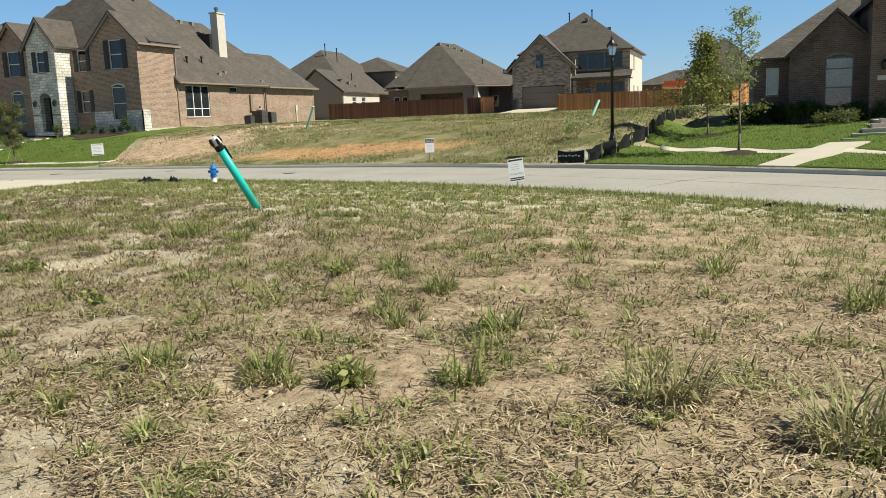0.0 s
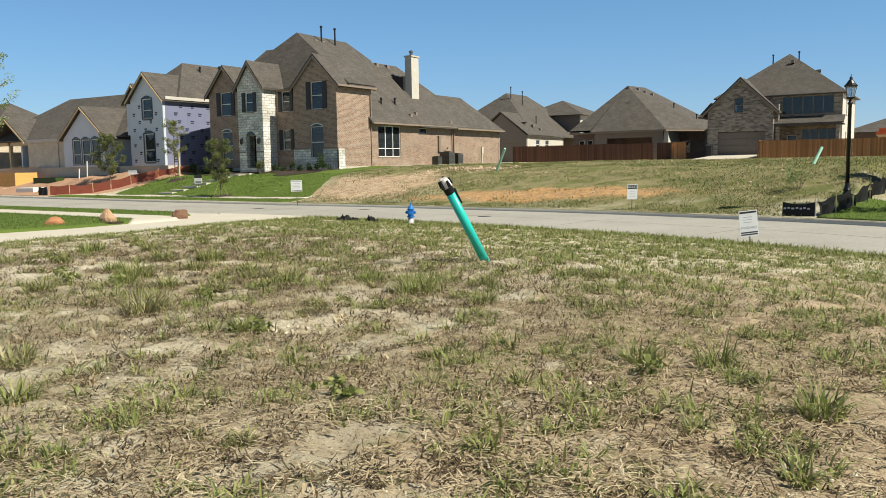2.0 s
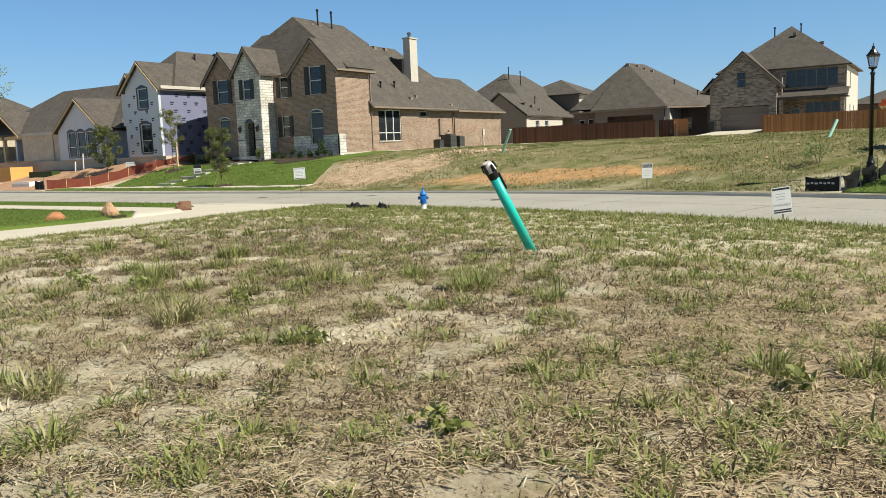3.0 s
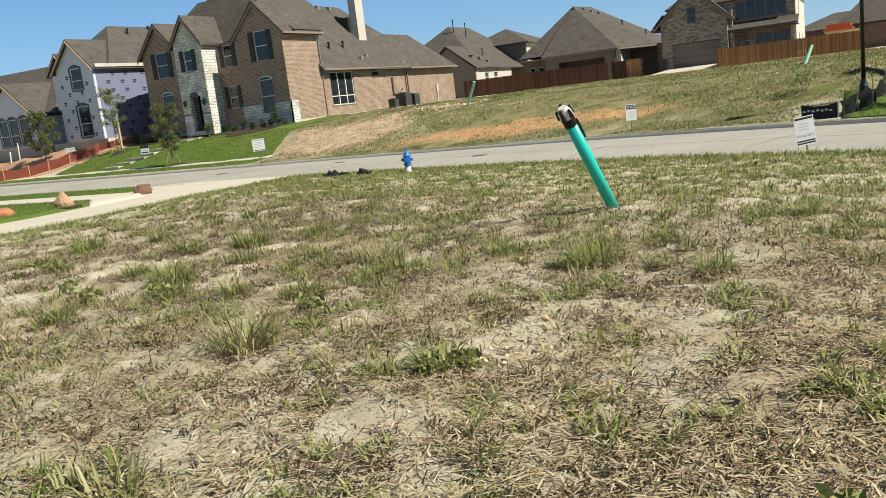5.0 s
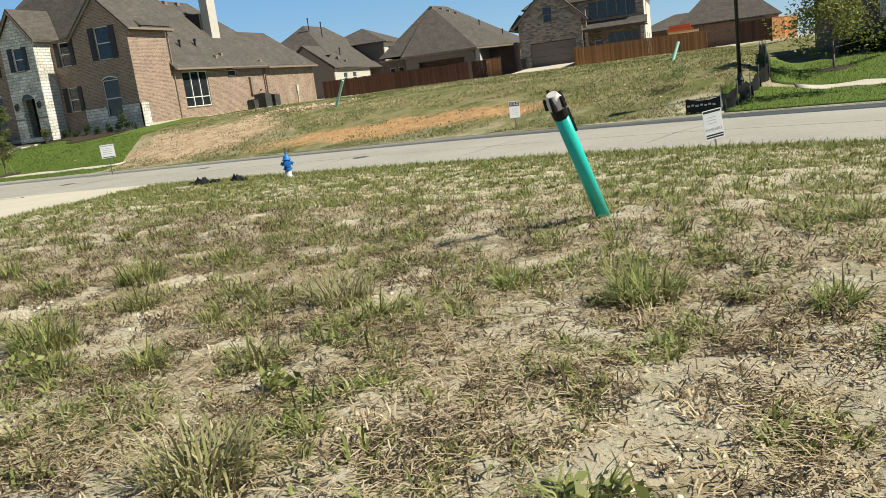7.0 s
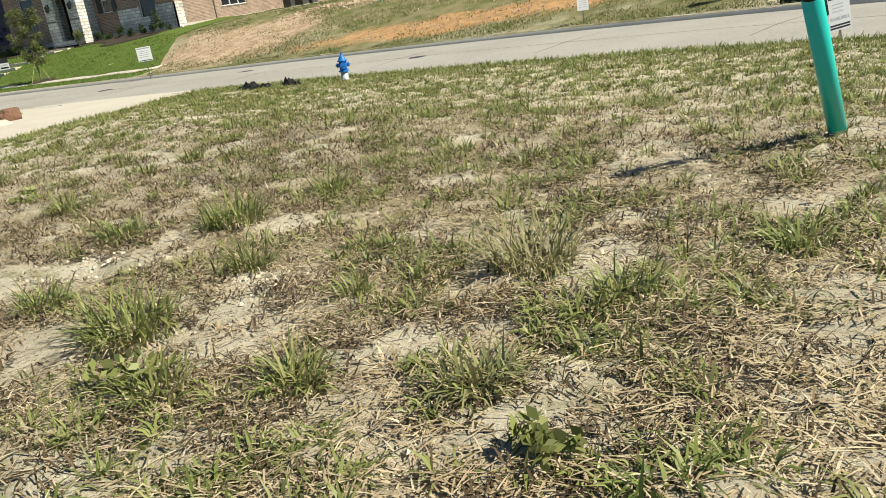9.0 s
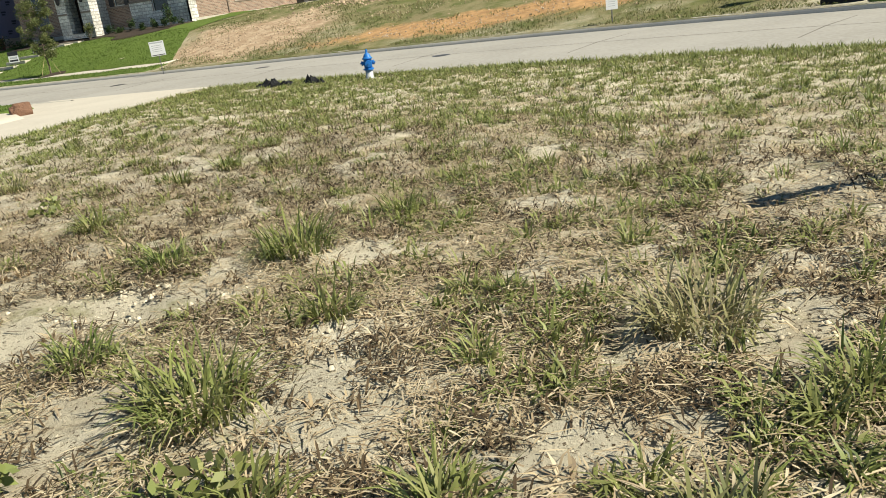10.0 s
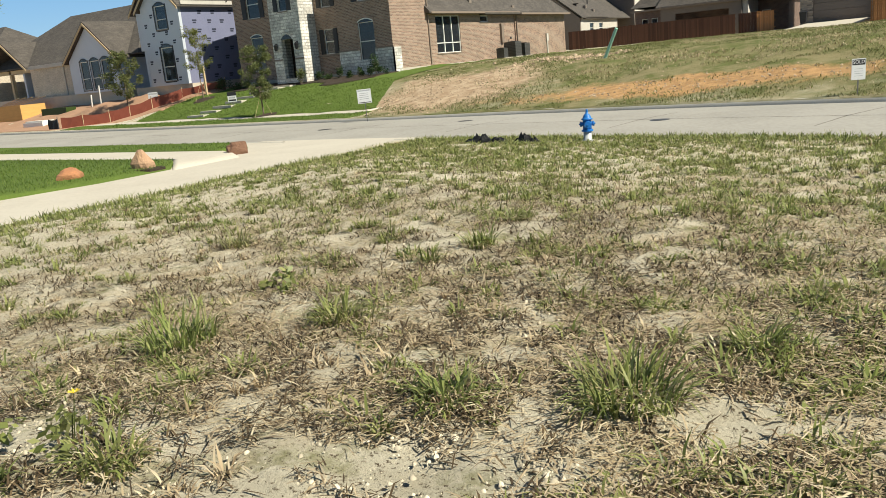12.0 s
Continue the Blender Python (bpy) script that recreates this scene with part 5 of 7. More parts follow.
def text_part(words, size, m, material, parent):
    c = bpy.data.curves.new("lettering", "FONT")
    c.body, c.size, c.align_x, c.align_y, c.extrude = words, size, "CENTER", "CENTER", 0.001
    c.materials.append(material)
    ob = new("lettering", c)
    ob.parent = parent
    ob.matrix_local = m
    return ob


def turned(ob, x, y, z, rz=0, rx=0, ry=0):
    ob.matrix_basis = pose(x, y, z, rx, ry, rz)
    return ob


# the slanting green pipe beside the path
PB, PT = Vector((-6.81, 11.40, -0.02)), Vector((-7.05, 10.72, 1.12))
pipe = thing("sewer_pipe", "leaning teal green plastic pipe capped with tape and black plastic", "pipe")
d = (PT - PB).normalized()
part("pipe_body", Geo().tube(PB, PT, 0.061, n=24), M_PIPE, pipe, smooth=False).data.shade_smooth()
cap = Geo().tube(PT - d * 0.10, PT + d * 0.0, 0.066, 0.070, n=18)
part("black_wrap", cap, M_PLASTIC, pipe, "black plastic wrapped round the pipe mouth")
part("white_tape", Geo().tube(PT + d * 0.0, PT + d * 0.07, 0.075, 0.07, n=16).tube(PT + d * 0.07, PT + d * 0.125, 0.07, 0.045, n=16), M_WRAPWHITE, pipe, "crumpled pinkish white tape over the mouth")
rg = random.Random(3)
for k in range(5):
    a = k * 1.25
    o = d.orthogonal().normalized()
    o2 = d.cross(o)
    rad = (o * math.cos(a) + o2 * math.sin(a))
    p0 = PT + d * 0.06 + rad * 0.073
    p1 = PT + d * (0.10 + 0.03 * (k % 2)) + rad * 0.075
    part("plastic_flap", Geo().tube(p0 - d * 0.05, p1, 0.028, 0.014, 6), M_PLASTIC, pipe)
side = d.cross(Vector((0.5, 0.8, 0))).normalized()
rad = Vector((0.75, 0.6, 0.2)).normalized()
part("plastic_tail", Geo().tube(PT - d * 0.05 + rad * 0.075, PT - d * 0.28 + rad * 0.082, 0.02, 0.012, 6), M_PLASTIC, pipe)


def spare_pipe(p, q, r, label):
    g = Geo().tube(p, q, r, n=14)
    return tagged(part("sewer_pipe", g, M_PIPE_PALE), label, "pipe")


spare_pipe((-24.98, 45.5, lz(-24.98, 45.5) - 0.05), (-24.2, 45.2, 2.34), 0.075, "pale green plastic pipe leaning up from the far lot")
spare_pipe((-7.05, 44.6, lz(-7.05, 44.6) - 0.05), (-6.75, 45.1, 1.98), 0.075, "pale green plastic pipe standing in the far lot")


# hydrant
def hydrant(x, y):
    z = lz(x, y) - 0.01
    h = thing("fire_hydrant", "blue fire hydrant with a silver barrel at the kerb", "hydrant", (x, y, z))
    part("barrel", Geo().lathe(0, 0, 0, [(0.13, 0), (0.13, 0.04), (0.095, 0.05), (0.095, 0.24)], 18), M_SILVER, h, "silver painted barrel", True)
    part("flange", Geo().lathe(0, 0, 0.24, [(0.135, 0), (0.135, 0.035), (0.10, 0.045)], 18), M_BLUE, h)
    part("body", Geo().lathe(0, 0, 0.28, [(0.10, 0), (0.105, 0.10), (0.10, 0.22), (0.13, 0.225), (0.13, 0.255), (0.10, 0.26), (0.09, 0.30), (0.062, 0.35), (0.03, 0.37), (0.028, 0.40)], 18), M_BLUE, h, "blue painted body", True)
    part("operating_nut", Geo().lathe(0, 0, 0.67, [(0.032, 0), (0.026, 0.07), (0.02, 0.075)], 5), M_BLUE, h)
    for a in (180, 0):
        c = math.cos(radians(a))
        n = part("hose_nozzle", Geo().tube((0.08 * c, 0, 0.41), (0.13 * c, 0, 0.41), 0.05, n=12), M_BLUE, h)
        part("nozzle_cap", Geo().tube((0.13 * c, 0, 0.41), (0.165 * c, 0, 0.41), 0.062, 0.058, n=10).tube((0.165 * c, 0, 0.41), (0.19 * c, 0, 0.41), 0.02, n=5), M_BLUE, n)
    n = part("pumper_nozzle", Geo().tube((0, -0.08, 0.40), (0, -0.165, 0.40), 0.07, n=14), M_BLUE, h)
    part("nozzle_cap", Geo().tube((0, -0.165, 0.40), (0, -0.21, 0.40), 0.085, 0.08, n=10).tube((0, -0.21, 0.40), (0, -0.245, 0.40), 0.022, n=5), M_BLUE, n)
    h.rotation_euler = (0, 0, radians(28))
    return h


hydrant(-17.2, 24.73)
# scraps of black plastic and torn turf beside it
for k, (x, y, s, hh) in enumerate([(-20.1, 24.7, 0.6, 0.22), (-19.5, 24.55, 0.36, 0.17), (-18.75, 24.45, 0.32, 0.25), (-18.45, 24.4, 0.2, 0.15), (0.95, 17.35, 0.26, 0.12), (2.1, 16.75, 0.24, 0.1), (2.5, 16.5, 0.16, 0.08)]):
    g, n, m = Geo(), 16, 6
    vs = []
    for a in range(m + 1):
        r = (1 - a / m)
        for b in range(n):
            t = 2 * math.pi * b / n
            w = 1 + 0.45 * noise.noise(Vector((math.cos(t) * 1.7, math.sin(t) * 1.7, k * 3.1)))
            px, py = r * w * s * math.cos(t), r * w * s * 0.5 * math.sin(t)
            vs.append((px, py, -0.04 + hh * (1 - r ** 1.5) * (0.55 + 1.3 * abs(noise.noise(Vector((px * 9, py * 9, k)))))))
    g.add(vs, [(a * n + b, a * n + (b + 1) % n, (a + 1) * n + (b + 1) % n, (a + 1) * n + b) for a in range(m) for b in range(n)])
    o = part("plastic_scrap", g, M_PLASTIC)
    tagged(o, "crumpled black plastic scrap lying in the grass", "litter", "plastic scraps at the kerb")
    o.location = (x, y, lz(x, y) + 0.04)


# signs on wire stakes
def yard_sign(x, y, z_top, w, h, rz, lean, kind_, label):
    z = lz(x, y)
    s = thing("yard_sign", label, "sign", (x, y, z))
    top = z_top - z
    b = part("board", Geo().box(-w / 2, w / 2, -0.005, 0.005, top - h, top), M_SIGN, s)
    part("stake", Geo().box(-0.018, 0.018, 0.006, 0.024, -0.2, top - 0.1), M_STEEL, s)
    face = lambda u0, u1, v0, v1, m, d=0: part("print", Geo().box(u0 * w, u1 * w, -0.0075 - d, -0.0055 - d, top - h + v0 * h, top - h + v1 * h), m, b)
    if kind_ == "sold":
        face(-0.46, 0.46, 0.70, 0.96, M_INK)
        text_part("SOLD", 0.23 * h, Matrix.Translation((0, -0.0085, top - 0.165 * h)) @ pose(0, 0, 0, 90), M_SIGN, b)
        for k in range(4):
            face(-0.3, 0.3, 0.18 + 0.11 * k, 0.195 + 0.11 * k, M_GREYINK)
    elif kind_ == "available":
        face(-0.46, 0.46, 0.90, 0.97, M_INK)
        face(-0.46, 0.46, 0.05, 0.10, M_INK)
        face(-0.46, 0.46, 0.13, 0.18, M_INK)
        for k in range(3):
            face(-0.3, 0.2, 0.54 + 0.1 * k, 0.56 + 0.1 * k, M_GREYINK)
        text_part("AVAILABLE", 0.13 * h, Matrix.Translation((0, -0.0085, top - h + 0.34 * h)) @ pose(0, 0, 0, 90), M_GREYINK, b)
    elif kind_ == "dark":
        face(-0.5, 0.5, 0.62, 1.0, M_INK)
        face(-0.4, 0.4, 0.1, 0.25, M_INK)
        face(-0.36, 0.36, 0.35, 0.5, M_GREYINK)
    else:
        face(-0.44, 0.44, 0.86, 0.95, M_GREYINK)
        face(-0.44, 0.44, 0.04, 0.09, M_INK)
        for k in range(4):
            face(-0.36, 0.3, 0.3 + 0.13 * k, 0.33 + 0.13 * k, M_GREYINK)
    s.matrix_basis = pose(x, y, z, 0, lean, rz)
    return s


yard_sign(-32.4, 35.75, 0.68, 0.62, 0.62, 38, -1, "lot", "white lot sign on a stake at the lawn's edge")
yard_sign(-12.6, 34.35, 0.48, 0.43, 0.62, 36, 1, "sold", "white sold sign on a stake in rough grass")
yard_sign(-5.63, 23.14, 0.14, 0.46, 0.66, 30, -6, "available", "white leaning available sign at the lot's edge")
yard_sign(-48.45, 42.8, 0.95, 0.55, 0.62, 35, 0, "dark", "small dark-topped sign on the front lawn")
yard_sign(-59.6, 45.6, 1.35, 0.7, 1.1, 35, 0, "lot", "white permit board beside the building site")


# street lamp
def street_lamp(x, y):
    z = lz(x, y) - 0.05
    s = thing("street_lamp", "black cast-iron street lamp with a glass lantern", "lamp", (x, y, z))
    part("base", Geo().lathe(0, 0, 0, [(0.22, 0), (0.22, 0.08), (0.17, 0.12), (0.16, 0.3), (0.12, 0.42), (0.14, 0.46), (0.10, 0.55), (0.075, 0.7)], 16), M_BLACK, s)
    part("post", Geo().lathe(0, 0, 0.7, [(0.072, 0), (0.06, 2.65), (0.085, 2.67), (0.085, 2.72), (0.05, 2.76), (0.045, 2.86)], 14), M_BLACK, s, "", True)
    lan = part("lantern", Geo().lathe(0, 0, 3.52, [(0.05, 0), (0.13, 0.04), (0.15, 0.08), (0.13, 0.09)], 10), M_BLACK, s)
    part("glass", Geo().lathe(0, 0, 3.6, [(0.125, 0), (0.20, 0.36), (0.19, 0.37)], 10), M_LAMPGLASS, lan, "clear pale lantern glass")
    part("roof", Geo().lathe(0, 0, 3.96, [(0.225, 0), (0.23, 0.03), (0.16, 0.10), (0.09, 0.20), (0.05, 0.24), (0.05, 0.30), (0.015, 0.34), (0.01, 0.42)], 10), M_BLACK, lan)
    for k in range(5):
        a = k * 2 * math.pi / 5
        c, t = math.cos(a), math.sin(a)
        part("lantern_rib", Geo().tube((0.128 * c, 0.128 * t, 3.6), (0.205 * c, 0.205 * t, 3.97), 0.008, n=5), M_BLACK, lan)
    s.scale = (1, 1, 1.07)
    return s


street_lamp(-4.58, 34.65)


# boulders on the corner lawn
def boulder(x, y, w, d_, h, material, label, seed, sharp=1.0, tilt=0):
    bm = bmesh.new()
    bmesh.ops.create_icosphere(bm, subdivisions=3, radius=1)
    for v in bm.verts:
        n = noise.noise(v.co * 1.1 + Vector((seed, 0, 0))) * 0.38 + noise.noise(v.co * 3.0 + Vector((0, seed, 0))) * 0.12
        v.co *= 1 + n
        for a in range(3):
            v.co[a] = max(-0.86, min(0.86, v.co[a]))
        k = 1 - (sharp - 1) * max(0, v.co.z)
        v.co = Vector((v.co.x * w * max(0.15, k), v.co.y * d_ * max(0.15, k), v.co.z * h))
    me = bpy.data.meshes.new("boulder")
    bm.to_mesh(me)
    bm.free()
    me.materials.append(material)
    ob = tagged(new("boulder", me), label, "rock", "boulders on the corner lawn")
    ob.matrix_basis = pose(x, y, -0.62 + h * 0.55, 0, tilt, seed * 40)
    return ob


boulder(-28.3, 24.1, 0.35, 0.3, 0.26, M_ROCK_B, "squarish brown boulder at the alley corner", 1.3)
boulder(-28.35, 20.75, 0.31, 0.26, 0.42, M_ROCK_T, "pointed tan boulder beside the pavement", 4.7, 1.75)
boulder(-28.95, 19.0, 0.46, 0.34, 0.25, M_ROCK_O, "rounded orange boulder on the lawn", 7.9, 1.0, 8)
flat = Geo().prism([(-28.9, 20.3), (-28.3, 20.1), (-27.75, 20.5), (-27.75, 21.0), (-28.3, 21.3), (-28.9, 21.1)], "z", -0.66, -0.525)
tagged(part("mulch_bed", flat, M_MULCH), "dark mulch round the pointed boulder", "mulch", kind="structure")


# cedar fences: posts, rails and single boards
def fence(x0, x1, y, z0, z1, material, label, post_every=2.4, side=None):
    f = thing("fence", label, "fence", (x0, y, z0))
    n = int(abs(x1 - x0) / 0.142)
    shared = []
    rn = random.Random(int(abs(x0) * 10))
    for k in range(3):
        me = bpy.data.meshes.new("board")
        g = Geo().box(0, 0.136, 0, 0.018, 0.03, z1 - z0 + (-0.01, 0.0, 0.012)[k])
        me.from_pydata(g.v, [], g.f)
        me.materials.append(material)
        shared.append(me)
    for i in range(n):
        b = new("board", shared[rn.randrange(3)])
        b.parent = f
        b.location = (i * 0.142, rn.uniform(-0.004, 0.004), rn.uniform(-0.01, 0.01))
    for h in (0.3, 0.95, 1.5):
        part("rail", Geo().box(0, x1 - x0, 0.02, 0.06, h, h + 0.09), material, f)
    for i in range(int((x1 - x0) / post_every) + 1):
        part("post", Geo().box(i * post_every, i * post_every + 0.09, 0.06, 0.15, -0.1, z1 - z0 - 0.02), material, f)
    part("cap_rail", Geo().box(-0.02, x1 - x0 + 0.02, -0.03, 0.11, z1 - z0 + 0.012, z1 - z0 + 0.05), material, f)
    return f


def board_mat_island(m):
    n, l = m.node_tree.nodes, m.node_tree.links
    p = n["Principled BSDF"]
    src = p.inputs["Base Color"].links[0].from_socket
    info, hsv, r = n.new("ShaderNodeObjectInfo"), n.new("ShaderNodeHueSaturation"), n.new("ShaderNodeMapRange")
    r.inputs[3].default_value, r.inputs[4].default_value = 0.72, 1.3
    l.new(info.outputs["Random"], r.inputs[0])
    l.new(r.outputs[0], hsv.inputs["Value"])
    l.new(src, hsv.inputs["Color"])
    l.new(hsv.outputs[0], p.inputs["Base Color"])


board_mat_island(M_CEDAR_LIT)
board_mat_island(M_CEDAR_SHADE)
# fences in sun take the bright cedar, those in shade the dark copy
fence(-17.05, -5.0, 84, 1.38, 3.2, M_CEDAR_LIT, "new orange-brown cedar board fence behind the lot")
fence(-47.6, -29.8, 92, 1.55, 3.48, M_CEDAR_SHADE, "cedar board fence behind the lot in shaded dark brown")
fence(-29.8, -27.9, 93.2, 1.55, 3.5, M_CEDAR_SHADE, "dark cedar gate panel set back in the fence")
f2 = fence(0, 1.7, 0, 0, 1.9, M_CEDAR_LIT, "sunlit orange cedar fence end")
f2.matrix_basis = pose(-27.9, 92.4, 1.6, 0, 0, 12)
fence(-2.65, -0.15, 76, 1.6, 3.3, M_CEDAR_SHADE, "shaded brown cedar fence corner behind the bend house")
f4 = fence(0, 2.85, 0, 0, 1.7, M_CEDAR_LIT, "sunlit cedar fence panel turning off the corner")
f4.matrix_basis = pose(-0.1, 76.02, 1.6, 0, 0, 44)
f3 = fence(0, 9.5, 0, 0, 1.85, M_CEDAR_LIT, "orange cedar fence running back beside the garden")
f3.matrix_basis = pose(-17.05, 84.05, 1.38, 0, 0, 88)

# drive slab and bins behind the lot
drive = [(-24.6, 86.3, 1.52), (-18.3, 84.3, 1.5), (-17.8, 91.9, 1.98), (-23.2, 91.9, 1.98)]
tagged(part("driveway_back", Geo().add(drive + [(px, py, 1.2) for px, py, _ in drive], [(0, 1, 2, 3), (0, 4, 5, 1), (1, 5, 6, 2), (2, 6, 7, 3), (3, 7, 4, 0), (7, 6, 5, 4)]), M_WALK), "pale concrete drive before the rear garage", "driveway", kind="structure")


def bin_(x, y, z, material):
    b = thing("wheelie_bin", "dark plastic wheelie bin beside the garage", "bin", (x, y, z), "bins by the rear garages")
    body = Geo().add([(-0.24, -0.24, 0.08), (0.24, -0.24, 0.08), (0.24, 0.24, 0.08), (-0.24, 0.24, 0.08), (-0.31, -0.34, 1.0), (0.31, -0.34, 1.0), (0.31, 0.34, 1.0), (-0.31, 0.34, 1.0)],
                     [(3, 2, 1, 0), (4, 5, 6, 7), (0, 1, 5, 4), (1, 2, 6, 5), (2, 3, 7, 6), (3, 0, 4, 7)])
    part("body", body, material, b)
    part("lid", Geo().prism([(-0.36, 1.0), (0.36, 1.0), (0.36, 1.06), (0.0, 1.14), (-0.36, 1.06)], "x", -0.33, 0.33), material, b)
    for u in (-0.26, 0.2):
        part("wheel", Geo().tube((u, 0.26, 0.1), (u + 0.06, 0.26, 0.1), 0.1, n=12), M_BLACK, b)
    return b


bin_(-23.5, 91.3, 1.95, M_DARK)
M_BIN = mat("blue_bin_plastic", (0.03, 0.08, 0.20), 0.5, vary=0.1, bump=0.05)
bin_(-49.2, 97.5, 1.6, M_BIN)


# air conditioners along the brick side wall
def condenser(y, s=1.0):
    c = thing("air_conditioner", "grey louvred outdoor air conditioner by the brick wall", "air conditioner", (-39.2, y, lz(-39.2, y) + 0.02), "air conditioners by the side wall")
    part("pad", Geo().box(-0.55, 0.55, -0.55, 0.55, 0, 0.09), M_FOUND, c)
    part("casing", Geo().box(-0.45 * s, 0.45 * s, -0.45 * s, 0.45 * s, 0.09, 0.09 + 0.98 * s), M_HVAC, c)
    part("fan_grille", Geo().lathe(0, 0, 0.09 + 0.98 * s, [(0.36, 0), (0.36, 0.03), (0.1, 0.05)], 14), M_BLACK, c)
    for k in range(8):
        part("louvre", Geo().box(-0.46 * s, 0.46 * s, -0.46 * s, 0.46 * s, 0.2 + k * 0.1 * s, 0.215 + k * 0.1 * s), M_DARK, c)
    return c


condenser(62.9, 1.1)
condenser(64.5, 0.95)
condenser(61.2, 0.7)


# black silt fence along the lawn's edge
def silt_fence(pts, h, label, name="silt_fence", material=None, posts=None, crumpled=False):
    f = thing(name, label, "fence")
    material = material or M_PLASTIC
    for (a, b) in zip(pts, pts[1:]):
        n = max(2, int(math.dist(a, b) / (0.16 if crumpled else 0.35)))
        vs = []
        for i in range(n + 1):
            t = i / n
            x, y = a[0] + (b[0] - a[0]) * t, a[1] + (b[1] - a[1]) * t
            sag = h * (0.1 + 0.55 * abs(noise.noise(Vector((x * 1.3, y * 1.3, 0.7))))) if crumpled else 0.09 * math.sin(math.pi * t * max(1, round(math.dist(a, b) / 2)))
            w = (0.12 if crumpled else 0.05) * math.sin(9 * t + a[0])
            vs += [(x + w, y, lz(x, y) - 0.06), (x + w * 0.6, y + w, lz(x, y) + h * 0.5), (x, y, lz(x, y) + h - abs(sag))]
        g = Geo().add(vs, [(i * 3 + j, (i + 1) * 3 + j, (i + 1) * 3 + j + 1, i * 3 + j + 1) for i in range(n) for j in range(2)])
        o = part("fabric", g, material, f)
        sol = o.modifiers.new("thickness", "SOLIDIFY")
        sol.thickness = 0.006
        part("stake", Geo().box(b[0] - 0.018, b[0] + 0.018, b[1] - 0.018, b[1] + 0.018, lz(*b) - 0.1, lz(*b) + h + 0.12), posts or M_STEEL, f)
    return f


sf = silt_fence([(-6.4, 32.35), (-5.3, 32.15)], 0.5, "black silt fence panel with pale print beside the kerb", posts=M_WRAPWHITE)
silt_fence([(-5.25, 32.2), (-4.75, 32.9), (-4.3, 33.8), (-3.9, 35.6), (-3.4, 37.4), (-3.3, 40), (-3.1, 43), (-2.9, 47), (-2.6, 52), (-2.4, 57)], 0.7, "collapsed crumpled black silt fence along the lawn", posts=M_LUMBER, crumpled=True)
for k, (u, w) in enumerate(((0.05, 0.10), (0.17, 0.09), (0.28, 0.12), (0.42, 0.1), (0.54, 0.09), (0.65, 0.1), (0.77, 0.1))):
    a, b = Vector((-6.4, 32.35, 0)), Vector((-5.3, 32.15, 0))
    p, q = a.lerp(b, u), a.lerp(b, u + w * 0.8)
    z = lz(p.x, p.y) + 0.24 + 0.02 * (k % 2)
    o = (b - a).normalized().cross(Vector((0, 0, 1))) * 0.055
    p, q = p + o, q + o
    part("print", Geo().add([(p.x, p.y, z), (q.x, q.y, z), (q.x, q.y, z + 0.06), (p.x, p.y, z + 0.06)], [(0, 1, 2, 3)]), M_GREYINK, sf)

# building site before the unfinished houses
site = np.linspace(-92, -56.5, 50)
sheet("site_dirt", site, lawn_rows(lambda x: fk(x) + 0.3 + 5.0 * np.clip((x + 63.5) / 6, 0, 1), lambda x: 53, 24), M_DIRT, 0.04, 0.1, label="bare reddish building dirt before the unfinished houses", category="ground")
silt_fence([(-63.2, 40.4), (-62.0, 41.3), (-60.8, 42.6), (-59.8, 43.6), (-58.7, 44.7), (-57.6, 46.6), (-56.2, 47.5), (-55.2, 48.6)], 0.8, "torn orange mesh safety fence round the site", "safety_fence", M_ORANGE, M_LUMBER)
silt_fence([(-64.6, 40.3), (-63.3, 40.2)], 0.75, "black silt fence at the site corner")
for j, (mx, my, mr, mh) in enumerate(((-58.0, 48.0, 2.4, 0.7), (-62.5, 46.5, 2.6, 0.8), (-66.5, 46.3, 2.8, 0.7))):
    g, n, m = Geo(), 18, 7
    vs = []
    for a in range(m + 1):
        r = mr * (1 - a / m)
        for b in range(n):
            t = 2 * math.pi * b / n
            x, y = mx + r * math.cos(t) * 1.4, my + r * math.sin(t) * 0.8
            vs.append((x, y, lz(x, y) - 0.1 + mh * (1 - (r / mr) ** 1.6) * (1 + 0.3 * noise.noise(Vector((x, y, 0))))))
    g.add(vs, [(a * n + b, a * n + (b + 1) % n, (a + 1) * n + (b + 1) % n, (a + 1) * n + b) for a in range(m) for b in range(n)])
    tagged(part("dirt_mound", g, M_DIRT, smooth=True), "heap of reddish soil on the building site", "soil heap", "soil heaps on the site")

bx = thing("plywood_box", "orange plywood waste enclosure with loose boards on top", "crate", (-80.4, 46.3, lz(-80.4, 46.3)))
part("panel", Geo().box(-2.2, 2.2, -0.06, 0.0, 0, 1.35), M_PLY, bx)
part("panel", Geo().box(2.2, 2.26, -0.06, 2.2, 0, 1.35), M_PLY, bx)
part("panel", Geo().box(-2.26, -2.2, -0.06, 2.2, 0, 1.35), M_PLY, bx)
part("panel", Geo().box(-2.2, 2.2, 2.2, 2.26, 0, 1.35), M_PLY, bx)
for k in range(5):
    q = Geo().box(-2.8, 2.4, -0.05, 0.05, 0, 0.05)
    o = tagged(part("loose_board", q, M_LUMBER), "raw lumber board lying over the plywood enclosure", "board", "loose boards on the enclosure")
    o.matrix_basis = pose(-80.7 + 0.1 * k, 46.6 + 0.42 * k, lz(-78.6, 46.3) + 1.52, 0, -9, 3 * k - 5)
hd = Geo().box(-76.2, -72.6, 46.9, 47.8, lz(-74, 47) - 0.1, lz(-74, 47) + 0.55)
tagged(part("tarpaulin_stack", hd, M_SHRUB), "dark green covered stack on the site", "stack")
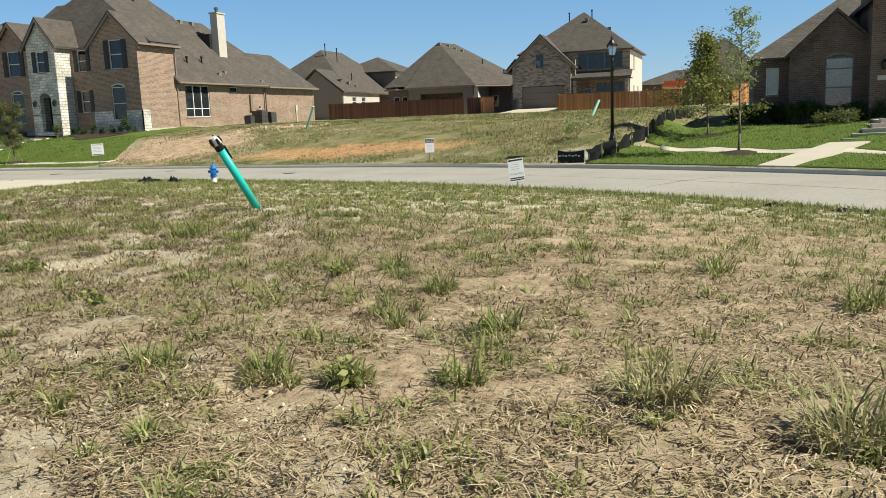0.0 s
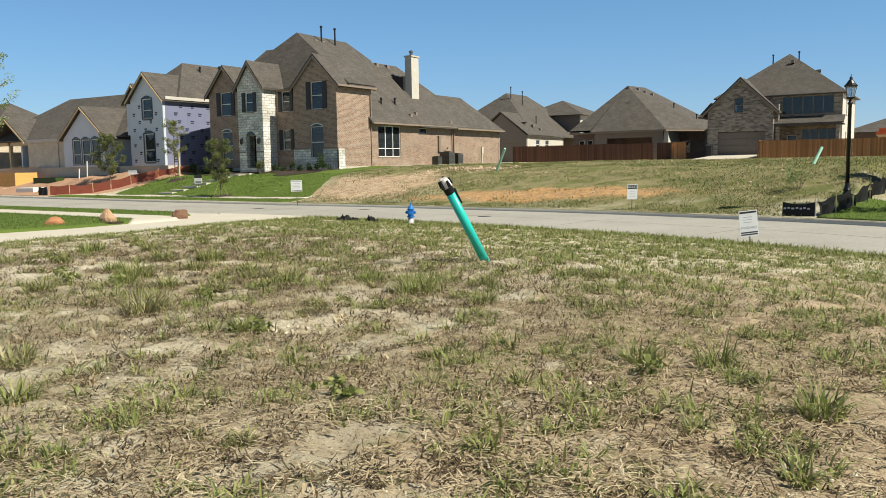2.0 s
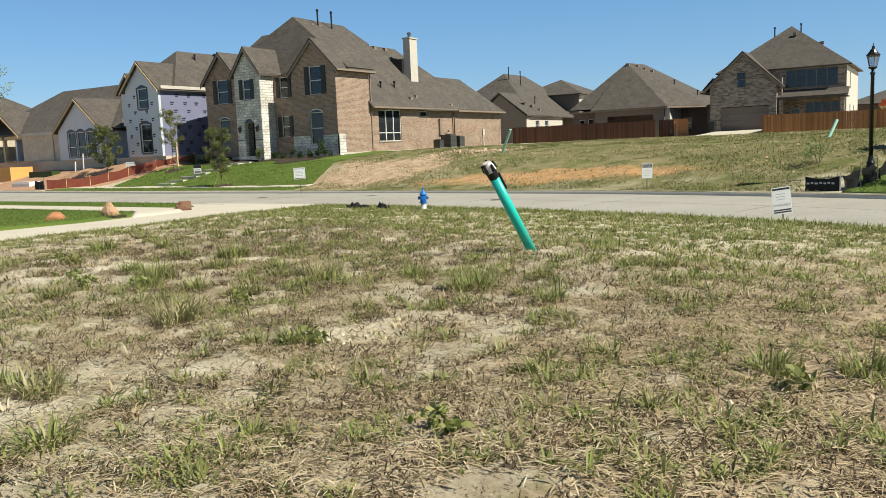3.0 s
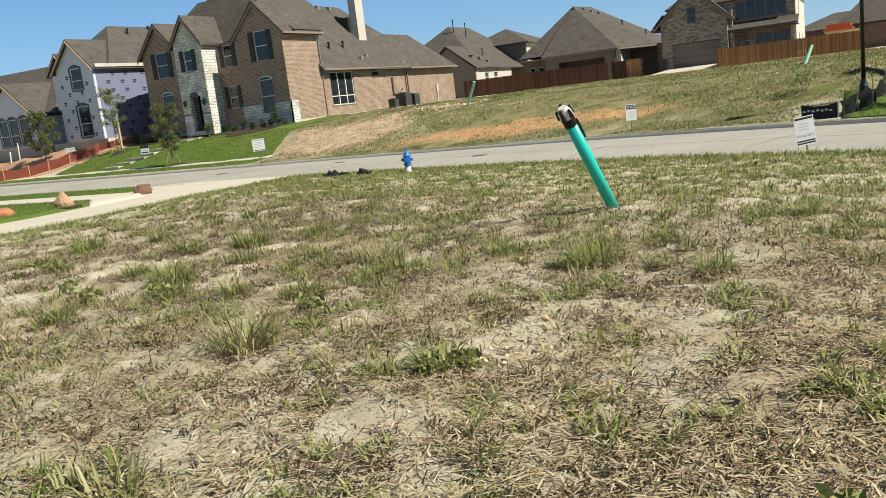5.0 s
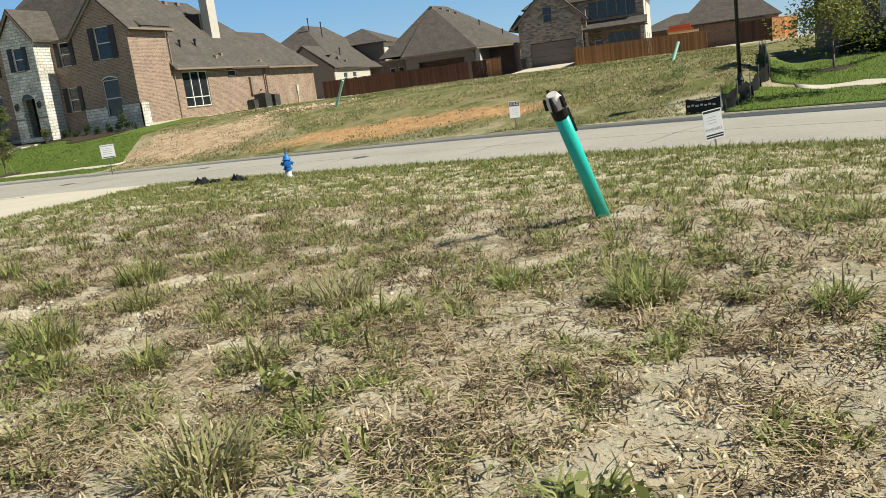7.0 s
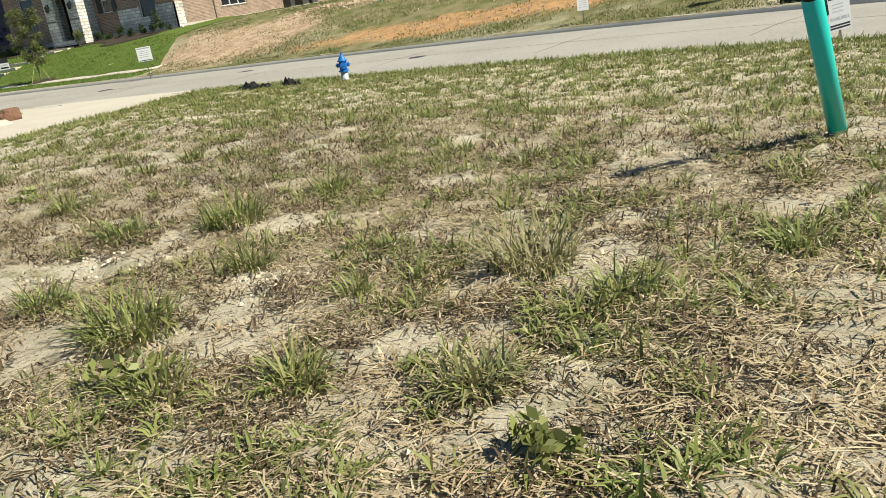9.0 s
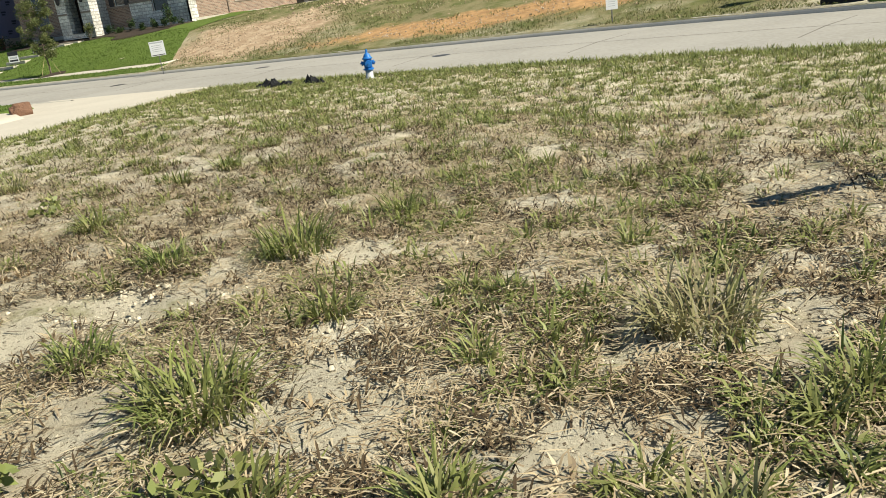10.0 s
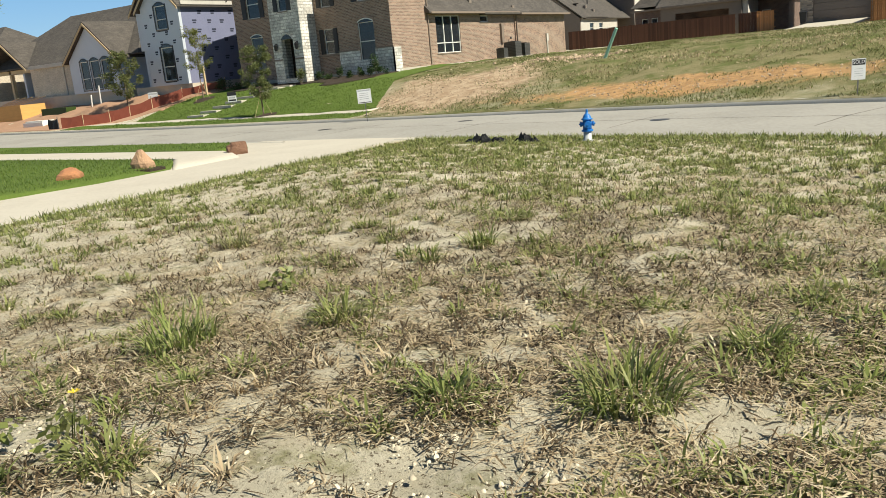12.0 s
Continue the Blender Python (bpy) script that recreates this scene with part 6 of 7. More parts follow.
tagged(part("board_stack", Geo().box(-73.6, -70.9, 43.6, 44.8, lz(-72, 44) - 0.05, lz(-72, 44) + 0.3).box(-73.4, -71.0, 43.7, 44.7, lz(-72, 44) + 0.3, lz(-72, 44) + 0.42), M_WHITE), "pale stacked boards on the ground", "stack")
for k, (x, y, hh) in enumerate(((-70.3, 47.8, 1.0), (-69.2, 47.9, 1.7))):
    tagged(part("stub_pipe", Geo().tube((x, y, lz(x, y) - 0.1), (x + 0.1, y, lz(x, y) + hh), 0.06, n=10), M_WHITE), "white plastic stub pipe in the site dirt", "pipe", "stub pipes on the site")
tagged(part("marker_post", Geo().box(-55.6, -55.48, 47.0, 47.12, lz(-55.5, 47) - 0.1, lz(-55.5, 47) + 2.0), M_LUMBER), "pale orange marker post by the site fence", "post")

# stepping slabs to the brick house's door, walk and mulch bed
for k in range(8):
    t = k / 7
    x, y = -50.2 + 2.2 * t, 41.6 + 5.6 * t
    z = lz(x, y)
    tagged(part("step_slab", Geo().box(x - 0.75, x + 0.75, y - 0.42, y + 0.42, z - 0.15, z + 0.07), M_WALK), "pale concrete stepping slab up the lawn", "step", "stepping slabs to the door")
bed_y = np.linspace(-53.5, -40.0, 40)
sheet("mulch_bed", bed_y, lawn_rows(lambda x: 47.0 + 0.35 * math.sin(x * 0.9) - (0.9 if x > -44 else 0), lambda x: 49.0, 8), M_MULCH, 0.07, 0.1, label="dark mulch bed under the front windows", category="mulch")


# plants
def leaves(n, centre, radius, size, rnd, gaps=None):
    """Many small leaf quads filling lumps round the given centres."""
    vs, fs = [], []
    for i in range(n):
        c, r = centre[rnd.randrange(len(centre))], radius
        d_ = Vector((rnd.gauss(0, 1), rnd.gauss(0, 1), rnd.gauss(0, 1))).normalized() * (rnd.random() ** 0.45)
        p = Vector(c[:3]) + Vector((d_.x * c[3], d_.y * c[3], d_.z * c[3] * r))
        a = Vector((rnd.gauss(0, 1), rnd.gauss(0, 1), rnd.gauss(0, 0.7))).normalized()
        b = a.orthogonal().normalized()
        b.rotate(Matrix.Rotation(rnd.uniform(0, 6.3), 3, a))
        s = size * rnd.uniform(0.6, 1.4)
        k = len(vs)
        vs += [p - a * s * 0.1, p + a * s * 0.45 + b * s * 0.3, p + a * s, p + a * s * 0.45 - b * s * 0.3]
        fs.append((k, k + 1, k + 2, k + 3))
    return vs, fs


def young_tree(x, y, height, crown_from, spread, n, leaf_material, label, seed, size=0.11, lean=0.0, limbs=14, stakes=False, low=False):
    rnd = random.Random(seed)
    z = lz(x, y)
    t = thing("tree", label, "tree", (x, y, z))
    g = Geo()
    pts = [Vector((lean * (k / 6) ** 2 + rnd.uniform(-0.03, 0.03), rnd.uniform(-0.03, 0.03), -0.1 + height * 0.93 * k / 6)) for k in range(7)]
    r0 = 0.0075 * height + 0.014
    for k in range(6):
        g.tube(pts[k], pts[k + 1], r0 * (1 - k / 6.5), r0 * (1 - (k + 1) / 6.5), 8)
    part("trunk", g, M_BARK, t, "", True)
    centres = []
    for k in range(limbs):
        f = crown_from + (0.97 - crown_from) * (k + rnd.random()) / limbs
        i = min(5, int(f / 0.93 * 6))
        p = pts[i].lerp(pts[i + 1], min(1, f / 0.93 * 6 - i)) if f < 0.93 else pts[6]
        a = k * 2.4 + rnd.uniform(-0.4, 0.4)
        w = spread * (0.35 + 0.65 * math.sin(math.pi * min(1, 0.18 + 0.82 * (f - crown_from) / (1 - crown_from)))) * rnd.uniform(0.6, 1.1)
        if low:
            w = spread * max(0.12, 1.15 - 1.5 * (f - crown_from) / (1 - crown_from)) * rnd.uniform(0.6, 1.1)
        q = p + Vector((math.cos(a) * w, math.sin(a) * w, w * rnd.uniform(0.1, 0.4) if low else w * rnd.uniform(0.3, 0.8)))
        part("limb", Geo().tube(p, q, r0 * 0.35, 0.006, 5), M_BARK, t)
        for u in (0.45, 0.75, 1.0):
            c = p.lerp(q, u)
            centres.append((c.x + rnd.uniform(-0.1, 0.1), c.y + rnd.uniform(-0.1, 0.1), c.z + rnd.uniform(-0.05, 0.15), spread * rnd.uniform(0.16, 0.34)))
    vs, fs = leaves(n, centres, 0.9, size, rnd)
    cr = big_mesh("crown", vs, fs, leaf_material)
    cr.parent = t
    if stakes:
        for a in (0.3, 2.5, 4.5):
            part("guy_stake", Geo().tube((math.cos(a) * 0.6, math.sin(a) * 0.6, -0.05), (0, 0, 1.25), 0.008, n=5), M_LUMBER, t)
    return t


young_tree(0.36, 33.3, 5.5, 0.42, 0.8, 1900, M_LEAF_P, "thin young street tree with sparse pale leaves", 11, 0.09, 0.05, 26)
young_tree(-0.95, 39.2, 4.6, 0.2, 2.2, 6500, M_LEAF_Y, "bushy yellowish young tree on the lawn by the silt fence", 12, 0.12, -0.1, 26, low=True)
young_tree(-43.2, 40.1, 3.9, 0.22, 0.95, 7500, M_LEAF, "staked young tree on the front lawn", 13, 0.08, 0.0, 18, True)
young_tree(-54.3, 45.6, 4.9, 0.34, 1.0, 3600, M_LEAF_Y, "staked thin tree with yellowish leaves", 14, 0.085, 0.0, 16, True)
young_tree(-61.8, 45.0, 4.2, 0.16, 1.3, 4200, M_LEAF, "bushy young tree on the building site", 15, 0.13, 0.0, 16)
young_tree(-41.7, 24.0, 9.5, 0.42, 1.2, 2200, M_LEAF_P, "tall thin tree with few leaves on the corner lawn", 16, 0.09, 0.1, 16)
for x, y in ((-43.2, 40.1), (-54.3, 45.6), (0.36, 33.3), (-0.95, 39.2), (-41.7, 24.0)):
    ring = [(x + 0.75 * math.cos(a) * (1 + 0.1 * math.sin(3 * a)), y + 0.75 * math.sin(a)) for a in (k * math.pi / 9 for k in range(18))]
    g = Geo().add([(px, py, lz(px, py) + 0.03) for px, py in ring] + [(x, y, lz(x, y) + 0.14)], [(k, (k + 1) % 18, 18) for k in range(18)])
    tagged(part("mulch_ring", g, M_MULCH), "ring of dark mulch round a young tree", "mulch", "mulch rings", "structure")


def shrub(x, y, r, h, label, seed, n=260, material=None, group="shrubs along the house"):
    rnd = random.Random(seed)
    t = thing("shrub", label, "shrub", (x, y, lz(x, y)), group)
    stems = Geo()
    for k in range(5):
        a = k * 1.26
        stems.tube((0, 0, -0.05), (math.cos(a) * r * 0.5, math.sin(a) * r * 0.5, h * 0.6), 0.012, 0.006, 5)
    part("stem", stems, M_BARK, t)
    cs = [(rnd.uniform(-r, r) * 0.55, rnd.uniform(-r, r) * 0.55, h * rnd.uniform(0.3, 0.75), r * rnd.uniform(0.3, 0.5)) for _ in range(9)]
    vs, fs = leaves(n, cs, h / (2 * r) + 0.4, 0.10, rnd)
    c = big_mesh("foliage", vs, fs, material or M_SHRUB)
    c.parent = t
    return t


rs = random.Random(21)
for k in range(15):
    x = -53.2 + k * 0.93
    if -49.9 < x < -46.4:
        continue
    shrub(x, 48.1 + rs.uniform(-0.35, 0.2) - (0.3 if x > -44 else 0), rs.uniform(0.3, 0.5), rs.uniform(0.4, 0.75), "low dark green shrub in the mulch bed", 100 + k)
shrub(-40.95, 47.95, 0.38, 1.5, "small upright conifer at the house corner", 131, 420)
shrub(-46.7, 47.35, 0.42, 1.15, "rounded green shrub beside the door", 132, 420, M_LEAF)
shrub(-54.8, 48.0, 0.8, 1.0, "spreading green shrub at the house end", 133, 500)
for k in range(13):
    x = 0.2 + k * 0.52
    shrub(x, (42.7 if x < 2.4 else 42.1) + rs.uniform(-0.4, 0.3), rs.uniform(0.45, 0.65), rs.uniform(0.75, 1.25), "dark hedge shrub under the brick front", 140 + k, 1100, group="hedge before the bend house")
for k, (x, y) in enumerate(((3.8, 39.6), (4.4, 39.2), (4.9, 40.2))):
    shrub(x, y, 0.55, 0.7, "rounded clipped green shrub beside the steps", 160 + k, 420, M_LEAF, "shrubs beside the steps")
shrub(-6.6, 37.4, 0.7, 1.15, "straggling green weed bush in the far lot", 170, 260, M_LEAF_P, "weeds of the far lot")

# garden steps to the bend house and its walk
for k in range(6):
    x, y = 3.75 + 0.42 * k, 33.6 + 0.75 * k
    z = -0.32 + 0.165 * k
    tagged(part("garden_step", Geo().box(x - 0.1, x + 1.7, y, y + 3.0, z - 0.4, z + 0.10).box(x - 0.14, x + 1.74, y - 0.03, y + 0.35, z + 0.10, z + 0.165), M_WALK), "pale concrete garden step with a thick tread", "step", "garden steps")
wv = [(0.92, fk(0.92) + 0.17), (1.97, fk(1.97) + 0.17), (4.9, 33.6), (3.55, 34.0)]
g = Geo().add([(px, py, lz(px, py) + 0.05) for px, py in wv] + [(px, py, lz(px, py) - 0.2) for px, py in wv], [(0, 1, 2, 3), (0, 4, 5, 1), (1, 5, 6, 2), (2, 6, 7, 3), (3, 7, 4, 0)])
tagged(part("garden_walk", g, M_WALK), "pale concrete walk from the kerb to the steps", "pavement", kind="structure")


# ---- grass, straw and soil crumbs ----
rng = np.random.default_rng(4)


def value_noise(x, y, s, seed=0):
    """Smooth random field between 0 and 1."""
    r = np.random.default_rng(seed).random((64, 64))
    u, v = x * s, y * s
    i, j = np.floor(u).astype(int), np.floor(v).astype(int)
    a, b = u - i, v - j
    a, b = a * a * (3 - 2 * a), b * b * (3 - 2 * b)
    g = lambda p, q: r[p % 64, q % 64]
    return (g(i, j) * (1 - a) + g(i + 1, j) * a) * (1 - b) + (g(i, j + 1) * (1 - a) + g(i + 1, j + 1) * a) * b


# small clods and hollows in the lot's soil
co = np.empty(len(ground.data.vertices) * 3)
ground.data.vertices.foreach_get("co", co)
co = co.reshape(-1, 3)
gx, gy = co[:, 0], co[:, 1]
inside = np.clip((near_kerb(gx) - gy - 0.3) * 2, 0, 1) * np.clip((gx + 22.5) * 2, 0, 1) * (gy > -8) * (gx < 5)
co[:, 2] += inside * (0.03 * (value_noise(gx, gy, 2.9, 41) - 0.5) + 0.04 * (value_noise(gx, gy, 6.3, 42) - 0.5) + 0.036 * (rng.random(len(gx)) - 0.5))
ground.data.vertices.foreach_set("co", co.ravel())


def blades(x, y, h, lean, width, turn=None, lift=0.0, segs=2):
    """Tapered blades that bend over as they rise; lean 0 is upright, 1 arches right over; above 0.96 they lie flat."""
    n = len(x)
    t = rng.uniform(0, 2 * np.pi, n) if turn is None else turn
    dx, dy = np.cos(t), np.sin(t)
    w = np.stack([-dy * width / 2, dx * width / 2, np.zeros(n)], -1)
    p = np.stack([x, y, land(x, y) + lift - 0.004], -1)
    rows = [p - w, p + w]
    flat = lean > 0.96
    steps = {2: (0.55, 1.2), 3: (0.4, 0.95, 1.5)}[segs]
    for j, k in enumerate(steps):
        a = np.where(flat, 1.54 + 0.12 * j, lean * k * np.pi / 2)
        r = h / segs
        p = p + np.stack([dx * np.sin(a) * r, dy * np.sin(a) * r, np.cos(a) * r], -1)
        if j < segs - 1:
            rows += [p - w * (0.95 - 0.2 * j), p + w * (0.95 - 0.2 * j)]
    rows.append(p)
    v = np.stack(rows, 1).reshape(-1, 3)
    m = len(rows)
    k = np.arange(n)[:, None] * m
    tri = []
    for j in range(segs - 1):
        q = 2 * j
        tri += [k + [q, q + 1, q + 3], k + [q, q + 3, q + 2]]
    tri.append(k + [m - 3, m - 2, m - 1])
    return v, np.concatenate(tri, 1).reshape(-1, 3)


def stuff(name, sets, material, label, category):
    vs, fs, k = [], [], 0
    for v, f in sets:
        vs.append(v)
        fs.append(f + k)
        k += len(v)
    return tagged(big_mesh(name, np.concatenate(vs), np.concatenate(fs), material), label, category, kind="stuff")


def lot_points(n, near=0.65):
    """Random spots on the vacant lot, thicker along the walked line."""
    t = rng.random(n)
    k = rng.random(n) < near
    along = rng.random(n) ** 0.8 * 1.35 - 0.1
    cx, cy = 0.2 - 9.9 * along, 0.4 + 6.6 * along
    off, side = rng.gamma(2.2, 2.1, n) + 0.4, rng.normal(0, 2.6, n)
    x = np.where(k, cx - 0.55 * off + 0.83 * side, rng.uniform(-23.2, 5, n))
    y = np.where(k, cy + 0.83 * off + 0.55 * side, rng.uniform(1, 26, n))
    ok = (y < near_kerb(x) - 0.02) & (x > ALLEY[1] + 0.05 + 0.2 * np.sin(3 * y)) & (x < 7) & (y > -1)
    return x[ok], y[ok]


def green_share(x, y):
    """Where the lot is greener: towards the kerbs and in patches."""
    dn = near_kerb(x) - y
    edge = np.interp(dn, [0, 2, 6, 8, 11, 14], [1.25, 1.2, 1.15, 1.0, 0.72, 0.5])
    sidep = np.interp(x - ALLEY[1], [0, 4, 10], [0.9, 0.6, 0.0])
    return np.clip(np.maximum(edge, sidep) + 0.4 * (value_noise(x, y, 0.55, 3) - 0.5), 0, 1)


def bare(x, y):
    v = value_noise(x, y, 0.75, 9) * 0.22 + value_noise(x, y, 2.1, 10) * 0.38 + value_noise(x, y, 5.5, 11) * 0.4
    for cx, cy, r in ((-12.55, 8.7, 0.4), (-13.1, 8.75, 0.4), (-10.95, 9.15, 0.35), (-10.4, 10.05, 0.3), (-12.4, 9.8, 0.3), (-16.5, 11.95, 0.4), (-1.43, 6.65, 0.45), (-0.41, 9.6, 0.5), (-2.5, 3.3, 0.4), (-11.6, 8.75, 0.4), (-8.6, 8.35, 0.35), (-11.2, 9.3, 0.45), (-10.55, 7.95, 0.35), (-8.9, 7.95, 0.3), (-9.65, 12.3, 0.4), (-7.3, 6.6, 0.4), (-8.15, 6.35, 0.4), (-6.2, 6.65, 0.35), (-1.35, 4.45, 0.35), (-9.9, 8.9, 0.3), (-3.9, 4.6, 0.35)):
        v = v - 0.22 * np.exp(-((x - cx) ** 2 + (y - cy) ** 2) / r ** 2)
    return v


# flattened straw in mats
x, y = lot_points(270000, 0.86)
x, y = np.r_[x, rng.uniform(-5, 4.5, 75000)], np.r_[y, 2.5 + 12 * rng.random(75000) ** 1.3]
keep = bare(x, y) > rng.uniform(0.24, 0.5, len(x))
x, y = x[keep], y[keep]
wind = value_noise(x, y, 0.9, 5) * 9.0
straw = blades(x, y, rng.uniform(0.03, 0.14, len(x)), rng.uniform(0.965, 0.999, len(x)), rng.uniform(0.0035, 0.008, len(x)), wind + rng.normal(0, 1.6, len(x)), rng.uniform(0.003, 0.05, len(x)))
x, y = lot_points(26000, 0.66)
x, y = np.r_[x, rng.uniform(-4.5, 4.5, 9000)], np.r_[y, rng.uniform(3, 14, 9000)]
keep = bare(x, y) > rng.uniform(0.32, 0.54, len(x))
x, y = x[keep], y[keep]
stub = blades(x, y, rng.uniform(0.02, 0.09, len(x)), rng.uniform(0.6, 0.955, len(x)), rng.uniform(0.003, 0.006, len(x)))
stuff("dry_straw", [straw, stub], M_STRAW, "flattened dry straw and dead grass stubble", "dry grass")

x, y = lot_points(250000, 0.72)
keep = value_noise(x, y, 3.1, 61) * 0.5 + value_noise(x, y, 8.0, 62) * 0.5 > rng.uniform(0.34, 0.64, len(x))
keep &= bare(x, y) > rng.uniform(0.2, 0.36, len(x))
x, y = x[keep], y[keep]
stuff("dark_litter", [blades(x, y, rng.uniform(0.03, 0.13, len(x)), rng.uniform(0.92, 0.999, len(x)), rng.uniform(0.004, 0.010, len(x)) * (1 + 0.03 * np.maximum(0, y - 8)), None, rng.uniform(0.004, 0.03, len(x)))], M_LITTER, "dark rotted stems and leaf litter on the soil", "litter")

# thin green and yellowing grass
x, y = lot_points(290000, 0.25)
keep = green_share(x, y) * np.clip((bare(x, y) - 0.36) * 6, np.interp(near_kerb(x) - y, [3, 10], [1.0, 0.15]), 1) > rng.uniform(0.12, 0.95, len(x))
x, y = x[keep], y[keep]
dn = near_kerb(x) - y
hgt = rng.uniform(0.03, 0.1, len(x)) + np.clip(1 - dn / 7, 0, 1) * rng.uniform(0, 0.05, len(x))
half = rng.random(len(x)) < 0.5
mk = lambda q: blades(x[q], y[q], hgt[q], rng.uniform(0.55, 0.955, q.sum()), rng.uniform(0.004, 0.008, q.sum()) * (1 + 0.055 * np.hypot(x[q] + 5, y[q] - 4)))
stuff("thin_grass", [mk(half)], M_GRASS, "thin green grass growing through the straw", "grass")
fx = rng.uniform(-23, 6, 20000)
fy = near_kerb(fx) - rng.gamma(1.5, 0.3, len(fx)) - 0.02
ey = rng.uniform(6, 26.5, 9000)
ex = np.interp(ey, [6, 20, 22.8, 25.6], [-24.0, -24.0, -23.4, -21.8]) + rng.gamma(1.4, 0.25, len(ey))
low = ey < near_kerb(ex) - 0.05
fx, fy = np.r_[fx, ex[low]], np.r_[fy, ey[low]]
clear = np.hypot(fx + 17.2, fy - 24.5) > 0.75
fx, fy = fx[clear], fy[clear]
fringe = blades(fx, fy, 0.05 + 0.17 * rng.random(len(fx)) ** 2, rng.uniform(0.35, 0.92, len(fx)), rng.uniform(0.009, 0.02, len(fx)), None, 0.0, 2)
stuff("kerb_grass", [fringe], M_GRASS, "taller ragged grass along the near road edge", "grass")
stuff("yellow_grass", [mk(~half)], M_GRASS_Y, "yellowing thin grass", "grass")

# clumps
BIG = [(-8.42, 9.1, 3), (-10.17, 8.19, 3), (-10.98, 8.45, 2), (-10.07, 9.08, 2), (-10.78, 9.99, 3), (-9.53, 9.44, 1), (-7.91, 8.6, 2), (-8.31, 7.77, 2), (-11.48, 9.66, 2), (-12.72, 10.42, 2), (-9.24, 8.73, 1), (-9.02, 7.72, 2),
       (-9.57, 7.6, 2), (-6.33, 8.88, 3), (-7.81, 6.49, 3), (-6.39, 6.39, 2), (-7.18, 9.19, 2), (-5.33, 8.57, 2), (-2.71, 7.12, 2), (-3.21, 7.03, 2), (-3.61, 5.97, 1), (-7.0, 4.76, 2), (-6.13, 4.26, 2), (-10.17, 6.94, 2)]
MORE = [(-4.85, 10.67, 1), (-1.17, 5.31, 2), (-1.17, 8.24, 2), (0.11, 7.5, 2), (-0.06, 4.23, 3), (-1.1, 4.29, 2), (-1.67, 4.1, 2), (-2.14, 4.03, 2), (-2.82, 3.95, 2), (-1.96, 6.33, 2), (1.07, 6.31, 2), (0.73, 3.91, 3), (-1.92, 5.3, 1),
        (0.71, 7.86, 1), (-13.32, 9.72, 3), (-12.95, 12.46, 2), (-13.07, 11.89, 1), (-10.4, 10.75, 2), (-15.67, 12.33, 2), (-12.39, 8.63, 2)]


def clump(cx, cy, n, r, h, spread=0.6, segs=3):
    a = rng.uniform(0, 2 * np.pi, n)
    q = r * np.sqrt(rng.random(n))
    x, y = cx + q * np.cos(a), cy + q * np.sin(a)
    return blades(x, y, h * rng.uniform(0.35, 1.35, n), np.clip(rng.normal(spread + 0.06, 0.26, n), 0.05, 0.95), rng.uniform(0.006, 0.014, n) * (1 + 0.055 * max(0, cy - 9)), a + rng.normal(0, 0.9, n), 0.0, segs)


for i, (cx, cy, s) in enumerate(BIG + MORE):
    n, r, h = {1: (70, 0.07, 0.15), 2: (130, 0.13, 0.19), 3: (240, 0.21, 0.27)}[s]
    v, f = clump(cx, cy, n, r, h)
    v2, f2 = clump(cx, cy, n // 3, r * 1.15, h * 0.6, 0.85)
    base = (cx, cy, lz(cx, cy))
    o = thing("grass_clump", "green tussock of weed grass in dry straw", "grass clump", base, "grass clumps of the lot")
    for nm, vv, ff, mm in (("green_tuft", v, f, M_GRASS if i % 7 else M_GRASS_Y), ("dead_tuft", v2, f2, M_STRAW)):
        big_mesh(nm, vv - base, ff, mm).parent = o
x, y = lot_points(32000, 0.25)
tufty = value_noise(x, y, 1.4, 71) * 0.35 + value_noise(x, y, 4.2, 72) * 0.65
keep = green_share(x, y) * np.clip((bare(x, y) - 0.3) * 5, np.interp(near_kerb(x) - y, [3, 9], [0.8, 0.0]), 1) * np.clip((tufty - 0.36) * 5, 0.02, 1.2) > rng.uniform(0.1, 0.8, len(x))
stuff("weed_tufts", [clump(a, b, int(rng.integers(10, 34)), rng.uniform(0.02, 0.09), rng.uniform(0.06, 0.15), rng.uniform(0.62, 0.9), 2) for a, b in zip(x[keep], y[keep])], M_GRASS, "small green weed tufts scattered over the lot", "grass")
x, y = lot_points(700, 0.5)
stuff("dead_tufts", [clump(a, b, int(rng.integers(12, 36)), rng.uniform(0.03, 0.09), rng.uniform(0.05, 0.12), 0.78, 2) for a, b in zip(x, y)], M_STRAW, "dead tan grass tufts", "dry grass")

# crumbs of soil and small stones
x, y = lot_points(24000, 0.9)
s = rng.uniform(0.002, 0.008, len(x))
z = land(x, y) + s * 0.2
o = np.array([(1, 0, 0), (-0.4, 0.8, 0), (-0.5, -0.9, 0), (0.1, 0.1, 0.9)])
jit = rng.uniform(0.6, 1.4, (len(x), 4, 3))
v = (np.stack([x, y, z], -1)[:, None] + o[None] * jit * s[:, None, None]).reshape(-1, 3)
k = np.arange(len(x))[:, None] * 4
stuff("soil_crumbs", [(v, np.concatenate([k + [0, 1, 3], k + [1, 2, 3], k + [2, 0, 3]], 1).reshape(-1, 3))], M_CRUMB, "pale clay crumbs and pebbles on the soil", "pebbles")

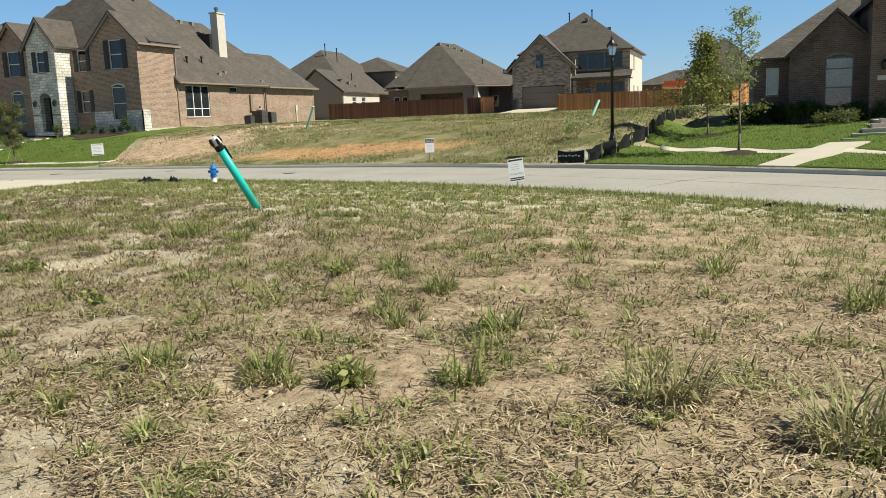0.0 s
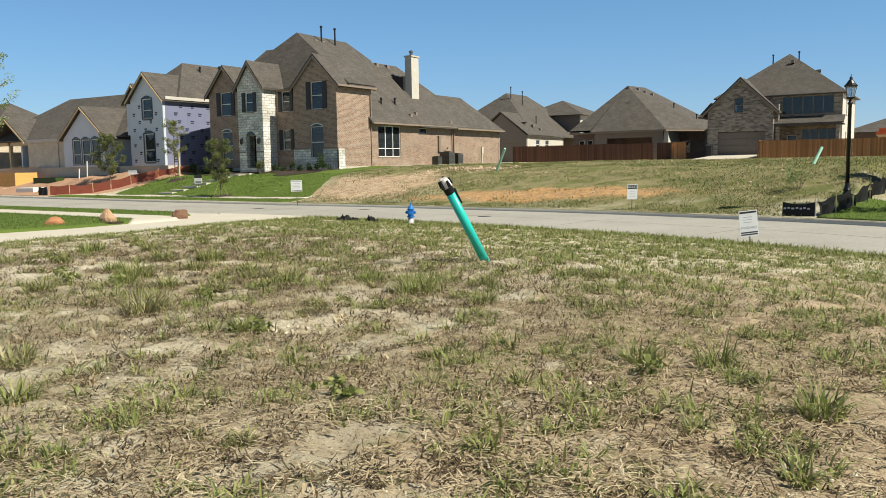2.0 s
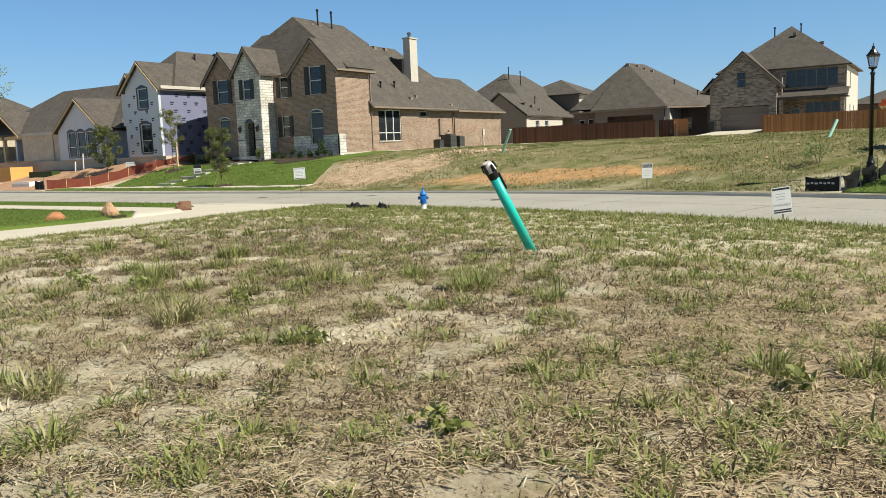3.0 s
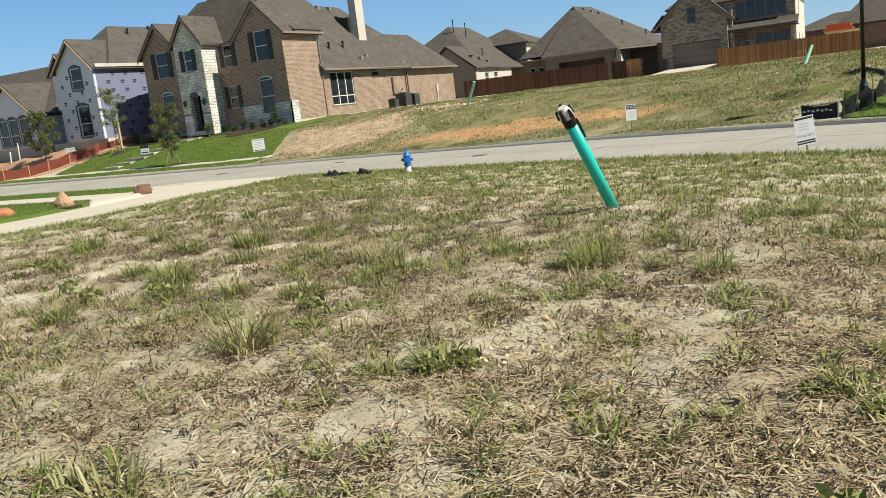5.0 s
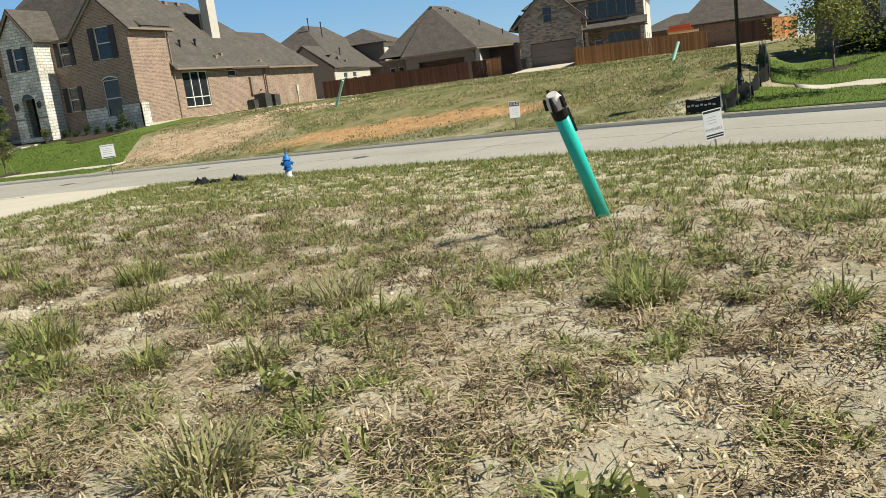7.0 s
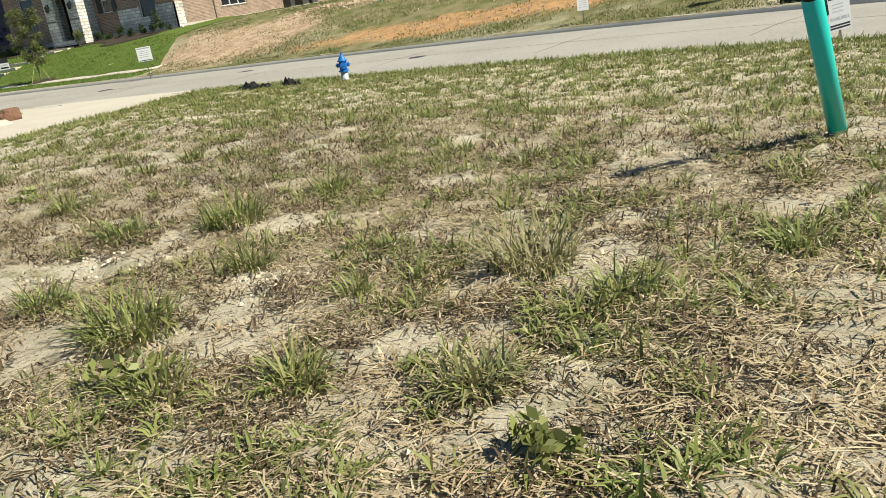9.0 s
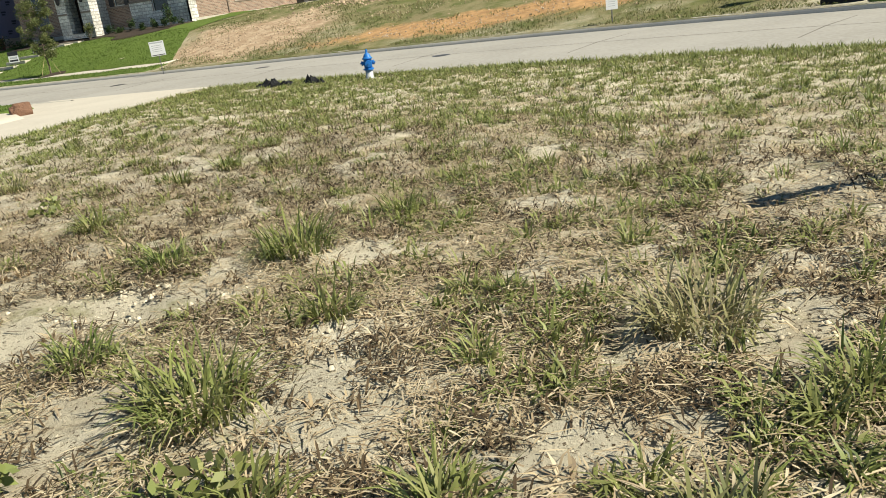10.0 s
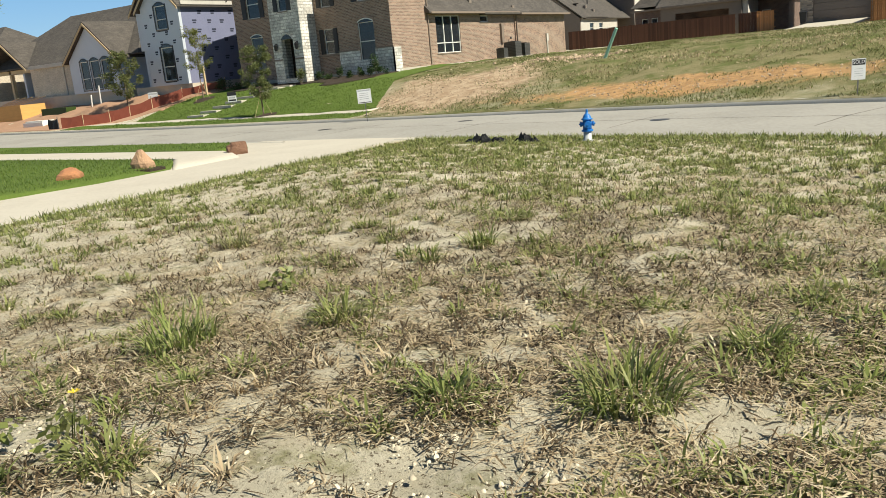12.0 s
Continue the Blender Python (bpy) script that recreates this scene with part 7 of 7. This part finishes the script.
# clods in loose patches
x, y = lot_points(45000, 0.92)
keep = value_noise(x, y, 1.3, 51) * 0.5 + value_noise(x, y, 4.5, 52) * 0.5 > rng.uniform(0.5, 0.75, len(x))
x, y = x[keep], y[keep]
s = 0.005 + 0.014 * rng.random(len(x)) ** 3
ring = np.array([(1, 0, -0.2), (0.3, 0.95, -0.2), (-0.8, 0.6, -0.2), (-0.8, -0.6, -0.2), (0.3, -0.95, -0.2), (0.45, 0.35, 0.75), (-0.5, 0.25, 0.85), (0.0, -0.5, 0.7)])
face = np.array([(0, 1, 5), (1, 6, 5), (1, 2, 6), (2, 3, 6), (3, 7, 6), (3, 4, 7), (4, 5, 7), (4, 0, 5), (5, 6, 7)])
turn = rng.uniform(0, 6.3, len(x))
jit = ring[None] * rng.uniform(0.6, 1.35, (len(x), 8, 3)) * s[:, None, None]
cx_, sx_ = np.cos(turn)[:, None], np.sin(turn)[:, None]
v = np.stack([x[:, None] + jit[..., 0] * cx_ - jit[..., 1] * sx_, y[:, None] + jit[..., 0] * sx_ + jit[..., 1] * cx_, land(x, y)[:, None] + 0.004 + jit[..., 2] * 0.9], -1).reshape(-1, 3)
stuff("soil_clods", [(v, (np.arange(len(x))[:, None, None] * 8 + face[None]).reshape(-1, 3))], M_CRUMB, "broken clods of pale clay in loose patches", "soil")

# rough grass of the far lot
n = 210000
x, y = rng.uniform(-40, -0.3, n), 31 + 62 * rng.random(n) ** 1.7
df = y - far_kerb(x)
red = np.hypot((x + 19) / 8.5, (y - 38.4 - 0.0 * x) / 1.4) + 0.8 * (value_noise(x, y, 0.6, 12) - 0.5)
pale = np.hypot((x + 31.5) / 4.2, (y - 41.5) / 4.5) + 0.7 * (value_noise(x, y, 0.5, 13) - 0.5)
ok = (df > 0.2) & (x > edge_lawn(y) + 0.3) & (x < np.interp(y, [33, 40, 60, 75, 76], [-5.4, -3.7, -2.4, -0.4, -2.9])) & (red > rng.uniform(0.35, 1.1, n)) & ((pale > rng.uniform(0.5, 1.1, n)) | (df < rng.uniform(0.8, 2.4, n))) & (value_noise(x, y, 0.5, 14) * 0.6 + value_noise(x, y, 1.6, 15) * 0.4 > rng.uniform(0.38, 0.52, n) - 0.14 * np.clip((x + 13) / 4, 0, 1)) & ((y < 83.5) | (x < -17.3)) & (y < 91.7) & ~((x > -25.2) & (x < -17.5) & (y > 84))
x, y = x[ok], y[ok]
streak = value_noise(x * 0.35, y * 0.8, 0.5, 81) * 0.6 + value_noise(x * 0.5, y, 1.3, 82) * 0.4
pick = np.clip(rng.random(len(x)) * 0.6 + (0.56 - streak) * 1.7 + 0.05, 0, 1)
mk = lambda q: blades(x[q], y[q], rng.uniform(0.06, 0.2, q.sum()), rng.uniform(0.6, 0.96, q.sum()), rng.uniform(0.014, 0.03, q.sum()) * np.interp(y[q], [35, 60, 90], [1, 1.4, 2.0]))
stuff("rough_grass", [mk(pick < 0.6)], M_ROUGH, "rough green grass over the far lot", "grass")
stuff("rough_dry_grass", [mk((pick >= 0.6) & (pick < 0.84))], M_GRASS_Y, "yellowish rough grass over the far lot", "grass")
stuff("rough_straw", [mk(pick >= 0.84)], M_STRAW, "dry straw over the far lot", "dry grass")

# mown turf blades on the nearer lawns
n = 36000
x, y = rng.uniform(-46, -27.7, n), rng.uniform(14, 27.5, n)
ny_ = near_kerb(x)
walk_lo, walk_hi = 22.35 + (x + 28) * -0.07, 24.4 + (x + 28) * -0.07
ok = ((y > walk_hi) & (y < ny_ - 0.25 - np.maximum(0, x + 31.5) * 0.55) & (x < -29.6)) | ((y < walk_lo - np.maximum(0, x + 29.2) * 0.8) & (y > np.where(x < -28.6, -50, 13.6 + (x + 28.6) * 5.2)))
x, y = x[ok], y[ok]
turf = blades(x, y, rng.uniform(0.05, 0.11, len(x)), rng.uniform(0.1, 0.7, len(x)), rng.uniform(0.009, 0.017, len(x)), None, 0.14)
n = 42000
x2, y2 = rng.uniform(-57, -33.5, n), rng.uniform(36, 50, n)
d2 = y2 - far_kerb(x2)
ok = ((d2 > 0.2) & (d2 < 1.9)) | ((d2 > 3.3) & (x2 < edge_lawn(y2)) & (y2 < 47.0 - np.where(x2 > -44, 1.0, 0)))
ok &= x2 < edge_lawn(y2) + 0.2 * np.sin(5 * y2)
x2, y2 = x2[ok], y2[ok]
turf2 = blades(x2, y2, rng.uniform(0.05, 0.12, len(x2)), rng.uniform(0.1, 0.7, len(x2)), rng.uniform(0.017, 0.03, len(x2)), None, 0.02)
n = 30000
x3, y3 = rng.uniform(-5, 8, n), rng.uniform(24, 42, n)
d3 = y3 - far_kerb(x3)
b3 = 4.6
ok = ((d3 > 0.22) & (d3 < b3)) | ((d3 > b3 + 1.05) & (x3 > -3.3))
ok &= ~((x3 > 0.82 + (y3 - 28.4) * 0.45) & (x3 < 2.05 + (y3 - 27.7) * 0.48) & (y3 < 34))
x3, y3 = x3[ok], y3[ok]
turf3 = blades(x3, y3, rng.uniform(0.05, 0.11, len(x3)), rng.uniform(0.1, 0.7, len(x3)), rng.uniform(0.011, 0.022, len(x3)), None, 0.02)
stuff("turf_blades", [turf, turf2, turf3], M_TURF, "short mown turf blades", "grass")

# broad-leaved weeds, one in yellow flower
rb = random.Random(31)
for k, (wx, wy, wr) in enumerate([(-12.75, 8.7, 0.17), (-9.75, 7.75, 0.13), (-11.2, 7.7, 0.12), (-6.3, 6.35, 0.13), (-1.7, 4.1, 0.12), (-8.0, 7.4, 0.1), (-10.6, 7.5, 0.12), (-4.4, 5.2, 0.1), (-13.6, 10.9, 0.14), (-3.0, 6.6, 0.1)]):
    w = thing("broadleaf_weed", "low green broad-leaved weed" + (" with a yellow flower" if k == 0 else " on bare clay"), "weed", (wx, wy, lz(wx, wy)), "broad-leaved weeds")
    vs, fs = leaves(90, [(rb.uniform(-wr, wr), rb.uniform(-wr, wr), 0.05 + 0.06 * rb.random(), wr * 0.5) for _ in range(6)], 0.5, 0.05, rb)
    o = big_mesh("foliage", vs, fs, M_GRASS)
    o.parent = w
    part("stem", Geo().tube((0, 0, -0.02), (0.02, 0.01, 0.1), 0.004, 0.003, 5), M_LEAF, w)
    if k == 0:
        part("flower_stem", Geo().tube((0.02, 0, 0), (0.05, 0.02, 0.2), 0.003, 0.002, 5), M_LEAF, w)
        fl = Geo()
        for i in range(7):
            a = i * 0.9
            fl.add([(0.05, 0.02, 0.2), (0.05 + 0.02 * math.cos(a - 0.3), 0.02 + 0.02 * math.sin(a - 0.3), 0.21), (0.05 + 0.028 * math.cos(a), 0.02 + 0.028 * math.sin(a), 0.212), (0.05 + 0.02 * math.cos(a + 0.3), 0.02 + 0.02 * math.sin(a + 0.3), 0.21)], [(0, 1, 2, 3)])
        part("flower", fl, M_FLOWER, w, "yellow flower head")

# clay clods and rubble on the far bank
n = 1500
x = np.r_[rng.normal(-31.5, 2.6, n), rng.normal(-19, 5.5, n // 2), rng.normal(-27.5, 1.5, 420), rng.normal(-7.6, 1.1, 45)]
y = np.r_[rng.normal(41.3, 2.4, n), rng.normal(38.4, 0.9, n // 2), rng.normal(47.6, 0.8, 420), rng.normal(38.2, 1.2, 45)]
big = np.r_[np.full(n, 0.035), np.full(n // 2, 0.035), np.full(420, 0.08), np.full(45, 0.05)]
ok = (y - far_kerb(x) > 0.4) & (x > edge_lawn(y) + 0.3) & (x < -5.8)
x, y, s = x[ok], y[ok], big[ok] * (0.35 + 1.6 * rng.random(ok.sum()) ** 2.5)
turn = rng.uniform(0, 6.3, len(x))
jit = ring[None] * rng.uniform(0.6, 1.35, (len(x), 8, 3)) * s[:, None, None]
cx_, sx_ = np.cos(turn)[:, None], np.sin(turn)[:, None]
v = np.stack([x[:, None] + jit[..., 0] * cx_ - jit[..., 1] * sx_, y[:, None] + jit[..., 0] * sx_ + jit[..., 1] * cx_, land(x, y)[:, None] + 0.01 + jit[..., 2] * 0.8], -1).reshape(-1, 3)
stuff("bank_clods", [(v, (np.arange(len(x))[:, None, None] * 8 + face[None]).reshape(-1, 3))], M_CLOD, "clods and pale rubble scattered over the far bank", "soil")
